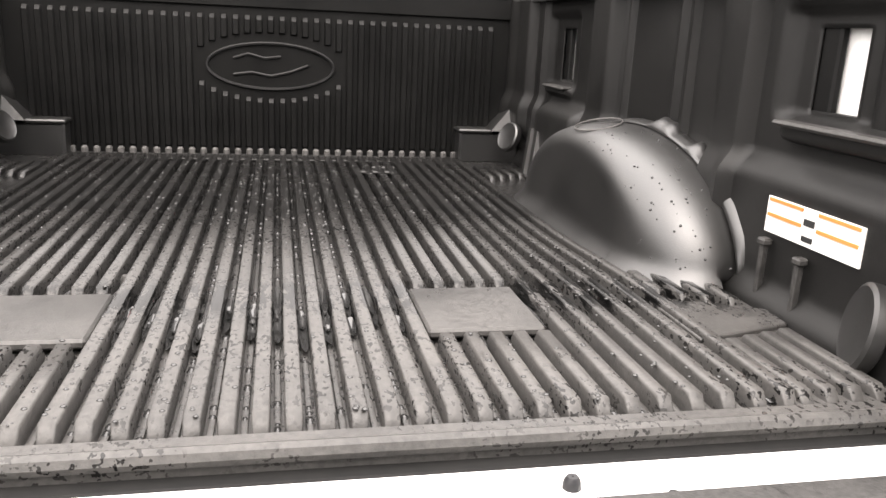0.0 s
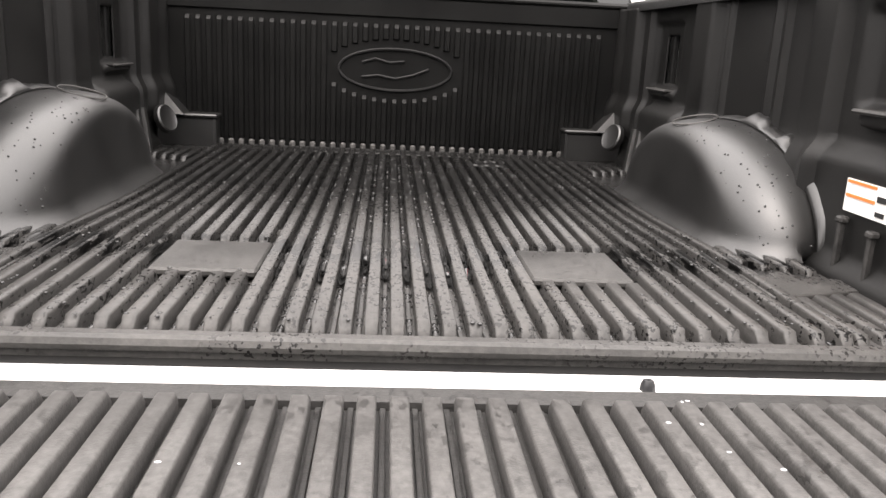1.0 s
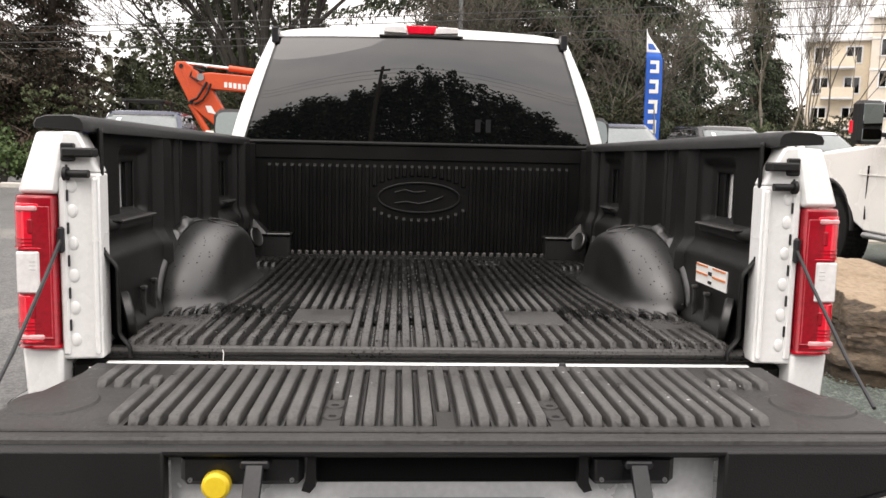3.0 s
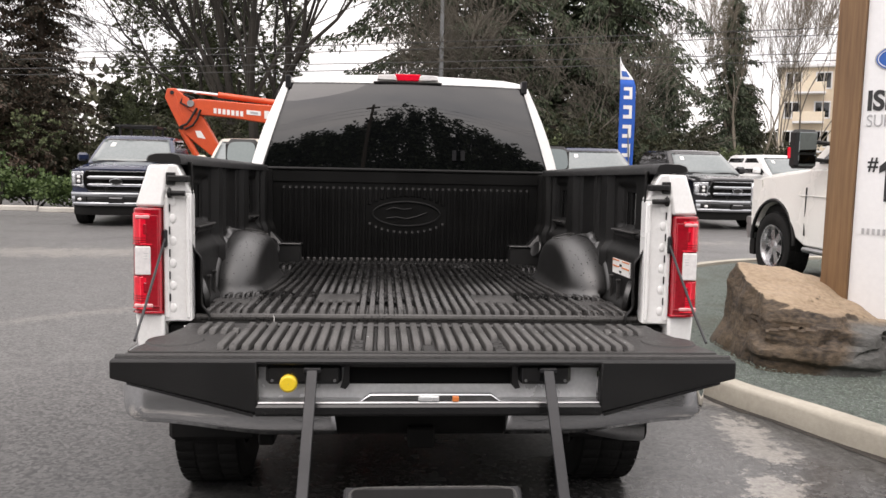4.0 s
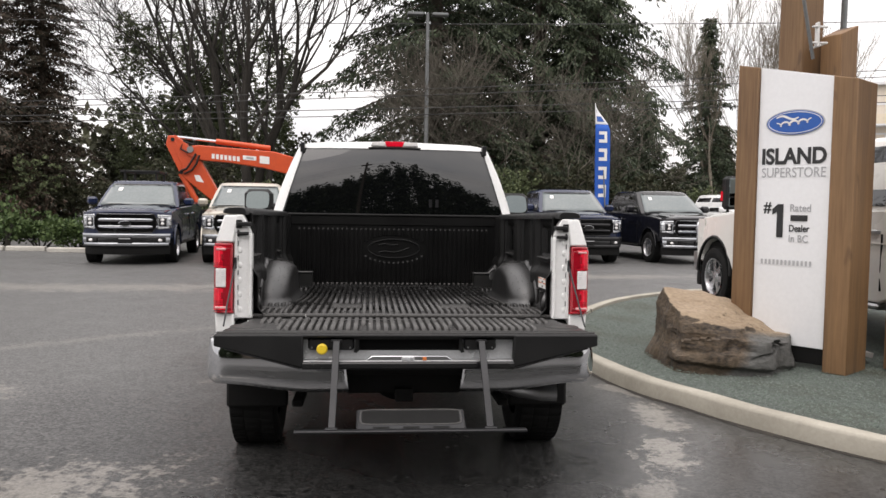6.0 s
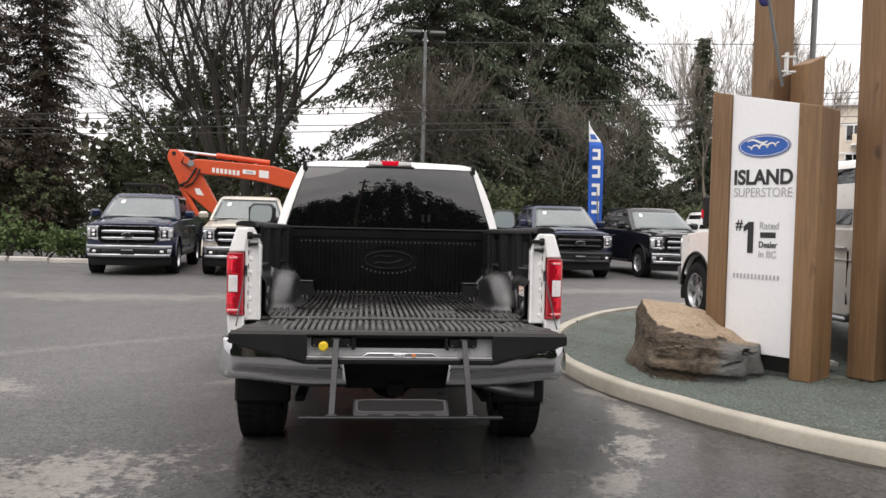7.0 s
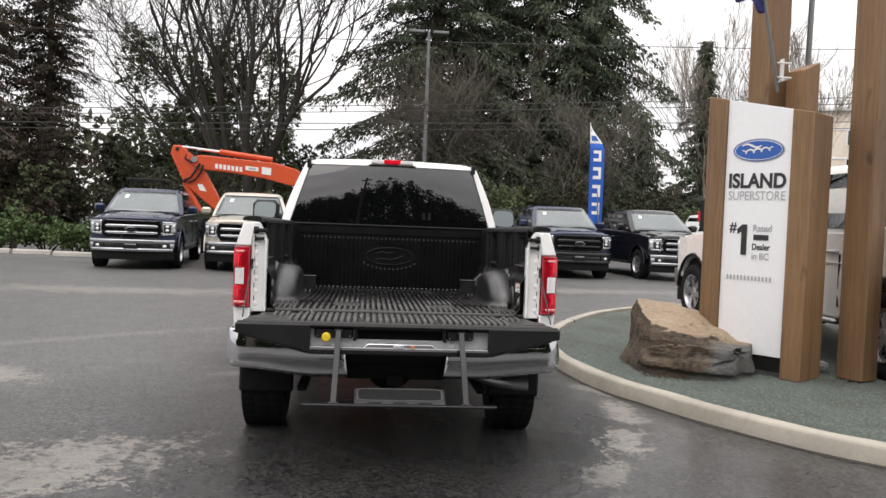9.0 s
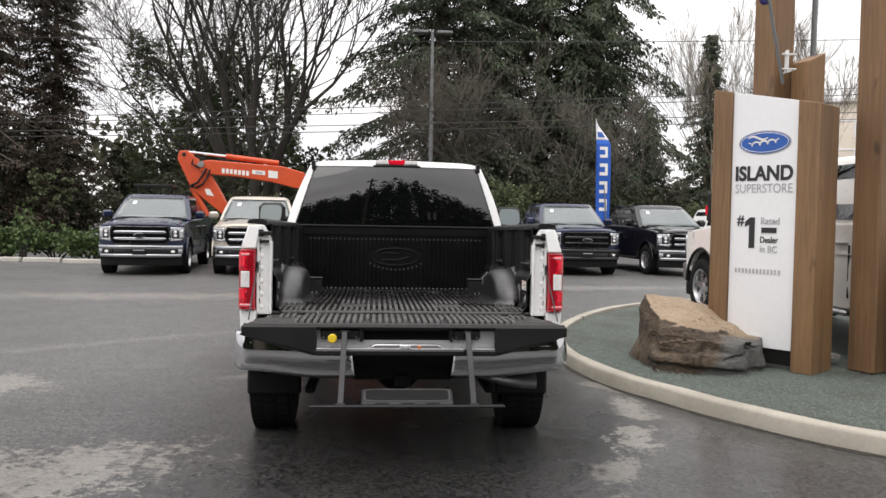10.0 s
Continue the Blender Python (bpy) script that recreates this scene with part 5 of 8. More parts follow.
def wheel(parent, x, y, z, r=0.405, w=0.275, outward=1, spokes=6, rim_r=0.245, material=None):
    """A road wheel: treaded tyre and a spoked rim on its outer side."""
    tr = []
    h = w / 2
    for a, q in ((-h * 0.82, rim_r), (-h * 0.98, rim_r + 0.05), (-h, r * 0.86), (-h * 0.90, r * 0.965), (-h * 0.70, r), (h * 0.70, r), (h * 0.90, r * 0.965), (h, r * 0.86), (h * 0.98, rim_r + 0.05), (h * 0.82, rim_r)):
        tr.append((a, q))
    g = Geo().lathe(tr, (x, y, z), "x", 40)
    for k in range(48):
        a = 2 * math.pi * k / 48
        for o, wd in ((-0.62, 0.30), (0.0, 0.34), (0.62, 0.30)):
            c = Vector((x + o * h, y + (r + 0.001) * math.cos(a + o * 0.03), z + (r + 0.001) * math.sin(a + o * 0.03)))
            t = Vector((0, -math.sin(a), math.cos(a)))
            q = Vector((0, math.cos(a), math.sin(a)))
            u = Vector((wd * h * 0.9, 0, 0))
            f, b = t * 0.0245, q * 0.0016
            g.hexa([c - u - f - b, c + u - f - b, c + u + f - b, c - u + f - b, c - u * 0.9 - f * 0.8 + b, c + u * 0.9 - f * 0.8 + b, c + u * 0.9 + f * 0.8 + b, c - u * 0.9 + f * 0.8 + b])
    wh = new("wheel")
    wh.parent = parent
    part("tyre", g, M_TYRE, wh, "black tyre", 40)
    o = outward
    xf = x + o * h * 0.62
    g = Geo().lathe([(xf - x + o * 0.05, rim_r + 0.004), (xf - x + o * 0.045, rim_r - 0.012), (xf - x, rim_r - 0.030), (xf - x - o * 0.10, rim_r - 0.035)], (x, y, z), "x", 36)
    for k in range(spokes):
        a = 2 * math.pi * k / spokes + 0.2
        t, q = Vector((0, -math.sin(a), math.cos(a))), Vector((0, math.cos(a), math.sin(a)))
        c0, c1 = Vector((xf + o * 0.012, y, z)) + q * 0.045, Vector((xf + o * 0.002, y, z)) + q * (rim_r - 0.02)
        d = Vector((o * 0.03, 0, 0))
        w0, w1 = t * 0.036, t * 0.050
        g.hexa([c0 - w0 - d, c0 + w0 - d, c1 + w1 - d, c1 - w1 - d, c0 - w0, c0 + w0, c1 + w1, c1 - w1])
    g.lathe([(xf - x + o * 0.025, 0.001), (xf - x + o * 0.025, 0.035), (xf - x + o * 0.010, 0.07), (xf - x - o * 0.03, 0.075)], (x, y, z), "x", 20)
    part("rim", g, material or M_ALLOY, wh, "", 30)
    part("brake_disc", Geo().lathe([(xf - x - o * 0.11, 0.02), (xf - x - o * 0.11, 0.20), (xf - x - o * 0.13, 0.20), (xf - x - o * 0.13, 0.02)], (x, y, z), "x", 24), M_UNDER, wh)
    return wh


for s in (-1, 1):
    wheel(truck, s * 0.845, ARCH_Y, 0.385 + 0.02, outward=s)
    wheel(truck, s * 0.845, 4.70, 0.405 + 0.075, outward=s)
    # flaps, frame rails, shocks
    part("mud_flap", Geo().box((min(s * 0.635, s * 0.980), 0.500, 0.300), (max(s * 0.635, s * 0.980), 0.535, 0.66), 0.014), M_UNDER, truck, "black mud flap")
    part("frame_rail", Geo().box((min(s * 0.42, s * 0.50), 0.04, 0.52), (max(s * 0.42, s * 0.50), 5.5, 0.66), 0.008), M_UNDER, truck)
    part("shock_absorber", Geo().tube([(s * 0.55, 0.86, 0.40), (s * 0.52, 0.70, 0.78)], 0.03, 10), M_UNDER, truck)
    part("leaf_spring", Geo().box((s * 0.56 - 0.03, 0.25, 0.36), (s * 0.56 + 0.03, 1.6, 0.40), 0.008), M_UNDER, truck)
part("rear_axle", Geo().tube([(-0.72, ARCH_Y, 0.42), (0.72, ARCH_Y, 0.42)], 0.05, 14).ball((0, ARCH_Y, 0.41), (0.17, 0.19, 0.16), 16, 10), M_UNDER, truck)
part("spare_tyre", Geo().lathe([(-0.12, 0.20), (-0.13, 0.28), (-0.11, 0.36), (-0.06, 0.385), (0.06, 0.385), (0.11, 0.36), (0.12, 0.22)], (0, 0.47, 0.64), "z", 32), M_TYRE, truck)
part("fuel_tank", Geo().box((-0.40, 1.5, 0.42), (0.10, 2.6, 0.72), 0.05), M_UNDER, truck)
part("belly_pan", Geo().box((-0.80, 0.06, 0.80), (0.80, 5.3, 0.86), 0.01), M_UNDER, truck)
g = Geo().tube([(0.50, 0.46, 0.47), (0.58, 0.28, 0.462), (0.66, 0.20, 0.458), (0.76, 0.16, 0.455), (0.835, 0.15, 0.455)], [0.04, 0.04, 0.044, 0.048, 0.048], 16)
ex = part("exhaust_pipe", g, M_STEEL, truck, "steel exhaust tail pipe")
part("pipe_mouth", Geo().lathe([(0.0, 0.044), (-0.03, 0.042)], (0.836, 0.15, 0.455), "x", 16), M_UNDER, ex)


def greenhouse(parent, base, top, paint, bow=0.012):
    """A cab's upper body: base and top are (half width, y back, y front, z); bow: how far its back bulges."""
    bw, b0, b1, bz = base
    tw, t0, t1, tz = top
    g = Geo()
    n = 8
    ringl = []
    for k in range(n + 1):
        v = k / n
        bulge = 0.018 * math.sin(math.pi * v)
        w = bw + (tw - bw) * v + bulge
        y0, y1 = b0 + (t0 - b0) * v, b1 + (t1 - b1) * v
        z = bz + (tz - bz) * v
        c = 0.06
        back = [(u * (w - c), y0 - bow * (1 - u * u), z) for u in (-1, -0.75, -0.5, -0.25, 0, 0.25, 0.5, 0.75, 1)]
        ringl.append([(-w, y0 + c, z), *back, (w, y0 + c, z), (w, y1 - c * 1.5, z), (w - c * 2, y1, z), (0, y1 + 0.03, z), (-w + c * 2, y1, z), (-w, y1 - c * 1.5, z)])
    # rounded roof
    w, y0, y1 = tw, t0, t1
    for ins, dz in ((0.035, 0.030), (0.09, 0.048), (0.25, 0.062)):
        wi = w - ins
        c = 0.06
        back = [(u * (wi - c), y0 + ins - bow * (1 - u * u), tz + dz + 0.006 * (1 - abs(u))) for u in (-1, -0.75, -0.5, -0.25, 0, 0.25, 0.5, 0.75, 1)]
        ringl.append([(-wi, y0 + ins + c, tz + dz), *back, (wi, y0 + ins + c, tz + dz), (wi, y1 - ins - c, tz + dz), (wi - c * 2, y1 - ins, tz + dz), (0, y1 - ins + 0.02, tz + dz + 0.006), (-wi + c * 2, y1 - ins, tz + dz), (-wi, y1 - ins - c, tz + dz)])
    m = len(ringl[0])
    vs = [p for r in ringl for p in r]
    fs = []
    for i in range(len(ringl) - 1):
        for k in range(m):
            fs.append((i * m + k, i * m + (k + 1) % m, (i + 1) * m + (k + 1) % m, (i + 1) * m + k))
    fs.append(tuple(range((len(ringl) - 1) * m, len(ringl) * m)))
    return part("cab_shell", g.add(vs, fs), paint, parent, "", 40)


def quad_pane(parent, name, corners, material, nrm, thick=0.006, label=""):
    """A pane of glass between four corners, standing a little proud."""
    nv = Vector(nrm).normalized() * thick
    p = [Vector(c) for c in corners]
    g = Geo().hexa([*p, *[q + nv for q in p]])
    return part(name, g, material, parent, label, bevel=0.002)


# cab: lower body, upper shell, glass, brake lamp
poly = [(2.035, 0.50), (2.035, 1.40), (4.30, 1.36), (5.62, 1.28), (5.86, 1.20), (5.92, 0.95), (5.92, 0.55), (5.70, 0.45)]
poly += [(4.70 + 0.48 * math.cos(a), 0.50 + 0.48 * math.sin(a)) for a in [math.pi * k / 14 for k in range(15)] if math.sin(a) > 0.0]
poly += [(4.15, 0.45)]
g = Geo()
n = len(poly)
vs = [(-0.965 + 0.10 * smooth01(5.2, 5.95, y) + 0.03 * smooth01(1.1, 1.42, z), y, z) for y, z in poly] + [(0.965 - 0.10 * smooth01(5.2, 5.95, y) - 0.03 * smooth01(1.1, 1.42, z), y, z) for y, z in poly]
g.add(vs, [tuple(range(n)), tuple(range(n, 2 * n))[::-1]] + [(i, n + i, n + (i + 1) % n, (i + 1) % n) for i in range(n)])
part("lower_body", g, M_WHITE, truck, "white painted body", bevel=0.03)
CAB_B, CAB_T, BOW = (0.930, 2.075, 4.45, 1.38), (0.735, 2.145, 3.62, 1.925), 0.085
greenhouse(truck, CAB_B, CAB_T, M_WHITE, BOW)


def back_y(x, z):
    """The cab's back: it leans forward and bulges both ways."""
    v = (z - 1.38) / 0.545
    half = 0.930 - 0.195 * v + 0.018 * math.sin(math.pi * v) - 0.06
    return 2.075 + 0.070 * v - BOW * (1 - (x / half) ** 2)


def rear_sheet(w0, w1, z0, z1, dy, th):
    """A pane between two half widths and two heights, bulging a little upwards as well."""
    nu, nv, rows = 32, 14, []
    for d in (0, th):
        for j in range(nv + 1):
            z = z0 + (z1 - z0) * j / nv
            w = w0 + (w1 - w0) * j / nv
            crown = 0.017 * (1 - (2 * j / nv - 1) ** 2)
            rows.append([(u * w, back_y(u * w, z) - dy - d - crown, z) for u in [2 * k / nu - 1 for k in range(nu + 1)]])
    vs, m = [q for r in rows for q in r], nu + 1
    fs = []
    for layer in (0, 1):
        for j in range(nv):
            for k in range(nu):
                a = (layer * (nv + 1) + j) * m + k
                fs.append((a, a + 1, a + m + 1, a + m)[::-1 if layer == 0 else 1])
    o = (nv + 1) * m
    edge = list(range(m)) + [j * m + nu for j in range(1, nv + 1)] + [nv * m + k for k in range(nu - 1, -1, -1)] + [j * m for j in range(nv - 1, 0, -1)]
    fs += [(a, b, b + o, a + o) for a, b in zip(edge, edge[1:] + edge[:1])]
    return Geo().add(vs, fs)


part("window_seal", rear_sheet(0.852, 0.690, 1.395, 1.918, 0.002, 0.004), M_BLACK_GLOSS, truck)
part("rear_window", rear_sheet(0.839, 0.678, 1.402, 1.908, 0.007, 0.004), M_GLASS, truck, "dark tinted rear window", 60)
for s in (-1, 1):
    g = Geo().box((s * 0.700 - 0.016, 2.110, 1.885), (s * 0.700 + 0.016, 2.18, 1.958), 0.004)
    part("roof_joint", g, M_ARM, truck)
g = Geo().prism([(-0.075, 1.972), (0.075, 1.972), (0.060, 1.933), (-0.060, 1.933)], "y", 2.046, 2.12)
bl = part("high_brake_lamp", g, M_RED, truck, "red high brake lamp between white cargo lenses", bevel=0.004)
for s in (-1, 1):
    g = Geo().prism([(s * 0.080, 1.970), (s * 0.175, 1.966), (s * 0.180, 1.940), (s * 0.068, 1.936)][::s], "y", 2.050, 2.12)
    part("cargo_lens", g, M_LENS, bl, "", bevel=0.003)
part("lamp_gasket", Geo().box((-0.20, 2.045, 1.918), (0.20, 2.06, 1.928), 0.002), M_BLACK, bl)
# two small labels inside the rear glass show as pale bars
for x in (0.275, 0.325):
    part("glass_label", Geo().box((x - 0.012, back_y(x, 1.505) - 0.0300, 1.475), (x + 0.012, back_y(x, 1.505) - 0.0285, 1.535)), M_ARM, truck)
# side glass, windscreen
for s in (-1, 1):
    for (y0, y1, yt0, yt1) in ((2.16, 2.98, 2.20, 2.96), (3.06, 4.22, 3.04, 3.58)):
        def sp(y, z):
            v = (z - 1.38) / (1.925 - 1.38)
            return (s * (0.930 + (0.735 - 0.930) * v + 0.018 * math.sin(math.pi * v) + 0.002), y, z)
        c = [sp(y0, 1.42), sp(y1, 1.42), sp(yt1, 1.885), sp(yt0, 1.885)]
        quad_pane(truck, "side_window", c if s > 0 else c[::-1], M_GLASS, (s, 0, 0.3))
    m_ = new("door_mirror")
    m_.parent = truck
    g = Geo().box((s * 1.275 - 0.138, 3.90, 1.440), (s * 1.275 + 0.138, 4.04, 1.662), 0.045)
    part("mirror_housing", g, M_BLACK, m_)
    vs = [(s * 1.275 + math.copysign(abs(math.cos(a)) ** 0.5, math.cos(a)) * 0.114, math.copysign(abs(math.sin(a)) ** 0.5, math.sin(a)) * 0.089 + 1.551) for a in [2 * math.pi * k / 28 for k in range(28)]]
    part("mirror_glass", Geo().prism([(x - s * 1.275, z - 1.551) for x, z in vs], "y", -0.006, 0.008).moved(pose(s * 1.275, 3.872, 1.551, -15, 0, s * 9)), M_MIRROR, m_, "door mirror glass")
    part("mirror_arm", Geo().tube([(s * 0.93, 3.97, 1.42), (s * 1.16, 3.97, 1.50)], 0.035, 8), M_BLACK, m_)
quad_pane(truck, "windscreen", [(-0.80, 4.37, 1.43), (0.80, 4.37, 1.43), (0.66, 3.70, 1.90), (-0.66, 3.70, 1.90)], M_WINDSCREEN, (0, 1, 0.8), 0.05)
part("front_grille", Geo().box((-0.60, 5.90, 0.78), (0.60, 5.95, 1.12), 0.02), M_CHROME, truck)
part("front_bumper", Geo().box((-0.95, 5.86, 0.48), (0.95, 6.02, 0.72), 0.05), M_CHROME, truck)
for s in (-1, 1):
    part("headlight", Geo().box((s * 0.77 - 0.14, 5.84, 0.88), (s * 0.77 + 0.14, 5.935, 1.12), 0.03), M_LENS, truck)

# ---------- sign, posts, boulder on the island ----------
def timber(corners, z0, tops):
    """A squared timber on four ground corners, with a sloped top."""
    n = len(corners)
    vs = [(x, y, z0) for x, y in corners] + [(x, y, t) for (x, y), t in zip(corners, tops)]
    g = Geo().add(vs, [tuple(range(n))[::-1], tuple(range(n, 2 * n))] + [(i, (i + 1) % n, n + (i + 1) % n, n + i) for i in range(n)])
    return g


SA, SB = Vector((3.372, 3.040)), Vector((3.772, 2.515))      # the panel's foot line
SU = (SB - SA).normalized()
SN = Vector((SU.y, -SU.x))
if SN.y > 0:
    SN = -SN
SW = (SB - SA).length
sign = thing("sign_pylon", Matrix.Translation((SA.x, SA.y, 0.1)), "white dealership sign panel set between brown timber posts", "sign")


def sp3(u, d, z):
    """A point of the sign: along its face, out of its face, up."""
    p = SA + SU * u + SN * d
    return (p.x - SA.x, p.y - SA.y, z - 0.1)


def sign_box(u0, u1, d0, d1, z0, zl, zr):
    return Geo().hexa([sp3(u0, d1, z0), sp3(u1, d1, z0), sp3(u1, d0, z0), sp3(u0, d0, z0), sp3(u0, d1, zl), sp3(u1, d1, zr), sp3(u1, d0, zr), sp3(u0, d0, zl)])


def top_z(u):
    return 2.752 - 0.215 * u


part("sign_panel", sign_box(0, SW, -0.06, 0.0, 0.245, top_z(0), top_z(SW)), M_SIGN, sign, "white printed panel", bevel=0.003)
part("panel_foot", sign_box(0.01, SW - 0.01, -0.05, -0.015, 0.10, 0.245, 0.245), M_UNDER, sign)
part("left_post", sign_box(-0.20, -0.002, -0.17, 0.03, 0.06, top_z(-0.2), top_z(0)), M_WOOD, sign, "brown stained timber post", bevel=0.008)
part("right_post", sign_box(SW + 0.002, SW + 0.205, -0.40, 0.035, 0.05, top_z(SW), top_z(SW + 0.2)), M_WOOD, sign, "brown stained timber post", bevel=0.008)


def on_panel(g, u, z, d=0.004):
    """Lays a flat drawing (x right, z up) on the panel at (u, z)."""
    q = Geo()
    q.v = [sp3(u + x, d - y, z + zz) for x, y, zz in g.v]
    q.f = list(g.f)
    return q


def oval(rx, rz, y0=-0.001, n=48):
    vs = [(0, y0, 0)] + [(rx * math.cos(2 * math.pi * k / n), y0, rz * math.sin(2 * math.pi * k / n)) for k in range(n)]
    vs += [(x, y0 + 0.003, z) for x, y, z in vs[1:]]
    return Geo().add(vs, [(0, k + 1, (k + 1) % n + 1) for k in range(n)] + [(k + 1, n + k + 1, n + (k + 1) % n + 1, (k + 1) % n + 1) for k in range(n)])


UC = SW * 0.50
LOGO_Z = 2.235
lg = part("logo_rim", on_panel(oval(0.262, 0.116), UC, LOGO_Z, 0.003), M_GREYINK, sign, "silver rimmed blue oval logo")
part("logo_field", on_panel(oval(0.250, 0.105), UC, LOGO_Z, 0.007), M_BLUE, lg)
part("logo_ring", on_panel(Geo().tube([(0.236 * math.cos(a), 0, 0.093 * math.sin(a)) for a in [2 * math.pi * k / 48 for k in range(49)]], 0.0035, 6, False), UC, LOGO_Z, 0.007), M_STICK_W, lg, "", 0)


def ribbon(fn, n, w):
    """A flat stroke of width w along a curve."""
    pts = [Vector(fn(k / n)) for k in range(n + 1)]
    vs = []
    for k, q in enumerate(pts):
        d = (pts[min(n, k + 1)] - pts[max(0, k - 1)]).normalized()
        o = Vector((-d.y, d.x)) * w * (0.35 + 0.65 * math.sin(math.pi * (0.08 + 0.84 * k / n)))
        vs += [(q.x - o.x, 0, q.y - o.y), (q.x + o.x, 0, q.y + o.y)]
    return Geo().add(vs, [(2 * k, 2 * k + 2, 2 * k + 3, 2 * k + 1) for k in range(n)])


# flowing strokes in place of the maker's lettering
for fn, w in ((lambda t: (-0.165 + 0.20 * t, 0.046 + 0.016 * math.sin(6.2 * t)), 0.010),
              (lambda t: (-0.16 + 0.31 * t + 0.016 * math.sin(25 * t), -0.016 + 0.030 * t + 0.017 * math.cos(25 * t)), 0.009)):
    part("logo_stroke", on_panel(ribbon(fn, 60, w), UC, LOGO_Z, 0.011), M_STICK_W, lg, "", 0)


def words(txt, w, h, u, z, material, bold=0.0):
    part("lettering", on_panel(fit_width(text_geo(txt, 0.2, 0.004, bold), w, h), u, z, 0.003), material, sign, "", 0)


words("ISLAND", 0.575, 0.150, UC, 1.94, M_INK, 0.007)
words("SUPERSTORE", 0.570, 0.088, UC, 1.795, M_GREYINK)
words("#", 0.072, 0.105, 0.110, 1.475, M_INK, 0.003)
part("lettering", on_panel(Geo().prism([(0.045, -0.15), (0.045, 0.15), (-0.005, 0.15), (-0.055, 0.105), (-0.055, 0.055), (-0.012, 0.078), (-0.012, -0.15)], "y", -0.002, 0.002), 0.212, 1.360, 0.004), M_INK, sign, "", 0)
words("Rated", 0.185, 0.066, 0.410, 1.478, M_GREYINK, 0.002)
words("Dealer", 0.180, 0.062, 0.405, 1.295, M_INK, 0.003)
words("in BC", 0.170, 0.066, 0.400, 1.205, M_GREYINK, 0.002)
part("print_bar", on_panel(Geo().box((-0.075, -0.002, -0.026), (0.075, 0.002, 0.026)), 0.400, 1.387, 0.004), M_INK, sign)
for k in range(13):      # the web address as one thin bar for each letter
    part("print_bar", on_panel(Geo().box((-0.009, -0.002, -0.022), (0.009, 0.002, 0.022)), 0.075 + 0.0365 * k, 0.985, 0.004), M_GREYINK, sign)

# tall timbers behind and beside the sign
g = Geo().box((-0.150, -0.14, 0), (0.150, 0.14, 5.0), 0.012)
part_ob = part("timber_post", g, M_WOOD)
part_ob.matrix_world = pose(4.06, 3.62, 0.08, 0, 0, 24)
tagged(part_ob, "tall brown stained square timber post beside the sign", "post", "sign timbers")
g = timber([(-0.11, -0.12), (0.11, -0.12), (0.11, 0.12), (-0.11, 0.12)], 0, [3.06, 3.16, 3.16, 3.06])
o = part("timber_post", g, M_WOOD, bevel=0.008)
o.matrix_world = pose(4.33, 3.40, 0.08, 0, 0, 20)
tagged(o, "short brown timber post with a sloping top", "post", "sign timbers")
g = Geo().box((-0.135, -0.13, 0), (0.135, 0.13, 5.2), 0.012)
o = part("timber_post", g, M_WOOD)
o.matrix_world = pose(4.54, 2.52, 0.06, 0, 0, 28)
tagged(o, "tall brown timber post with dark knots", "post", "sign timbers")
# flag on a slanted pole held by a bracket
fp = thing("flag_pole", Matrix.Translation((3.96, 3.20, 2.82)), "slanted grey pole with a furled navy flag on a timber bracket", "flag")
part("pole", Geo().tube([(-0.005, 0.0, 0.06), (-0.18, -0.02, 0.84), (-0.27, -0.03, 1.25)], 0.017, 10), M_POLE, fp)
part("bracket", Geo().box((-0.03, -0.03, 0.20), (0.12, 0.0, 0.218), 0.004).box((-0.03, -0.03, 0.349), (0.12, 0.0, 0.367), 0.004).box((0.105, -0.02, 0.20), (0.12, 0.35, 0.218), 0.003).box((0.015, -0.034, 0.17), (0.035, 0.024, 0.40), 0.004), M_STICK_W, fp, "pale metal bracket")
g = Geo().grid(14, 10, lambda u, v: (-0.185 - 0.09 * v - 0.33 * u, -0.03 + 0.04 * math.sin(u * 9 + v * 3), 0.86 + 0.12 * u - 0.03 * math.sin(u * 8) + v * 0.38))
part("flag_cloth", g, M_NAVYCLOTH, fp, "navy flag cloth", 60, solid=0.004)
pl = thing("light_pole", Matrix.Translation((4.47, 3.62, 0.08)), "thin grey steel pole behind the timber posts", "pole")
part("pole", Geo().tube([(0, 0, 0), (0.06, 0.02, 5.2)], 0.03, 10), M_POLE, pl)
part("base_plate", Geo().box((-0.08, -0.08, 0), (0.08, 0.08, 0.02), 0.004), M_POLE, pl)
g = Geo().box((-0.10, -0.08, 0), (0.10, 0.08, 0.05), 0.004)
o = part("folded_card", g, M_STICK_W)
o.matrix_world = pose(4.36, 2.92, 0.125, 8, 12, 30)
tagged(o, "pale crumpled paper scrap lying on the mulch", "litter")


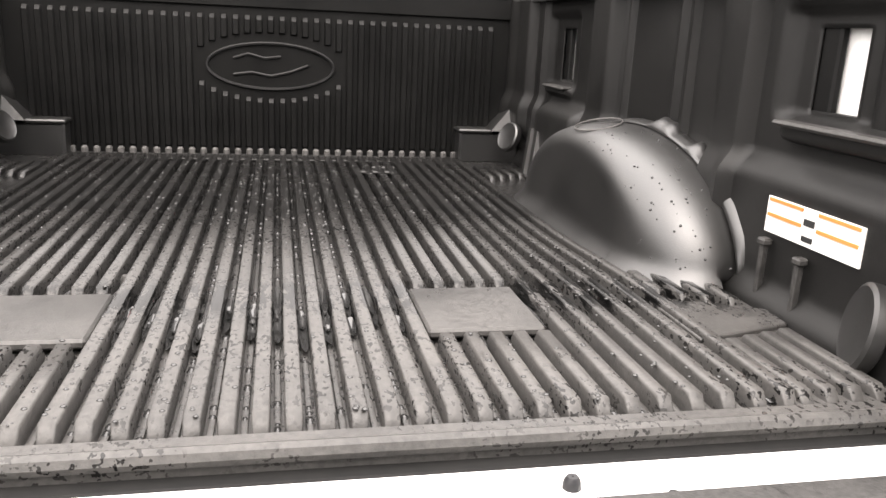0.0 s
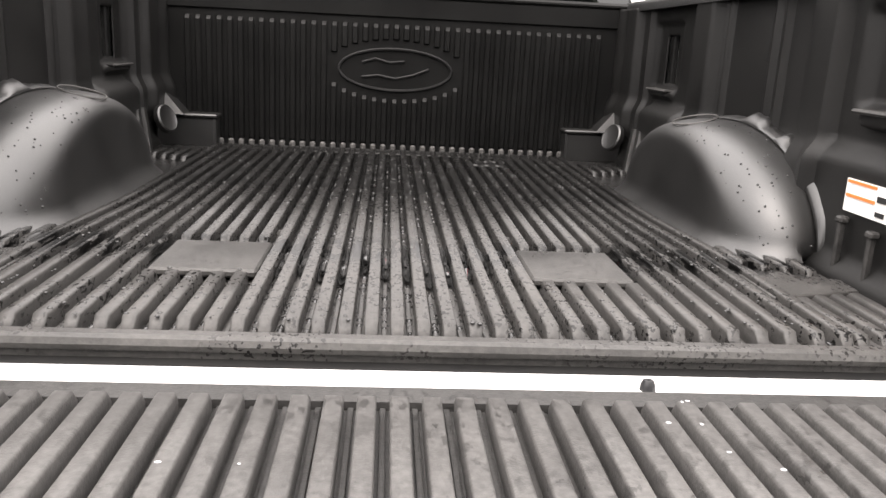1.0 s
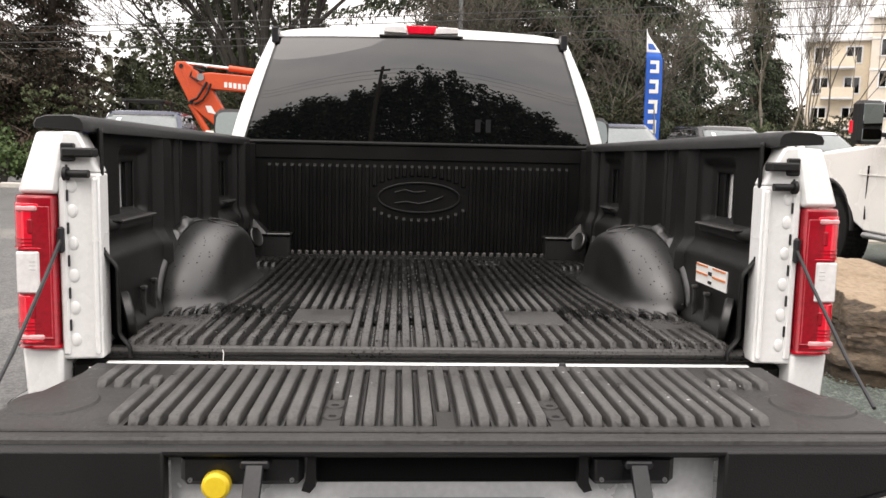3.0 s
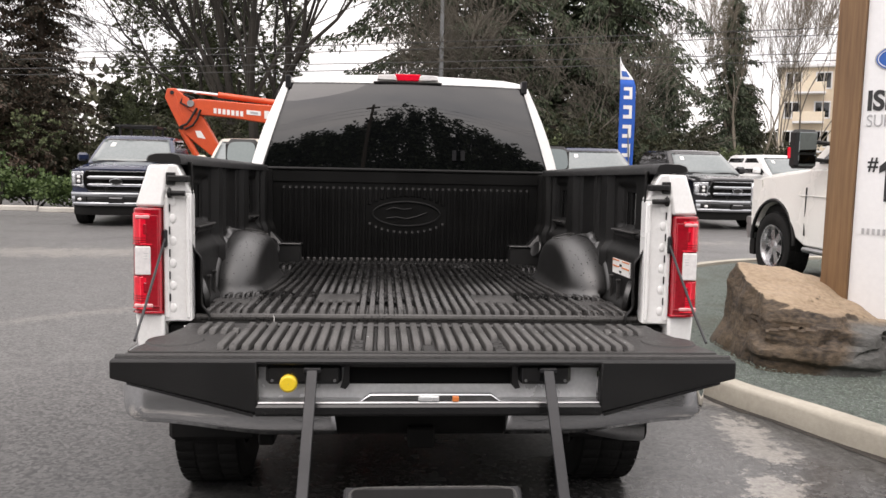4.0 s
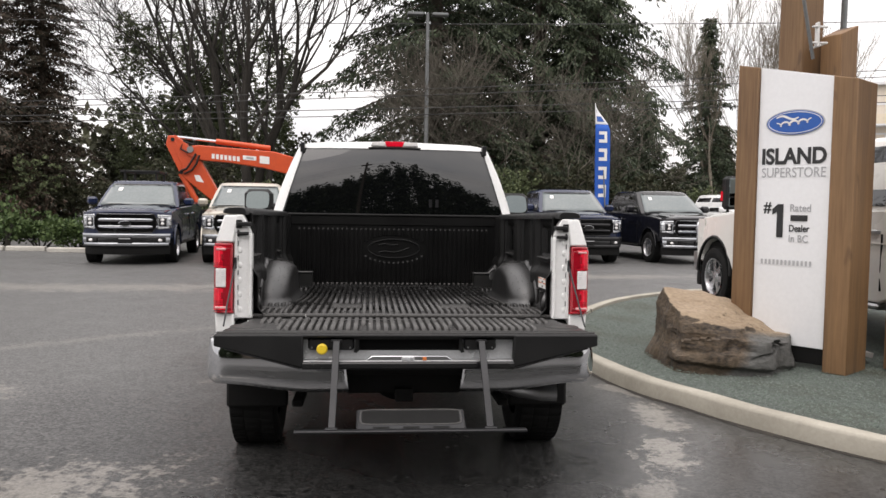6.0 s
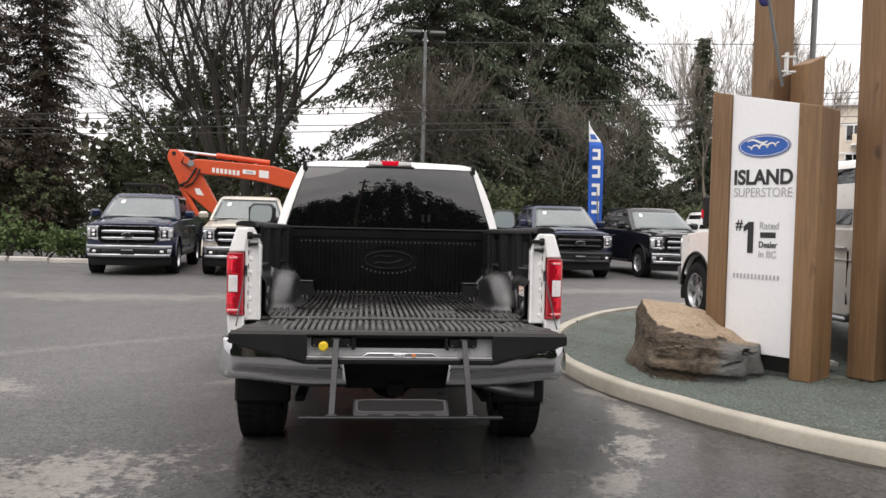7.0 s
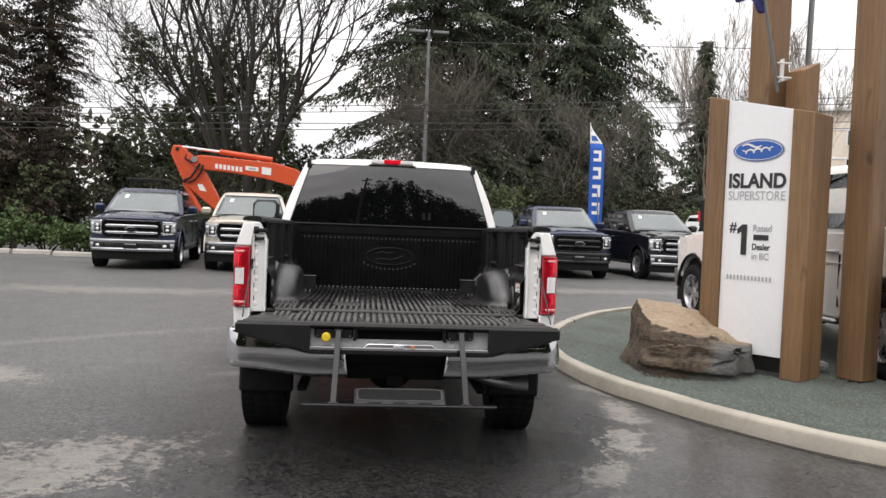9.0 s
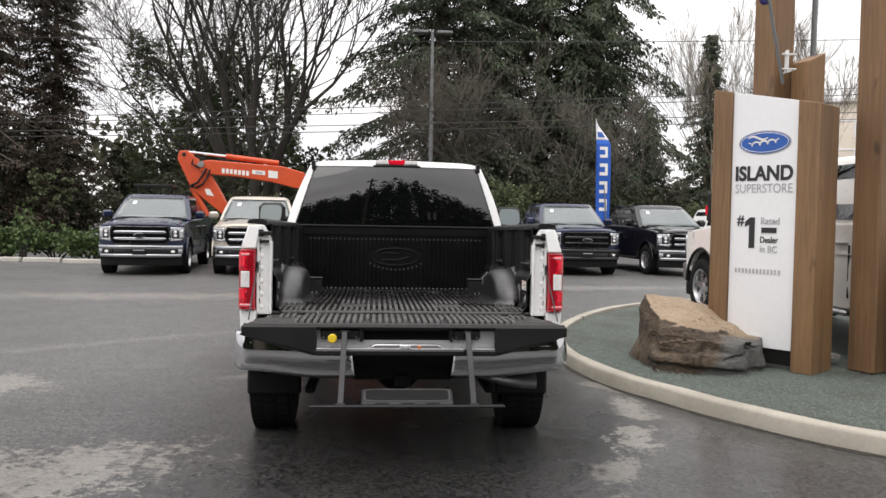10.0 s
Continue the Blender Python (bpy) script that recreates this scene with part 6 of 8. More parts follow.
# boulder: a split lower block and a wedge-shaped slab on it, each bounded by flat cleavage faces
def boulder():
    flank, rear = ((-0.985, 0.09, 0.17), (-0.475, 0.0, 0.0)), ((-0.12, 1.0, 0.45), (-0.2, 0.52, 0.20))
    slab = [flank, rear, ((0.045, -0.30, 1.0), (-0.49, -0.23, 0.19)), ((0.50, -0.28, 1.0), (0.22, 0.15, 0.20)), ((-0.36, -0.74, 0.36), (-0.18, -0.37, 0.14)),
            ((0.20, -0.80, 0.40), (0.12, -0.40, 0.10)), ((0.95, -0.30, 0.35), (0.60, -0.15, -0.05)), ((0.05, 0.05, -1.0), (0, 0, -0.06))]
    block = [flank, rear, ((0.02, 0.05, 1.0), (-0.2, -0.45, 0.028)), ((-0.55, -0.83, 0.05), (-0.38, -0.40, 0.0)), ((-0.05, -1.0, 0.16), (0.05, -0.50, 0.02)),
             ((0.70, -0.70, 0.14), (0.42, -0.33, 0.0)), ((1.0, 0.05, 0.18), (0.64, 0.0, 0.0)), ((0, 0, -1.0), (0, 0, -0.36))]

    def reach(d, planes, sharp):
        total = 0.0
        for n, q in planes:
            n = Vector(n).normalized()
            c = n.dot(d)
            if c > 0:
                total += (c / n.dot(Vector(q))) ** sharp
        return total ** (-1 / sharp)
    na, nb = 260, 130
    vs, fs = [], []
    for j in range(nb + 1):
        e = -math.pi / 2 + math.pi * j / nb
        for i in range(na):
            a = 2 * math.pi * i / na
            d = Vector((math.cos(e) * math.cos(a), math.cos(e) * math.sin(a), math.sin(e)))
            w = d + 0.10 * noise.noise_vector(d * 2.3)
            ra, rb = reach(w, slab, 34), reach(w, block, 34)
            r = max(ra, rb)
            r -= 0.055 * math.exp(-((ra - rb) / 0.025) ** 2) * smooth01(0.0, 0.5, -d.y) * smooth01(0.0, 0.12, 0.25 - abs(d.z))
            q = d * r
            # a hollow in the upper front, a clean break below it, an undercut foot
            r -= 0.085 * math.exp(-((q.x - 0.22) / 0.20) ** 2 - ((q.z - 0.085) / 0.055) ** 2) * smooth01(0.25, 0.40, -q.y)
            r -= 0.050 * smooth01(-0.19, -0.26, q.z + 0.07 * q.x) * smooth01(0.1, 0.4, -d.y)
            crack = q.z - 0.30 * q.x + 0.17 + 0.03 * noise.noise(q * 4.0)
            r -= 0.035 * math.exp(-(crack / 0.014) ** 2) * smooth01(0.0, 0.15, q.x) * smooth01(0.1, 0.4, -d.y)
            q = d * r
            side = 1 - smooth01(0.25, 0.8, d.z)
            # bedding planes step the flanks; the end grain is streaked; the top is gently pitted
            bed = noise.noise(Vector((q.x * 1.6, q.y * 1.6, math.floor(q.z * 15 + 2 * noise.noise(q * 2.5)))))
            r += side * (0.010 * bed + 0.012 * noise.noise(Vector((q.x * 17, q.y * 17, q.z * 2.5))) * smooth01(0.1, 0.5, -d.x + 0.2))
            r += 0.022 * noise.noise(q * 3.1) + 0.009 * noise.noise(q * 8.0) + 0.006 * noise.noise(q * 21.0) + 0.003 * noise.noise(q * 48.0)
            vs.append(d * r)
    for j in range(nb):
        for i in range(na):
            fs.append((j * na + i, j * na + (i + 1) % na, (j + 1) * na + (i + 1) % na, (j + 1) * na + i))
    return Geo().add(vs, fs)


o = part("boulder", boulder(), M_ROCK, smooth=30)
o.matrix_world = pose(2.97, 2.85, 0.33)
tagged(o, "large layered brown boulder resting on the mulch", "boulder")

# loose chips on the mulch
rnd = random.Random(11)
INNER = [inward(i, 0.152) for i in range(0, N, 4)]


def kerb_gap(x, y):
    return min(math.hypot(q.x - x, q.y - y) for q in INNER)


def on_island(x, y):
    odd = False
    for a, b in zip(INNER, INNER[1:] + INNER[:1]):
        if (a.y > y) != (b.y > y) and x < a.x + (y - a.y) / (b.y - a.y) * (b.x - a.x):
            odd = not odd
    return odd


g = Geo()
for k in range(34000):
    x, y = rnd.uniform(1.8, 5.2), 6.8 - 7.2 * rnd.random() ** 0.7
    if not on_island(x, y):
        continue
    r = rnd.uniform(0.003, 0.0085)
    a = rnd.uniform(0, math.pi)
    z = 0.052 + 0.045 * (1 - smooth01(0.15, 0.75, kerb_gap(x, y))) + rnd.uniform(0, 0.014)
    p = Vector((x, y, z))
    u = Vector((math.cos(a), math.sin(a), rnd.uniform(-0.3, 0.5))) * r * 1.9
    w = Vector((-math.sin(a), math.cos(a), rnd.uniform(-0.3, 0.3))) * r * 0.4
    h = Vector((0, 0, r * 0.5))
    g.add([p - u, p + w, p + u, p - w, p + h], [(0, 1, 4), (1, 2, 4), (2, 3, 4), (3, 0, 4)])
tagged(part("mulch_chips", g, M_GRASS, smooth=0), "loose green grey mulch fibres", "mulch", kind="stuff")

# ---------- parked pickups ----------
def wrap(x, reach=0.96, depth=0.30):
    """How far the nose falls back towards its corners."""
    return -depth * (abs(x) / reach) ** 3.2


def nose_strip(x0, x1, z0, z1, out, thick, n=18, taper=0.0):
    """A bar across the nose that follows its curve; taper lowers its ends."""
    vs, fs = [], []
    for k in range(n + 1):
        x = x0 + (x1 - x0) * k / n
        dz = -taper * (abs(x) / 0.66) ** 2
        y = wrap(x) + out
        zc, h = (z0 + z1) / 2 + dz, (z1 - z0) / 2
        for dy, zz in ((-thick, zc - h), (-0.012, zc - h), (0.0, zc - h * 0.45), (0.0, zc + h * 0.45), (-0.012, zc + h), (-thick, zc + h)):
            vs.append((x, y + dy, zz))
    for k in range(n):
        for q in range(6):
            fs.append((k * 6 + q, k * 6 + (q + 1) % 6, (k + 1) * 6 + (q + 1) % 6, (k + 1) * 6 + q))
    fs += [tuple(range(6))[::-1], tuple(range(n * 6, n * 6 + 6))]
    return Geo().add(vs, fs)


def parked_pickup(m, paint, label, trim, dark_grille=False, rims=None, scale=1.0, tow=False, group="parked pickups", back=0.0, lift=0.0):
    """A crew-cab pickup, nose towards +y, its front bumper at y = 0; back: extra cab and wheelbase, lift: extra roof height."""
    t = thing("parked_pickup", m @ Matrix.Scale(scale, 4) if scale != 1 else m, label, "pickup truck", group)
    FA, RA, R = -0.95, -4.65 - back, 0.40
    CE = -4.03 - back
    BZ, TZ = 1.30, 1.875 + lift
    poly = [(-0.42, 0.62), (-0.42, 1.10), (-0.44, 1.175), (-0.52, 1.195), (-1.45, 1.275), (-1.60, 1.30), (CE, 1.325), (CE - 0.04, 1.38), (-5.88 - back, 1.40), (-5.92 - back, 0.62)]
    poly += [(RA + 0.47 * math.cos(a), R + 0.05 + 0.47 * math.sin(a)) for a in [math.pi - math.pi * k / 16 for k in range(17)] if R + 0.05 + 0.47 * math.sin(a) > 0.46]
    poly += [(RA + 0.75, 0.46), (-1.6, 0.46)]
    poly += [(FA + 0.47 * math.cos(a), R + 0.05 + 0.47 * math.sin(a)) for a in [math.pi - math.pi * k / 16 for k in range(17)] if R + 0.05 + 0.47 * math.sin(a) > 0.46]

    # the flanks swell at the waist and tuck in towards nose and sill
    def hw(y, z):
        return 0.995 - 0.05 * smooth01(-0.80, -0.40, y) - 0.055 * smooth01(1.02, 1.36, z) - 0.03 * (1 - smooth01(0.46, 0.75, z))
    n = len(poly)
    cols = (-1.0, -0.90, 0.90, 1.0)
    vs = []
    for c in cols:
        inner = abs(c) < 1
        cy, cz = -2.9, 0.86
        vs += [(math.copysign(hw(y, z), c) if not inner else c * hw(y, z) * 1.02, y, z) for y, z in poly]
    fs = [tuple(range(n)), tuple(range(3 * n, 4 * n))[::-1]]
    for q in range(3):
        fs += [(q * n + i, (q + 1) * n + i, (q + 1) * n + (i + 1) % n, q * n + (i + 1) % n) for i in range(n)]
    part("body", Geo().add(vs, fs), paint, t, "painted body", bevel=0.022)

    # bonnet: raised centre between two creases, rolled leading edge
    def hood(u, v):
        x = (u - 0.5) * 1.70 * (1 - 0.045 * v)
        power = 0.030 * (1 - smooth01(0.44, 0.60, abs(x))) * (1 - 0.6 * smooth01(0.75, 1, v))
        edge = -0.055 * smooth01(0.68, 0.86, abs(x))
        return (x, -1.50 + 1.40 * v + wrap(x, 0.96, 0.20) * v, 1.305 - 0.095 * v ** 1.6 - 0.045 * smooth01(0.93, 1, v) + power + edge)
    part("bonnet", Geo().grid(34, 20, hood), paint, t, "", 50, solid=0.006)
    greenhouse(t, (0.935, CE, -1.42, BZ), (0.745, CE + 0.17, -2.22, TZ), paint)
    dz = TZ - BZ

    def glass(y, z, s):
        v = (z - BZ) / dz
        return (s * (0.935 + (0.745 - 0.935) * v + 0.018 * math.sin(math.pi * v) + 0.004), y, z)

    def ws(u, v):
        v = 0.055 + 0.90 * v
        u = 2 * u - 1
        return (u * (0.935 - 0.19 * v - 0.062), -1.42 - 0.80 * v + 0.030 * (1 - u * u) + 0.014, BZ + dz * v)
    part("windscreen", Geo().grid(12, 6, ws), M_WINDSCREEN, t, "windscreen with sky reflection in its grey colour", 60, solid=0.006)
    part("windscreen_band", Geo().grid(12, 1, lambda u, v: (lambda q: (q[0], q[1] + 0.005, q[2] + 0.005))(ws(0.03 + 0.94 * u, 0.93 + 0.06 * v))), M_BLACK_GLOSS, t, "", 60, solid=0.003)
    part("window_card", Geo().grid(2, 2, lambda u, v: (lambda q: (q[0], q[1] + 0.008, q[2] + 0.004))(ws(0.80 + 0.065 * u, 0.66 + 0.16 * v))), M_STICK_W, t, "white price card", 0)
    part("cowl", Geo().box((-0.80, -1.46, BZ - 0.015), (0.80, -1.38, BZ + 0.016), 0.01), M_BLACK, t)
    for s in (-1, 1):
        mid = -2.97 - back * 0.45
        for y0, y1, a, b in ((CE + 0.14, mid - 0.06, CE + 0.27, mid - 0.05), (mid + 0.05, -1.74, mid + 0.06, -2.40)):
            zl, zh = BZ + 0.055, TZ - 0.05
            c = [glass(y0, zl, s), glass(y1, zl, s), glass(b, zh, s), glass(a, zh, s)]
            quad_pane(t, "side_window", c if s > 0 else c[::-1], M_GLASS, (s, 0, 0.3))
        part("rear_window_strip", Geo().box((s * 0.3 - 0.28, CE + 0.01, BZ + 0.12), (s * 0.3 + 0.28, CE + 0.075, TZ - 0.11), 0.004), M_GLASS, t)
        for y in (-1.64, mid, CE + 0.08):
            part("shut_line", Geo().box((min(s * 0.984, s * 0.9985), y - 0.005, 0.58), (max(s * 0.984, s * 0.9985), y + 0.005, 1.10)), M_UNDER, t)
        part("waist_line", Geo().box((min(s * 0.985, s * 0.999), CE, 1.005), (max(s * 0.985, s * 0.999), -1.50, 1.017), 0.003), paint, t)
        for y in (mid + 0.17, CE + 0.23):
            part("door_handle", Geo().box((s * 0.985 - 0.025, y - 0.10, 1.10), (s * 0.985 + 0.025, y + 0.10, 1.135), 0.008), trim, t)
        mr = new("door_mirror")
        mr.parent = t
        if tow:
            part("mirror_housing", Geo().box((s * 1.22 - 0.12, -2.00, 1.30), (s * 1.22 + 0.12, -1.84, 1.70), 0.035), M_BLACK, mr)
            part("mirror_glass", Geo().box((s * 1.22 - 0.095, -2.012, 1.46), (s * 1.22 + 0.095, -2.000, 1.67), 0.008), M_MIRROR, mr)
            part("mirror_glass", Geo().box((s * 1.22 - 0.095, -2.012, 1.33), (s * 1.22 + 0.095, -2.000, 1.44), 0.008), M_MIRROR, mr)
            part("turn_lens", Geo().box((s * 1.22 - 0.124, -1.90, 1.40), (s * 1.22 + 0.124, -1.832, 1.52), 0.008), M_RED, mr)
            for z in (1.40, 1.58):
                part("mirror_arm", Geo().tube([(s * 0.90, -1.90, z - 0.02), (s * 1.14, -1.92, z)], 0.022, 8), M_BLACK, mr)
        else:
            part("mirror_housing", Geo().box((s * 1.12 - 0.12, -1.94, 1.33), (s * 1.12 + 0.12, -1.78, 1.52), 0.05), paint, mr)
            part("mirror_arm", Geo().tube([(s * 0.92, -1.85, 1.33), (s * 1.08, -1.86, 1.39)], 0.03, 8), M_BLACK, mr)

        # headlight: a wrapped housing, a bright bracket round a dark pocket, the lamp in it
        def lamp(x0, x1, z0, z1, out, cut=0.0):
            def fn(u, v):
                x = x0 + (x1 - x0) * u
                return (s * x, wrap(x) + out, z0 + cut * u + (z1 - z0 - cut * 1.5 * u) * v)
            return Geo().grid(10, 4, fn)
        hl = part("headlight", lamp(0.665, 0.940, 0.800, 1.130, -0.030, 0.03), M_HEADLAMP, t, "clear headlight in a bright bracket", 60, solid=0.03)
        for a in ((0.672, 0.930, 1.070, 1.118), (0.672, 0.915, 0.812, 0.856)):
            part("lamp_bracket", lamp(*a, -0.014, 0.012), M_HEADLAMP, hl, "", 60, solid=0.012)
        part("lamp_pocket", lamp(0.700, 0.850, 0.862, 1.058, -0.012), M_ARM, hl, "", 60, solid=0.006)
        part("lamp_bracket", lamp(0.868, 0.925, 0.850, 1.075, -0.014), M_HEADLAMP, hl, "", 60, solid=0.012)
        for z in (0.925, 1.010):
            part("lamp_unit", Geo().ball((s * 0.765, wrap(0.765) - 0.005, z), (0.046, 0.022, 0.036), 14, 8), M_LENS, hl)
        # bumper end with a fog lamp in a dark pocket
        fg = part("fog_lamp_bezel", nose_strip(s * 0.60 if s > 0 else -0.84, 0.84 if s > 0 else -0.60, 0.500, 0.612, 0.071, 0.05, 6), M_BLACK, t)
        part("fog_lamp", Geo().ball((s * 0.72, wrap(0.72) + 0.068, 0.556), (0.060, 0.018, 0.034), 14, 8), M_LENS, fg)
        wheel(t, s * 0.86, FA, R, R, 0.27, s, material=rims)
        wheel(t, s * 0.86, RA, R, R, 0.27, s, material=rims)
        part("arch_lining", Geo().box((min(s * 0.60, s * 0.90), FA - 0.45, 0.5), (max(s * 0.60, s * 0.90), FA + 0.45, 0.95), 0.1), M_UNDER, t)
        part("running_board", Geo().box((min(s * 0.86, s * 1.0), CE + 0.1, 0.40), (max(s * 0.86, s * 1.0), -1.6, 0.455), 0.02), trim if tow else M_BLACK, t)
        lipg = Geo().tube([(s * 0.985, FA + 0.485 * math.cos(a), R + 0.05 + 0.485 * math.sin(a)) for a in [math.pi * k / 20 for k in range(21)]], 0.022, 6)
        part("arch_lip", lipg, M_BLACK if tow else paint, t, "", 60)
    part("nose_panel", nose_strip(-0.945, 0.945, 0.60, 1.165, -0.050, 0.22), paint, t, "", 40)
    # grille: dark pocket, frame, mesh slats, two broad bars, badge
    bar = M_BLACK_GLOSS if dark_grille else trim
    outline = [(-0.60, 1.135), (0.60, 1.135), (0.655, 1.03), (0.645, 0.86), (0.555, 0.725), (-0.555, 0.725), (-0.645, 0.86), (-0.655, 1.03)]
    gr = part("grille_pocket", Geo().prism(outline, "y", -0.16, -0.040), M_VOID, t, "front grille")
    fr = [(x, wrap(x) + 0.002, z) for x, z in outline]
    part("grille_frame", Geo().tube(fr + fr[:1], 0.016, 8, False), M_BLACK_GLOSS, gr, "", 60)
    for z in (0.760, 0.790, 0.905, 0.935, 1.055, 1.085, 1.112):
        part("grille_slat", nose_strip(-0.60, 0.60, z - 0.007, z + 0.007, -0.020, 0.02, 10), M_BLACK_GLOSS, gr)
    for z, h in ((1.005, 0.066), (0.855, 0.050)):
        part("grille_bar", nose_strip(-0.67, 0.67, z - h / 2, z + h / 2, 0.020, 0.05), bar, gr, "", 40)
    if not dark_grille:
        part("grille_bar", nose_strip(-0.58, 0.58, 1.124, 1.140, 0.010, 0.04), bar, gr, "", 40)
    ov = oval(0.125, 0.052, -0.024)
    part("badge", Geo().add([(-x, -y + 0.012, z + 0.930) for x, y, z in ov.v], ov.f), M_BLACK_GLOSS, gr, "plain dark oval badge")
    part("badge_rim", Geo().tube([(0.128 * math.cos(a), 0.036, 0.930 + 0.055 * math.sin(a)) for a in [2 * math.pi * k / 32 for k in range(33)]], 0.006, 6, False), M_CHROME, gr, "", 60)
    # bumper: bright upper and lower rails round a dark middle, plate, air dam
    bmp = part("front_bumper", nose_strip(-0.935, 0.935, 0.615, 0.700, 0.085, 0.16), trim, t, "", 40)
    part("bumper_rail", nose_strip(-0.90, 0.90, 0.430, 0.498, 0.078, 0.14), trim, bmp, "", 40)
    for s in (-1, 1):
        part("bumper_end", nose_strip(min(s * 0.845, s * 0.925), max(s * 0.845, s * 0.925), 0.49, 0.62, 0.080, 0.12, 6), trim, bmp, "", 40)
    part("bumper_intake", nose_strip(-0.60, 0.60, 0.495, 0.618, 0.045, 0.10), M_BLACK_GLOSS, bmp)
    part("number_plate", Geo().box((-0.155, 0.080, 0.500), (0.155, 0.094, 0.615), 0.004), M_BLACK_GLOSS, t)
    part("plate_bar", Geo().box((-0.125, 0.092, 0.585), (0.125, 0.098, 0.603)), M_GREYINK, t)
    part("air_dam", nose_strip(-0.90, 0.90, 0.235, 0.432, 0.00, 0.12), M_UNDER, t, "", 50)
    part("underside", Geo().box((-0.75, -5.7 - back, 0.36), (0.75, -0.3, 0.60), 0.05), M_UNDER, t)
    part("front_inner", Geo().box((-0.80, -0.9, 0.45), (0.80, -0.30, 1.05), 0.05), M_UNDER, t)
    part("bed_cover", Geo().box((-0.86, -5.80 - back, 1.34), (0.86, CE - 0.09, 1.415), 0.015), M_BLACK, t)
    for s in (-1, 1):
        part("wiper", Geo().tube([(s * 0.08, -1.40, BZ + 0.03), (s * 0.40, -1.425, BZ + 0.055), (s * 0.72, -1.45, BZ + 0.045)], 0.011, 6), M_BLACK, t)
    return t


# chrome in a darker grey, standing in for the dark surroundings it would mirror
M_TRIM = surf("darkened_chrome_trim", (0.44, 0.45, 0.47), (0.34, 0.35, 0.37), 0.10, 0.24, 1.0, big=5, fine=60)
M_NAVY = surf("dark_blue_car_paint", (0.010, 0.016, 0.042), (0.013, 0.020, 0.052), 0.10, 0.16, big=2, fine=80, coat=0.35, spec=0.4)
M_GOLD = surf("pale_gold_car_paint", (0.50, 0.46, 0.39), (0.44, 0.40, 0.34), 0.25, 0.35, 0.3, big=2, fine=80, coat=0.6)
M_BLACKCAR = surf("black_car_paint", (0.006, 0.006, 0.008), (0.009, 0.009, 0.011), 0.10, 0.16, big=2, fine=80, coat=0.35, spec=0.4)
M_CREAM = surf("off_white_car_paint", (0.78, 0.765, 0.73), (0.72, 0.705, 0.67), 0.22, 0.32, big=2, fine=80, coat=0.6)

pa = parked_pickup(pose(-5.60, 14.25, 0, 0, 0, 185), M_NAVY, "dark blue pickup with a chrome grille parked on asphalt", M_TRIM)
# ladder rack over the bed of the dark blue one
rk = new("bed_rack")
rk.parent = pa
for y in (-4.3, -5.6):
    for x in (0.05, 0.86):
        part("rack_leg", Geo().box((x - 0.03, y - 0.03, 1.40), (x + 0.03, y + 0.03, 2.21), 0.006), M_BLACK, rk)
    part("rack_cross_bar", Geo().box((-0.05, y - 0.035, 2.195), (0.98, y + 0.035, 2.26), 0.01), M_BLACK, rk)
for x in (0.05, 0.86):
    part("rack_side_bar", Geo().box((x - 0.03, -5.7, 2.19), (x + 0.03, -4.2, 2.26), 0.01), M_BLACK, rk)
parked_pickup(pose(-3.06, 14.5, 0, 0, 0, 184.5), M_GOLD, "pale gold pickup with a chrome grille parked on asphalt", M_TRIM)
parked_pickup(pose(5.33, 15.75, 0, 0, 0, 181), M_NAVY, "dark blue pickup with a blacked-out grille parked on asphalt", M_BLACK_GLOSS, True)
parked_pickup(pose(8.30, 15.9, 0, 0, 0, 185), M_BLACKCAR, "black pickup with a chrome grille parked on asphalt", M_TRIM)
parked_pickup(pose(12.7, 19.5, 0, 0, 0, 190), M_WHITE, "white pickup parked behind the black one", M_TRIM)
parked_pickup(pose(5.76, 7.98, 0.06, 0, 0, 1.0), M_CREAM, "off-white heavy pickup with tow mirrors on the mulch", M_STEEL, False, None, 1.07, True, "display trucks", 0.42, 0.10)

# ---------- excavator ----------
ex = thing("excavator", Matrix.Translation((-0.6, 22.2, 0)), "orange excavator with its boom raised behind the parked pickups", "excavator")
EY = -0.7


def plate_arm(outline, y0, y1):
    return Geo().prism(outline, "y", y0, y1)


# boom from the turret up and over to the elbow, stick hanging from it
bo = [(-5.24, 3.046), (-5.05, 3.15), (-4.87, 3.17), (-3.60, 3.085), (-2.59, 3.02), (-1.94, 2.85), (-1.25, 2.42), (-0.80, 1.85), (-0.65, 1.25), (-1.15, 1.20), (-1.35, 1.80), (-1.92, 2.30),
      (-2.18, 2.33), (-2.88, 2.50), (-3.97, 2.65), (-4.95, 2.717), (-5.22, 2.86)]
boom = part("boom", plate_arm(bo, EY - 0.21, EY + 0.21), M_ORANGE, ex, "orange boom with white lettering bars", bevel=0.025)
st = [(-5.81, 3.449), (-5.875, 3.178), (-5.43, 2.246), (-4.436, 1.42), (-4.30, 1.734), (-4.81, 2.669), (-5.02, 2.80), (-5.11, 2.908), (-5.20, 3.10), (-5.26, 3.206), (-5.57, 3.461)]
part("stick", plate_arm(st, EY - 0.16, EY + 0.16), M_ORANGE, ex, "orange stick", bevel=0.025)
part("stick_rib", Geo().prism([(-5.70, 3.30), (-5.36, 2.40), (-5.30, 2.42), (-5.58, 3.33)], "y", EY - 0.175, EY + 0.175), M_ORANGE, ex, bevel=0.01)
part("stick_cylinder", Geo().tube([(-2.72, EY, 3.13), (-4.38, EY, 3.31)], 0.085, 12), M_ORANGE, ex)
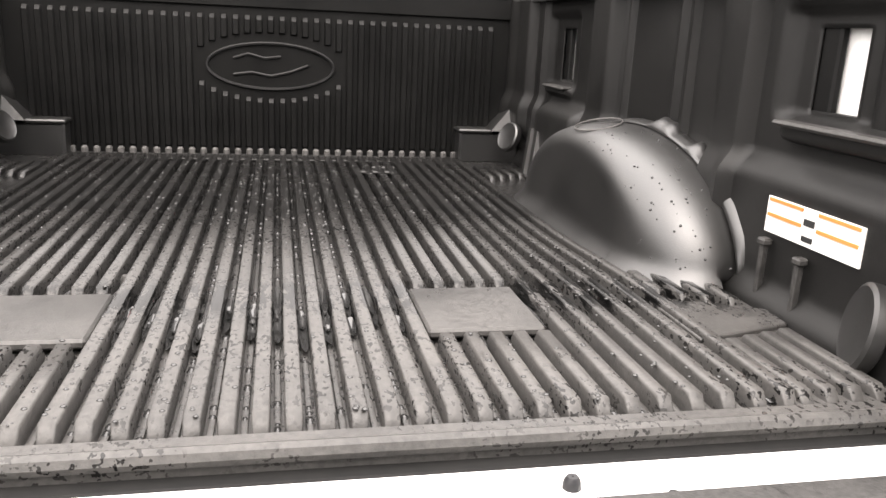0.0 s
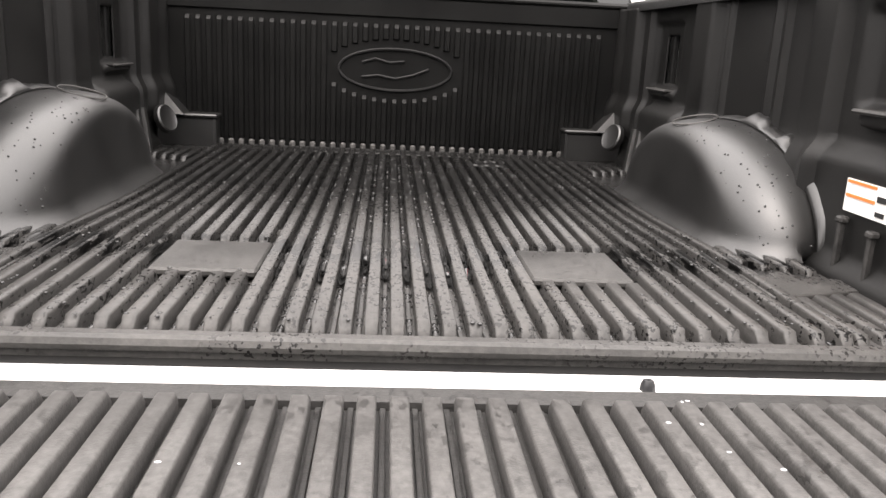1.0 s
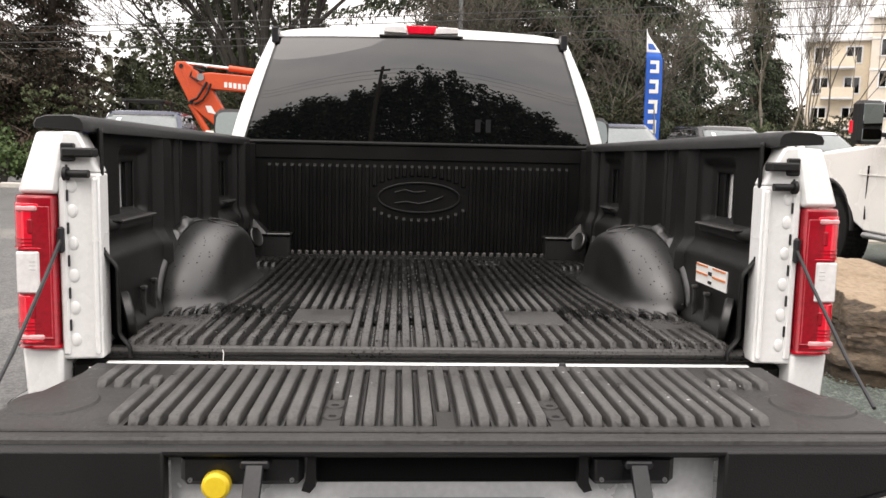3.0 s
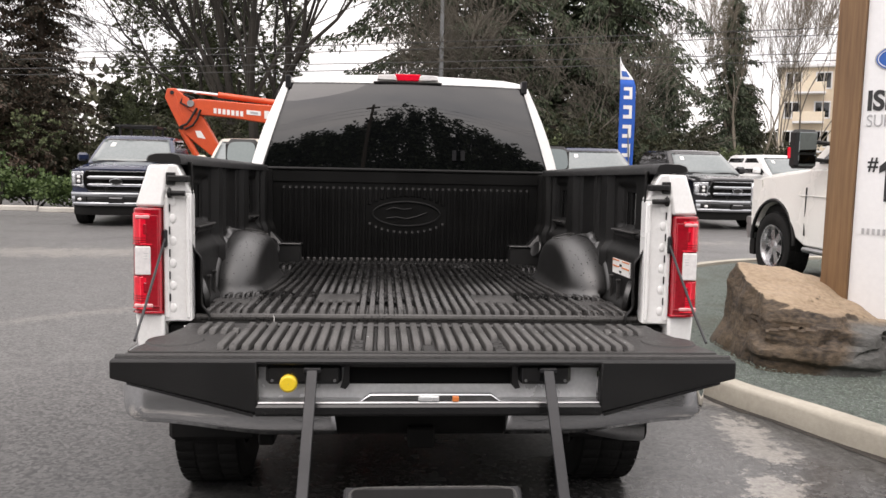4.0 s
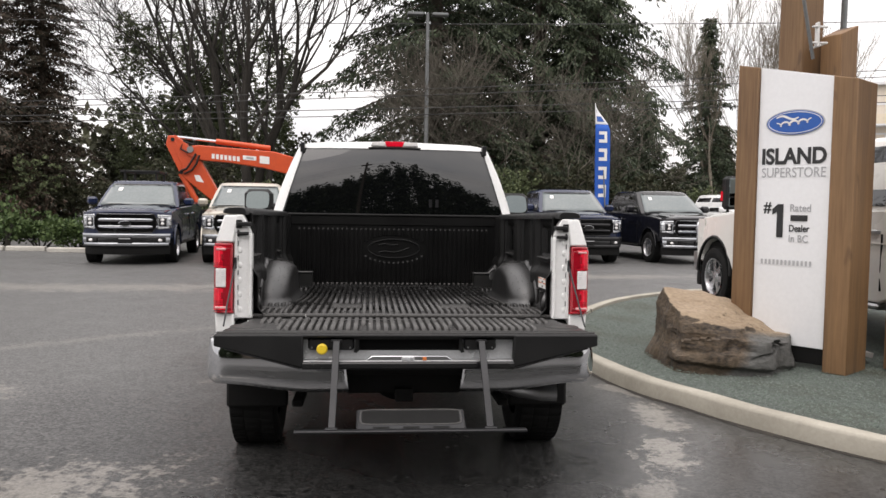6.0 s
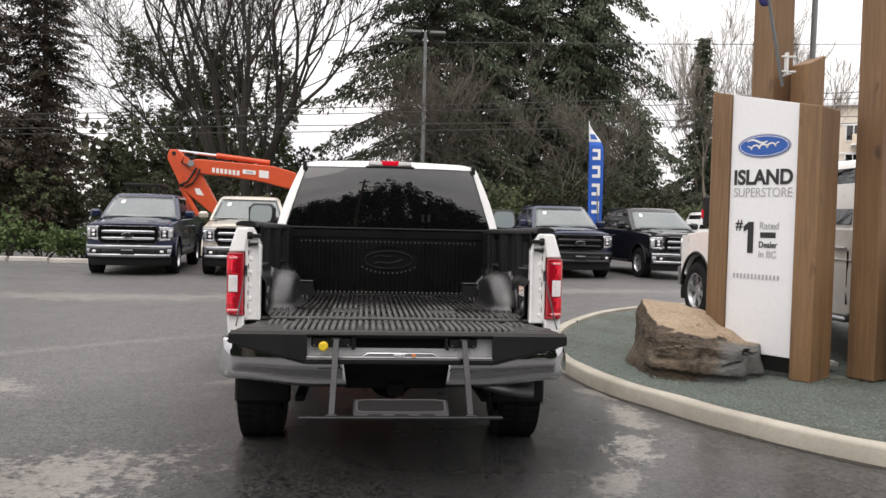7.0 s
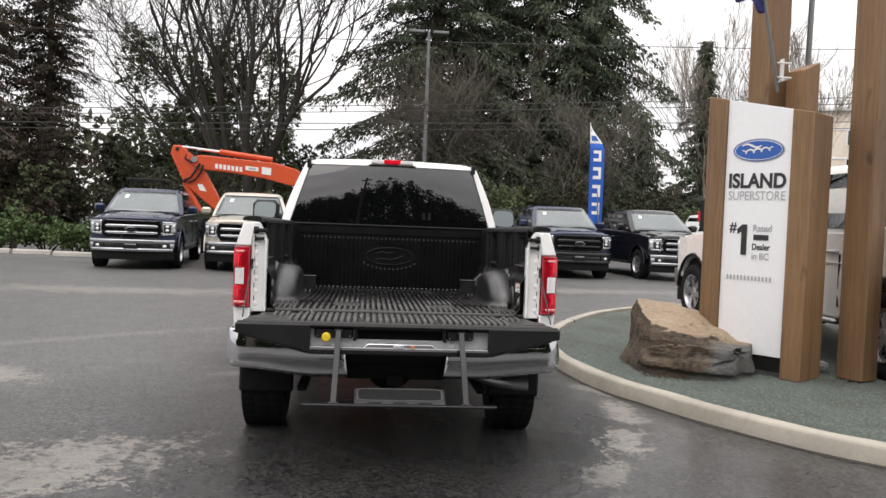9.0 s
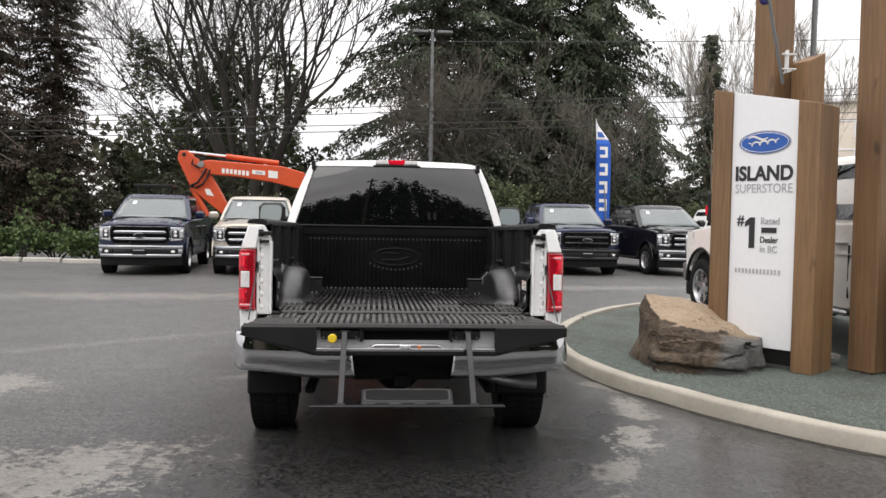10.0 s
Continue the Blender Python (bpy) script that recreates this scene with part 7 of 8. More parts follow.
part("cylinder_rod", Geo().tube([(-4.38, EY, 3.31), (-5.68, EY, 3.43)], 0.045, 10), M_CHROME, ex)
part("bucket_cylinder", Geo().tube([(-5.44, EY - 0.05, 2.30), (-4.90, EY - 0.05, 1.33)], 0.095, 10), M_ORANGE, ex)
part("pivot_pin", Geo().tube([(-5.12, EY - 0.26, 3.03), (-5.12, EY + 0.26, 3.03)], 0.10, 14), M_STEEL, ex)
for x, z in ((-5.66, 3.33), (-5.40, 2.33)):
    part("pivot_pin", Geo().tube([(x, EY - 0.20, z), (x, EY + 0.20, z)], 0.06, 12), M_ARM, ex)
part("hose", Geo().tube([(-4.95, EY - 0.23, 2.90), (-5.10, EY - 0.27, 2.62), (-5.22, EY - 0.26, 2.44), (-5.42, EY - 0.22, 2.36)], 0.035, 8), M_BLACK, ex)
part("hose", Geo().tube([(-4.85, EY - 0.23, 2.86), (-4.92, EY - 0.27, 2.60), (-5.06, EY - 0.25, 2.40), (-5.30, EY - 0.22, 2.28)], 0.03, 8), M_BLACK, ex)
part("hose", Geo().tube([(-5.05, EY - 0.10, 3.20), (-5.35, EY - 0.12, 3.28), (-5.42, EY - 0.18, 3.05), (-5.18, EY - 0.24, 2.92)], 0.028, 8), M_BLACK, ex)


def side_bar(x0, x1, zc0, zc1, h):
    return Geo().hexa([(x0, EY - 0.218, zc0 - h), (x1, EY - 0.218, zc1 - h), (x1, EY - 0.208, zc1 - h), (x0, EY - 0.208, zc0 - h),
                       (x0, EY - 0.218, zc0 + h), (x1, EY - 0.218, zc1 + h), (x1, EY - 0.208, zc1 + h), (x0, EY - 0.208, zc0 + h)])


for k in range(7):
    x0 = -4.475 + 0.127 * k
    zc = 2.84 - 0.068 * (k / 6)
    part("print_bar", side_bar(x0, x0 + 0.085, zc, zc - 0.007, 0.075), M_STICK_W, boom, "white bar in place of lettering")
part("maker_plate", side_bar(-3.53, -3.12, 2.82, 2.79, 0.065), M_STICK_W, boom, "white plate")
part("plate_print", side_bar(-3.42, -3.20, 2.815, 2.79, 0.03).moved(Matrix.Translation((0, -0.006, 0))), M_GREYINK, boom)
part("maker_plate", side_bar(-3.02, -2.72, 2.765, 2.735, 0.115), M_STICK_W, boom, "white plate")
g = Geo().hexa([(-4.95, EY - 0.168, 2.06), (-4.72, EY - 0.168, 2.02), (-4.72, EY - 0.155, 2.02), (-4.95, EY - 0.155, 2.06), (-5.02, EY - 0.168, 2.25), (-4.86, EY - 0.168, 2.25), (-4.86, EY - 0.155, 2.25), (-5.02, EY - 0.155, 2.25)])
part("maker_plate", g, M_STICK_W, ex)
part("bucket", Geo().prism([(-5.0, 1.15), (-4.5, 1.2), (-4.2, 0.7), (-4.35, 0.25), (-4.8, 0.05), (-5.25, 0.3), (-4.85, 0.5)], "y", EY - 0.45, EY + 0.45), M_UNDER, ex, bevel=0.02)
part("turret", Geo().box((-1.6, -1.2, 0.95), (1.9, 1.2, 1.85), 0.12), M_ORANGE, ex)
cb = part("operator_cab", Geo().box((-1.5, 0.2, 1.5), (0.0, 1.15, 2.75), 0.10), M_ORANGE, ex)
part("cab_glass", Geo().box((-1.52, 0.3, 1.75), (-1.49, 1.05, 2.6), 0.01), M_GLASS, cb)
for s in (-1, 1):
    part("track", Geo().prism([(-1.9, 0.0), (1.9, 0.0), (2.15, 0.3), (1.95, 0.75), (-1.95, 0.75), (-2.15, 0.3)], "y", s * 1.05 - 0.3, s * 1.05 + 0.3), M_UNDER, ex, bevel=0.08)
part("undercarriage", Geo().box((-0.9, -0.8, 0.3), (0.9, 0.8, 0.98), 0.05), M_UNDER, ex)

# ---------- banner, lamp pole, wires, wheel stops, building ----------
bn = thing("feather_banner", Matrix.Translation((9.05, 27.4, 0)), "tall blue feather banner with white top and white bars", "banner")
part("banner_pole", Geo().tube([(0.22, 0, 0), (0.16, 0, 1.5), (0.02, 0, 3.6), (-0.30, 0, 5.35)], [0.03, 0.028, 0.022, 0.012], 8), M_POLE, bn)
part("banner_base", Geo().box((0.02, -0.2, 0), (0.42, 0.2, 0.06), 0.01), M_BLACK, bn)


def ban(u, v):
    z = 1.35 + 4.25 * v
    r = 0.20 - 0.06 * v - 0.50 * max(0, v - 0.70) ** 1.3
    w = 0.62 * (1 - 0.97 * smooth01(0.74, 1.0, v)) + 0.02
    xl = -0.42 + 0.05 * v + 0.02
    x1 = xl + w + 0.08 * (1 - v)
    x0 = xl + 0.16 * (1 - v)
    return (x0 + (x1 - x0) * u, 0.05 * math.sin(6 * v + 2 * u), z)


def banner_bit(a, b, u0=0.0, u1=1.0, off=0.0, nv=16):
    return Geo().grid(6, nv, lambda u, v: (lambda p: (p[0], p[1] - off, p[2]))(ban(u0 + (u1 - u0) * u, a + (b - a) * v)))


part("banner_cloth", banner_bit(0.0, 0.80), M_FLAGBLUE, bn, "blue cloth", 60, solid=0.004)
part("banner_top", banner_bit(0.80, 1.0), M_WHITECLOTH, bn, "white cloth top", 60, solid=0.004)
for a, b in ((0.12, 0.235), (0.29, 0.405), (0.46, 0.575), (0.63, 0.735)):
    part("print_bar", banner_bit(a, a + (b - a) * 0.28, 0.24, 0.76, 0.012, 4), M_STICK_W, bn, "", 0)
    part("print_bar", banner_bit(b - (b - a) * 0.28, b, 0.24, 0.76, 0.012, 4), M_STICK_W, bn, "", 0)
    part("print_bar", banner_bit(a, b, 0.60, 0.78, 0.016, 4), M_STICK_W, bn, "", 0)
part("logo_oval", banner_bit(0.825, 0.875, 0.15, 0.80, 0.012, 4), M_BLUE, bn, "", 0)

lp = thing("lot_light", Matrix.Translation((2.28, 32.0, 0)), "tall grey parking lot light with two flat heads", "lamp post")
part("pole", Geo().tube([(0, 0, 0), (0, 0, 9.95)], [0.12, 0.075], 10), M_POLE, lp)
for s in (-1, 1):
    part("lamp_head", Geo().box((s * 0.55 - 0.36, -0.2, 9.84), (s * 0.55 + 0.36, 0.2, 9.97), 0.03), M_POLE, lp)
for i, (z0, sl, sag) in enumerate(((5.62, 0.048, 0.35), (5.38, 0.046, 0.4), (6.25, 0.060, 0.5), (6.55, 0.062, 0.45), (9.6, 0.03, 0.7))):
    pts = [(-40 + 4 * k, 31.0 + 0.3 * i, z0 + sl * (-40 + 4 * k) + 1.8 * sl * 0 + sag * ((((-40 + 4 * k) / 42) ** 2) - 0.2)) for k in range(22)]
    o = part("power_line", Geo().tube(pts, 0.018, 5), M_WIRE)
    tagged(o, "thin dark overhead power cable", "cable", "power lines", "structure")
for x0, x1, y0, y1 in ((-11.6, -10.25, 18.95, 18.98), (-10.15, -9.10, 18.93, 18.90), (-8.88, -7.70, 18.48, 18.40)):
    g = Geo().prism([(-0.10, 0.0), (-0.085, 0.11), (-0.05, 0.135), (0.05, 0.135), (0.085, 0.11), (0.10, 0.0)], "x", -(x1 - x0) / 2, (x1 - x0) / 2)
    o = part("wheel_stop", g, M_BLOCK, bevel=0.012)
    o.matrix_world = pose((x0 + x1) / 2, (y0 + y1) / 2, 0, 0, 0, math.degrees(math.atan2(y1 - y0, x1 - x0)))
    tagged(o, "pale concrete wheel stop in front of the hedge", "wheel stop", "wheel stops")

bd = thing("apartment_building", pose(37.5, 72.0, 0, 0, 0, -28), "cream and pale yellow apartment building with several storeys and balconies", "building")
part("wall", Geo().box((0, 0, 0), (5.0, 14, 11.2), 0.05), M_PINK, bd, "pale yellow wall")
part("wall", Geo().box((5.0, -1.1, 0), (26, 14.2, 13.0), 0.05), M_BUILD, bd, "cream wall")
part("roof", Geo().box((-0.5, -0.5, 11.2), (5.0, 14.4, 11.55), 0.05), M_SIGN, bd, "white eaves")
part("roof", Geo().box((4.5, -1.6, 13.0), (26.4, 14.6, 13.35), 0.05), M_SIGN, bd, "white eaves")
for k in range(4):
    for x, y, z in [(1.1, 0.0, 0.0), (3.7, 0.0, 0.0)] + [(6.4 + 2.7 * i, -1.1, 0.5) for i in range(7)]:
        z += 2.72 * k + 1.1
        w = part("window", Geo().box((x - 0.72, y - 0.10, z - 0.08), (x + 0.72, y + 0.02, z + 1.55), 0.02), M_SIGN, bd)
        for s in (-1, 1):
            part("pane", Geo().box((x + s * 0.32 - 0.27, y - 0.125, z + 0.06), (x + s * 0.32 + 0.27, y - 0.095, z + 1.42), 0.01), M_GLASS, w)
    for x, y, z in ((1.5, 0.0, 0.0), (9.2, -1.1, 0.5), (17.2, -1.1, 0.5)):
        z += 2.72 * k + 0.55
        bal = part("balcony", Geo().box((x - 0.3, y - 1.4, z), (x + 2.4, y, z + 0.18), 0.02), M_SIGN, bd)
        part("railing", Geo().box((x - 0.3, y - 1.4, z + 0.18), (x + 2.4, y - 1.34, z + 1.05), 0.01), M_PINK, bal)
    for y in (2.5, 6.0, 9.5):
        z = 2.72 * k + 1.1
        w = part("window", Geo().box((-0.10, y - 0.7, z - 0.08), (0.02, y + 0.7, z + 1.55), 0.02), M_SIGN, bd)
        part("pane", Geo().box((-0.125, y - 0.58, z + 0.05), (-0.095, y + 0.58, z + 1.42), 0.01), M_GLASS, w)
    part("floor_band", Geo().box((4.96, -1.16, 2.72 * k + 3.05), (26, -1.08, 2.72 * k + 3.22), 0.01), M_SIGN, bd)


# ---------- trees ----------
def leaf_bits(pts, dirs, size, rnd, n, droop=0.35, aspect=0.33):
    """Small pointed leaf sprays scattered round the given points."""
    rg = np.random.default_rng(rnd.randrange(1 << 30))
    p, d = np.array([q[:] for q in pts]), np.array([q[:] for q in dirs])
    i = rg.integers(0, len(p), n)
    s = size * rg.uniform(0.6, 1.35, (n, 1))
    c = p[i] + rg.normal(0, 1, (n, 3)) * (1, 1, 0.6) * s * 0.55
    a = d[i] + rg.normal(0, 1, (n, 3)) * (0.55, 0.55, 0.3) - (0, 0, droop)
    a = a / np.linalg.norm(a, axis=1, keepdims=True) * s
    b = np.cross(a, rg.normal(0, 1, (n, 3)))
    b = b / np.maximum(1e-6, np.linalg.norm(b, axis=1, keepdims=True)) * s * aspect
    vs = np.stack((c, c + a * 0.45 + b, c + a, c + a * 0.45 - b), 1).reshape(-1, 3)
    fs = np.arange(4 * n).reshape(-1, 4)
    return vs.tolist(), fs.tolist()


def conifer(name, x, y, h, r, seed, leaf, label, n_br=150, per=70, size=0.42, lift=0.10, sag=0.55, bare=0.06, uneven=0.35, whorl=5, taper=0.72, hang=0.35):
    """A conifer: branches in loose tiers that rise, arch over and droop, with sprays beside and below them and air between the tiers."""
    rnd = random.Random(seed)
    t = thing(name, Matrix.Translation((x, y, 0)), label, "tree")
    tr = Geo().tube([(0, 0, -0.2), (0.05 * rnd.uniform(-1, 1), 0.05, h * 0.35), (0.15 * rnd.uniform(-1, 1), 0, h * 0.7), (0, 0, h)], [h * 0.018, h * 0.014, h * 0.008, 0.02], 9)
    pts, dirs = [], []
    tiers = max(1, n_br // whorl)
    for k in range(n_br):
        u = bare + (1 - bare) * (k // whorl + 0.5 + rnd.gauss(0, 0.16)) / tiers
        u = min(0.985, max(bare, u))
        z = h * u
        a = k * 2.399 + rnd.uniform(-0.5, 0.5)
        ln = r * (1 - u) ** taper * rnd.uniform(1 - uneven, 1.10) + 0.15
        d = Vector((math.cos(a), math.sin(a), 0))
        bend = Vector((-d.y, d.x, 0)) * rnd.uniform(-0.14, 0.14) * ln
        sg = sag * rnd.uniform(0.75, 1.3)
        br = []
        for q in range(9):
            s = q / 8
            br.append(Vector((0, 0, z)) + d * ln * s + bend * s * s + Vector((0, 0, ln * (lift * s - sg * s * s + 0.20 * sg * s ** 4))))
        if ln > 0.8:
            tr.tube(br, [0.012 + 0.016 * ln * (1 - q / 8) for q in range(9)], 4, False)
        steps = max(3, min(14, round(4 + 12 * ln / r)))
        for q in range(steps):
            s = 0.16 + 0.84 * (q / (steps - 1))
            i = min(7, int(s * 8))
            f = s * 8 - i
            p = br[i].lerp(br[i + 1], f)
            dd = (br[i + 1] - br[i]).normalized()
            side = dd.cross(Vector((0, 0, 1)))
            wd = ln * 0.17 * (1 - abs(s - 0.5)) * rnd.uniform(0.5, 1.3)
            for o in (-1, -0.35, 0.35, 1):
                pts.append(p + side * wd * o * rnd.uniform(0.5, 1.1) - Vector((0, 0, abs(o) * wd * 0.25)))
                dirs.append((dd + side * o * 0.8).normalized())
            if rnd.random() < hang * 2:
                pts.append(p - Vector((0, 0, rnd.uniform(0.05, 0.09) * ln)))
                dirs.append(Vector((dd.x * 0.2, dd.y * 0.2, -1)))
    part("trunk", tr, M_BARK, t)
    vs, fs = leaf_bits(pts, dirs, size, rnd, n_br * per, 0.55, 0.17)
    part("crown", Geo().add(vs, fs), leaf, t, "", 0)
    return t


def bare_tree(name, x, y, h, seed, bark, label, stems=1, spread=0.55, depth=5, r0=0.16, kids=3, rise=0.25, lean=0.24):
    rnd = random.Random(seed)
    t = thing(name, Matrix.Translation((x, y, 0)), label, "tree")
    limbs, fine = [], Geo()

    def grow(p, d, ln, r, lv):
        pts, q, dd = [p], p, d
        for k in range(4):
            dd = (dd + Vector((rnd.gauss(0, 0.10), rnd.gauss(0, 0.10), rnd.gauss(0.03, 0.06)))).normalized()
            q = q + dd * ln / 4
            pts.append(q)
        g_ = fine
        if lv >= depth - 2:
            g_ = Geo()
            limbs.append(("trunk" if lv == depth else "limb", g_))
        g_.tube(pts, [max(0.010, r * (1 - 0.11 * k)) for k in range(5)], 6 if lv >= depth - 1 else 3, False)
        if lv <= 0:
            return
        for k in range(kids + (1 if lv < depth - 1 else 0)):
            i = rnd.choice((2, 3, 4, 4))
            a = Vector((rnd.gauss(0, 1), rnd.gauss(0, 1), rnd.gauss(rise, 0.5))).normalized()
            nd = (dd * (1 - spread * 0.6) + a * spread).normalized()
            grow(pts[i], nd, ln * rnd.uniform(0.55, 0.85), r * rnd.uniform(0.42, 0.62), lv - 1)
    for s in range(stems):
        a = 2 * math.pi * s / max(1, stems) + rnd.uniform(-0.4, 0.4)
        tip = lean * rnd.uniform(0.6, 1.25) if stems > 1 else 0.03
        grow(Vector((h * 0.035 * math.cos(a) * (stems > 1), h * 0.035 * math.sin(a) * (stems > 1), -0.1)), Vector((tip * math.cos(a), tip * math.sin(a), 1)).normalized(), h * rnd.uniform(0.34, 0.44), r0 * rnd.uniform(0.7, 1), depth)
    for nm, q in limbs:
        part(nm, q, bark, t, "", 60)
    part("crown", fine, bark, t, "", 60)
    return t


def leafy(name, x, y, w, d, h, seed, leaf, label, n=2600, size=0.16, category="shrub", z0=0.0, group="", n_lobes=16, low=0.25, high=0.72, lobe=(0.16, 0.30)):
    """A shrub: a few stems and a cloud of small leaves with an uneven outline."""
    rnd = random.Random(seed)
    t = thing(name, Matrix.Translation((x, y, z0)), label, category, group)
    pts, dirs = [], []
    lobes = [(rnd.uniform(-0.38, 0.38) * w, rnd.uniform(-0.35, 0.35) * d, h * rnd.uniform(low, high), rnd.uniform(*lobe)) for k in range(n_lobes)]
    for lx, ly, lz, lr in lobes:
        for k in range(34):
            v = Vector((rnd.gauss(0, 1), rnd.gauss(0, 1), rnd.gauss(0, 1))).normalized()
            f = rnd.uniform(0.55, 1.0)
            p = Vector((lx + v.x * lr * w * f * 0.7, ly + v.y * lr * d * f, max(0.03, lz + v.z * lr * h * f)))
            pts.append(p)
            dirs.append((v + Vector((0, 0, 0.3))).normalized())
    st = Geo()
    for k in range(7):
        lx, ly, lz, lr = lobes[k]
        st.tube([(lx * 0.2, ly * 0.2, -0.05), (lx * 0.6, ly * 0.6, lz * 0.5), (lx, ly, lz)], [0.03, 0.022, 0.01], 5)
    part("stem", st, M_TWIG, t)
    vs, fs = leaf_bits(pts, dirs, size, rnd, n, 0.0, 0.38)
    part("crown", Geo().add(vs, fs), leaf, t, "", 0)
    return t


conifer("cedar_tree", -18.6, 33.5, 19, 5.6, 1, M_CEDAR, "tall dark brownish green cedar at the lot edge", 230, 270, 0.20, 0.16, 0.42, 0.02, 0.50, 1, 0.62)
conifer("cedar_tree", -15.7, 35.5, 14.5, 3.0, 2, M_CEDAR, "dark reddish brown and green cedar at the lot edge", 190, 250, 0.17, 0.20, 0.42, 0.0, 0.55, 1, 0.5)
conifer("fir_tree", -21.4, 36.5, 23, 4.6, 18, M_FIR, "thin dark fir with air between its branches", 70, 260, 0.30, 0.10, 0.40, 0.15, 0.6)
leafy("ivy_tree", -17.2, 32.6, 8.0, 3.0, 6.4, 74, M_CEDAR, "dark brownish green undergrowth below the cedars", 34000, 0.085, "tree", 0, "", 60, 0.05, 0.7, (0.09, 0.20))
conifer("cedar_tree", -25.5, 34.0, 19, 5.0, 3, M_FIR, "tall dark green cedar at the lot edge", 120, 230, 0.28, 0.05, 0.45, 0.02)
conifer("fir_tree", 3.4, 40.5, 27, 8.6, 4, M_FIR, "tall dark fir with drooping branches and visible trunk", 165, 430, 0.27, 0.26, 0.58, 0.10, 0.35)
conifer("fir_tree", 9.5, 42.0, 28, 7.4, 5, M_FIR, "tall dark fir with drooping branches and visible trunk", 170, 400, 0.27, 0.18, 0.55, 0.08, 0.45)
conifer("fir_tree", 12.3, 41.0, 26, 6.8, 6, M_FIR, "tall dark fir with long drooping side branches", 155, 410, 0.27, 0.16, 0.72, 0.05, 0.45)
conifer("fir_tree", 26.5, 58.0, 16.6, 3.7, 9, M_FIR, "smaller dark fir standing apart further off", 130, 140, 0.30, 0.16, 0.42, 0.04, 0.65, 1, 0.85)
conifer("fir_tree", 22.0, 60.0, 10.5, 3.6, 10, M_FIR, "low dark fir further off", 90, 170, 0.32, 0.08, 0.4, 0.03, 0.6, 1)
conifer("fir_tree", 29.5, 62.0, 8.5, 3.4, 14, M_SHRUB, "low dull green fir further off", 90, 170, 0.32, 0.08, 0.4, 0.03, 0.6, 1)
conifer("fir_tree", 6.6, 49.0, 24, 7.5, 15, M_FIR, "tall dark fir in the second row", 100, 240, 0.40, 0.12, 0.45, 0.03, 0.4)
conifer("fir_tree", 14.0, 50.0, 14, 4.6, 16, M_FIR, "dark fir in the second row", 90, 220, 0.38, 0.12, 0.45, 0.03, 0.4)
leafy("ivy_tree", -11.3, 42.5, 8.0, 5.0, 13.2, 71, M_IVY, "broad ivy-grown tree with ragged dark green crown", 62000, 0.105, "tree", 0, "", 170, 0.05, 0.90, (0.045, 0.10))
leafy("ivy_tree", -7.2, 43.0, 7.0, 5.0, 12.0, 72, M_IVY, "ivy-grown tree behind the bare maple", 58000, 0.105, "tree", 0, "", 170, 0.05, 0.88, (0.045, 0.10))
leafy("ivy_tree", -14.0, 44.5, 4.5, 4.0, 7.0, 73, M_SHRUB, "dull green low tree behind the lot", 12000, 0.17, "tree")
leafy("wild_shrub", -12.0, 46.5, 11.0, 3.0, 7.2, 75, M_SHRUB, "dull green undergrowth behind the bare maples", 15000, 0.20, "shrub", 0, "roadside shrubs", 60, 0.05, 0.8, (0.08, 0.16))
leafy("wild_shrub", -4.0, 46.5, 9.0, 3.0, 6.6, 76, M_SHRUB, "dull green undergrowth behind the bare maples", 13000, 0.20, "shrub", 0, "roadside shrubs", 60, 0.05, 0.8, (0.08, 0.16))
bare_tree("bare_maple", -6.4, 37.0, 21, 21, M_TWIG, "leafless broad maple with many upright limbs", 8, 0.40, 5, 0.24, 3, 0.25, 0.15)
bare_tree("bare_maple", -9.0, 39.5, 17, 22, M_TWIG, "leafless maple with spreading limbs", 3, 0.60, 5, 0.17, 3, 0.15)
bare_tree("bare_birch", 5.5, 34.5, 9.0, 23, M_BRUSH, "thin leafless tree in front of the firs", 3, 0.5, 5, 0.06, 3)
bare_tree("bare_birch", 9.4, 34.0, 8.5, 24, M_BRUSH, "thin leafless shrubby tree in front of the firs", 3, 0.55, 4, 0.06, 4)
bare_tree("bare_birch", 2.6, 35.5, 8.0, 26, M_BRUSH, "thin leafless shrubby tree in front of the firs", 3, 0.6, 4, 0.06, 4)
bare_tree("bare_poplar", 26.8, 56.0, 16, 25, M_PALE_TWIG, "pale leafless poplar with upright twigs", 3, 0.30, 5, 0.13, 3, 0.9)
bare_tree("bare_poplar", 31.0, 57.0, 15, 27, M_PALE_TWIG, "pale leafless poplar with upright twigs", 4, 0.30, 5, 0.11, 3, 0.9)
rs = random.Random(77)
for k in range(16):
    x = -27 + k * 3.6 + rs.uniform(-0.8, 0.8)
    leafy("wild_shrub", x, 31.5 + rs.uniform(-1.0, 2.5) + (8 if x > 16 else 0), 4.6, 2.6, rs.uniform(2.4, 4.2), 100 + k, M_SHRUB if k % 3 else M_IVY, "dull green and brown roadside shrub", 9000, 0.11, "shrub", 0, "roadside shrubs")
for k in range(7):
    leafy("hedge_shrub", -14.4 + k * 1.12, 20.5 + rs.uniform(-0.2, 0.2), 1.75, 1.3, rs.uniform(0.9, 1.25), 200 + k, M_HEDGE, "bright green low hedge shrub behind wheel stops", 2600, 0.10, "shrub", 0, "hedge")
leafy("sapling", -10.55, 19.9, 0.6, 0.6, 1.75, 300, M_HEDGE, "young yellowish green sapling in the hedge", 260, 0.13, "shrub")

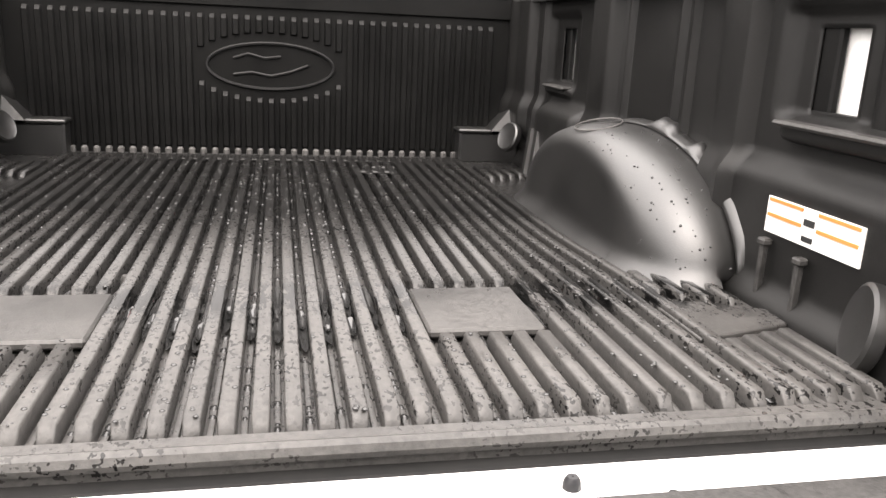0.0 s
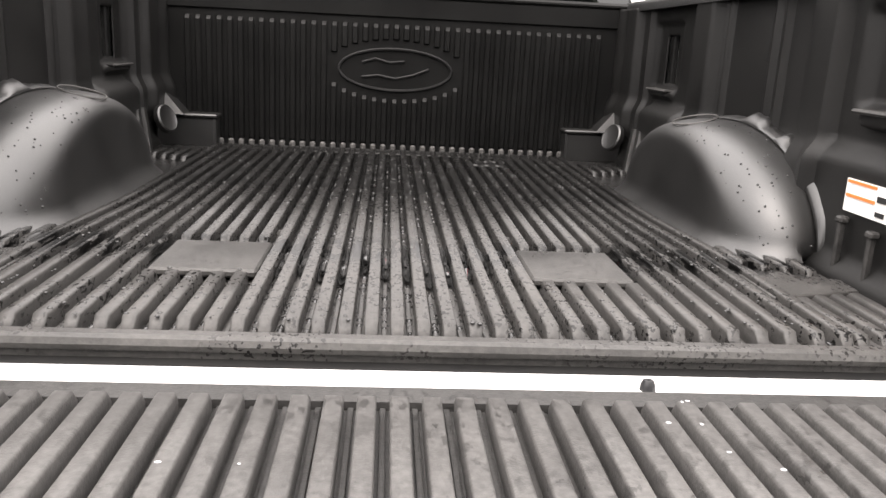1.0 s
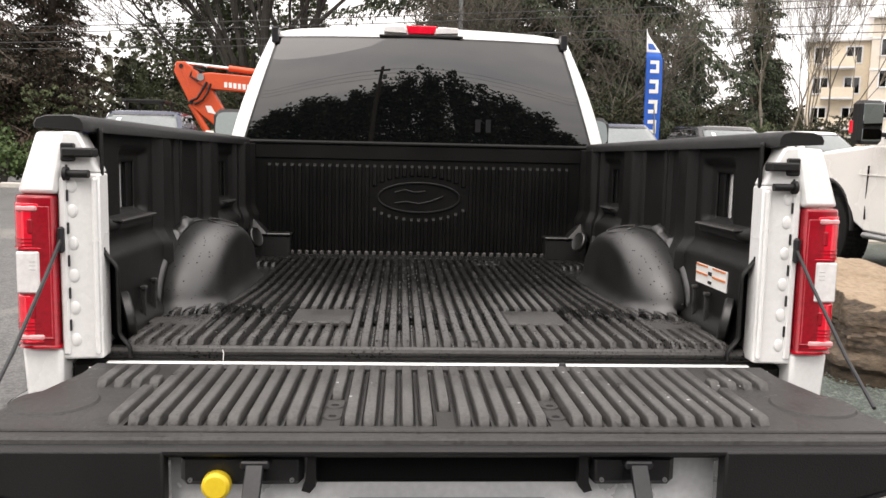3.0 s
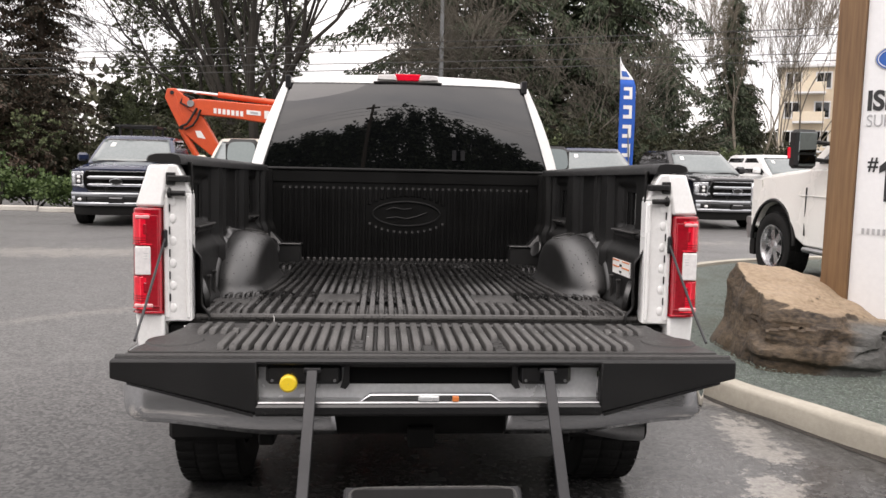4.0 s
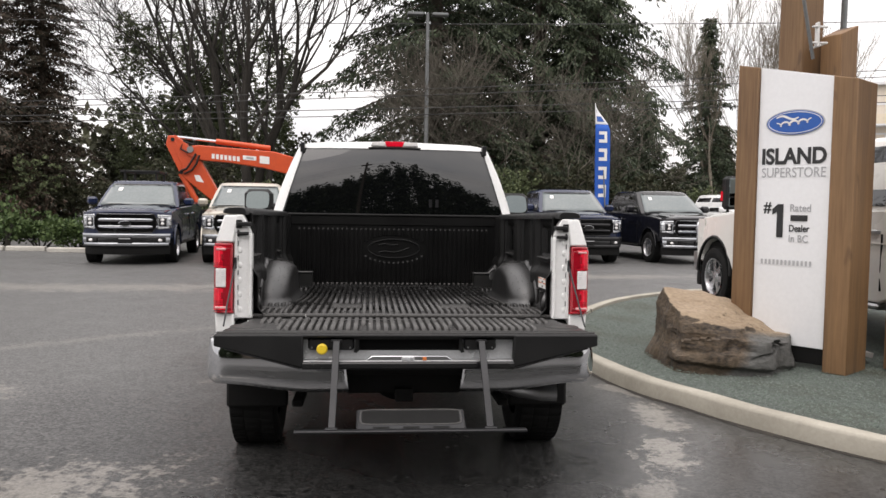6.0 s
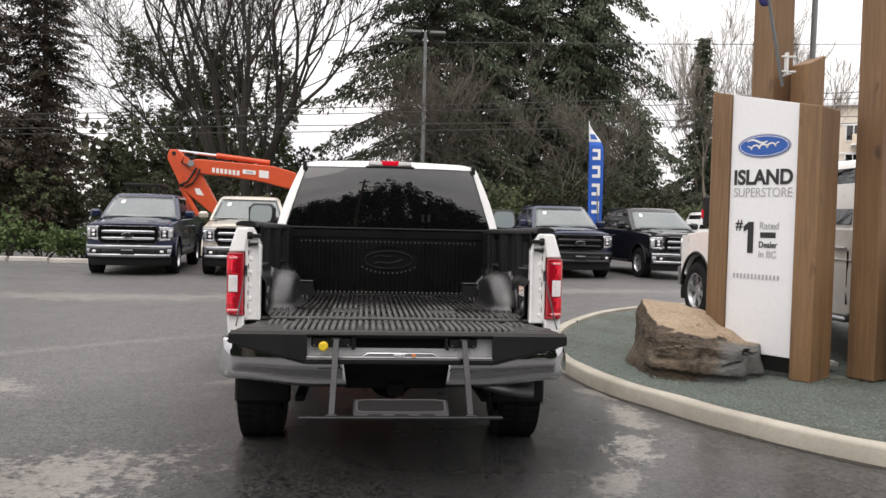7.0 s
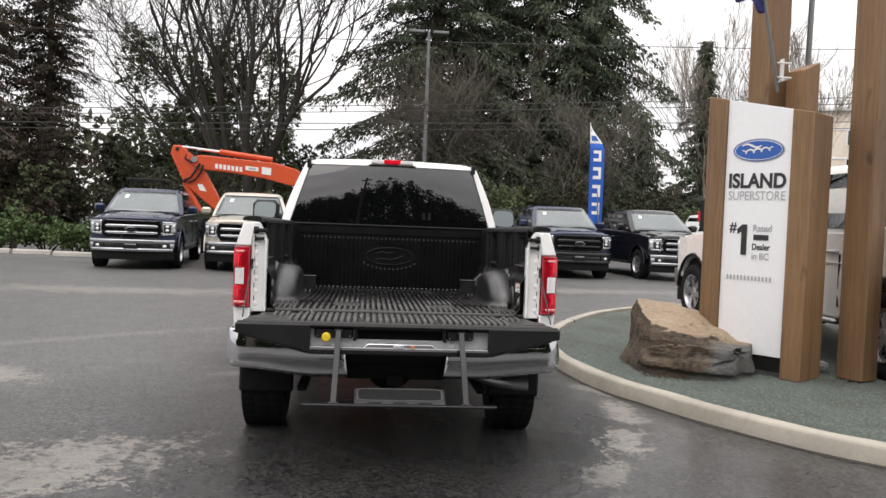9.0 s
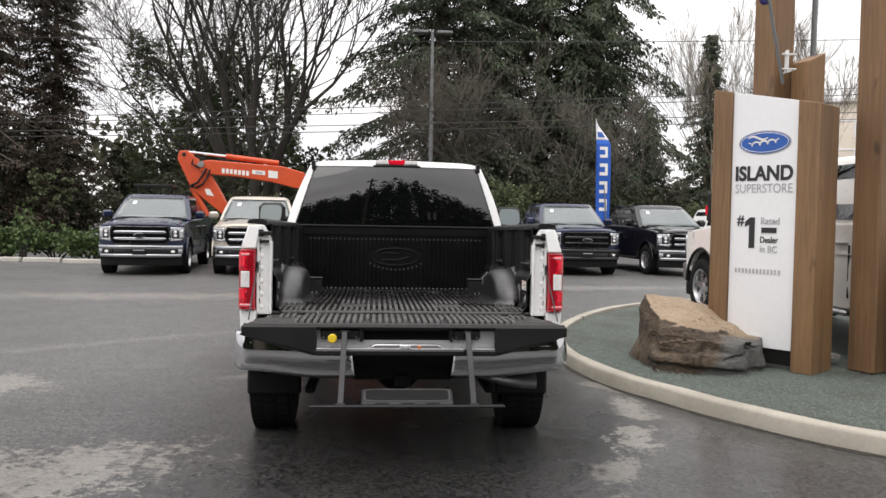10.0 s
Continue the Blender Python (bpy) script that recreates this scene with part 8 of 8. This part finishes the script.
# far woods close the horizon
vs, fs = [], []
rf = random.Random(9)
for k in range(20000):
    x = rf.uniform(-110, 130)
    y = rf.uniform(72, 105)
    hh = 5.0 + 4.0 * noise.noise(Vector((x * 0.07, 0, 0))) + (5 if x < -12 else 0)
    z = hh * rf.random() ** 0.8
    s = rf.uniform(0.25, 0.65)
    a = Vector((rf.gauss(0, 1), 0.3 * rf.gauss(0, 1), rf.gauss(0, 1))).normalized() * s
    b = Vector((-a.z, rf.gauss(0, 0.4), a.x)).normalized() * s * 0.6
    q = len(vs)
    c = Vector((x, y, z))
    vs += [c - a, c + b, c + a, c - b]
    fs.append((q, q + 1, q + 2, q + 3))
tagged(part("far_woods", Geo().add(vs, fs), M_SHRUB, smooth=0), "dull green and brown woods beyond the road", "woods", kind="stuff")

# trees and a utility pole behind the camera, which the rear window mirrors
for k, (x, h) in enumerate(((-28, 5.5), (-23, 9.5), (-18.5, 14.0), (-14.5, 16.2), (-10.5, 15.0), (-6.8, 15.8), (-3.2, 19.0), (0.4, 21.0), (4.2, 21.4), (8.2, 20.0), (12.4, 17.6), (16.6, 14.0), (20.8, 9.8), (25.5, 7.0))):
    leafy("roadside_tree", x, -34 + (k % 3) * 0.8, 6.4, 5.0, h, 31 + k, M_FIR, "dark evergreen tree across the road behind", 6500, 0.55, "tree", 0, "roadside trees", 70, 0.10, 0.86, (0.09, 0.20))
# unseen shrubs, added to darken the low horizon behind the camera
for k in range(14):
    leafy("wild_shrub", -40 + k * 6.2, -38 + rs.uniform(-1, 1), 8.0, 3.0, rs.uniform(3.5, 5.0), 400 + k, M_FIR, "dull green and brown roadside shrub", 2500, 0.6, "shrub", 0, "roadside shrubs")
up = thing("utility_pole", Matrix.Translation((-4.6, -28, 0)), "wooden utility pole with a crossarm across the road", "utility pole")
part("pole", Geo().tube([(0, 0, 0), (0, 0, 19.0)], [0.30, 0.24], 10), M_BARK, up)
part("crossarm", Geo().box((-1.1, -0.12, 17.9), (1.1, 0.12, 18.3), 0.02), M_BARK, up)
part("transformer", Geo().lathe([(0, 0.001), (0, 0.26), (0.9, 0.26), (0.9, 0.001)], (0.55, 0, 16.0), "z", 14), M_POLE, up)
for k in range(3):
    o = part("power_line", Geo().tube([(-40 + 4 * j, -28 + 0.4 * k, 18.2 + 0.0006 * (-40 + 4 * j) ** 2 - 1.2 * k) for j in range(22)], 0.03, 5), M_WIRE)
    tagged(o, "thin dark overhead power cable", "cable", "power lines", "structure")
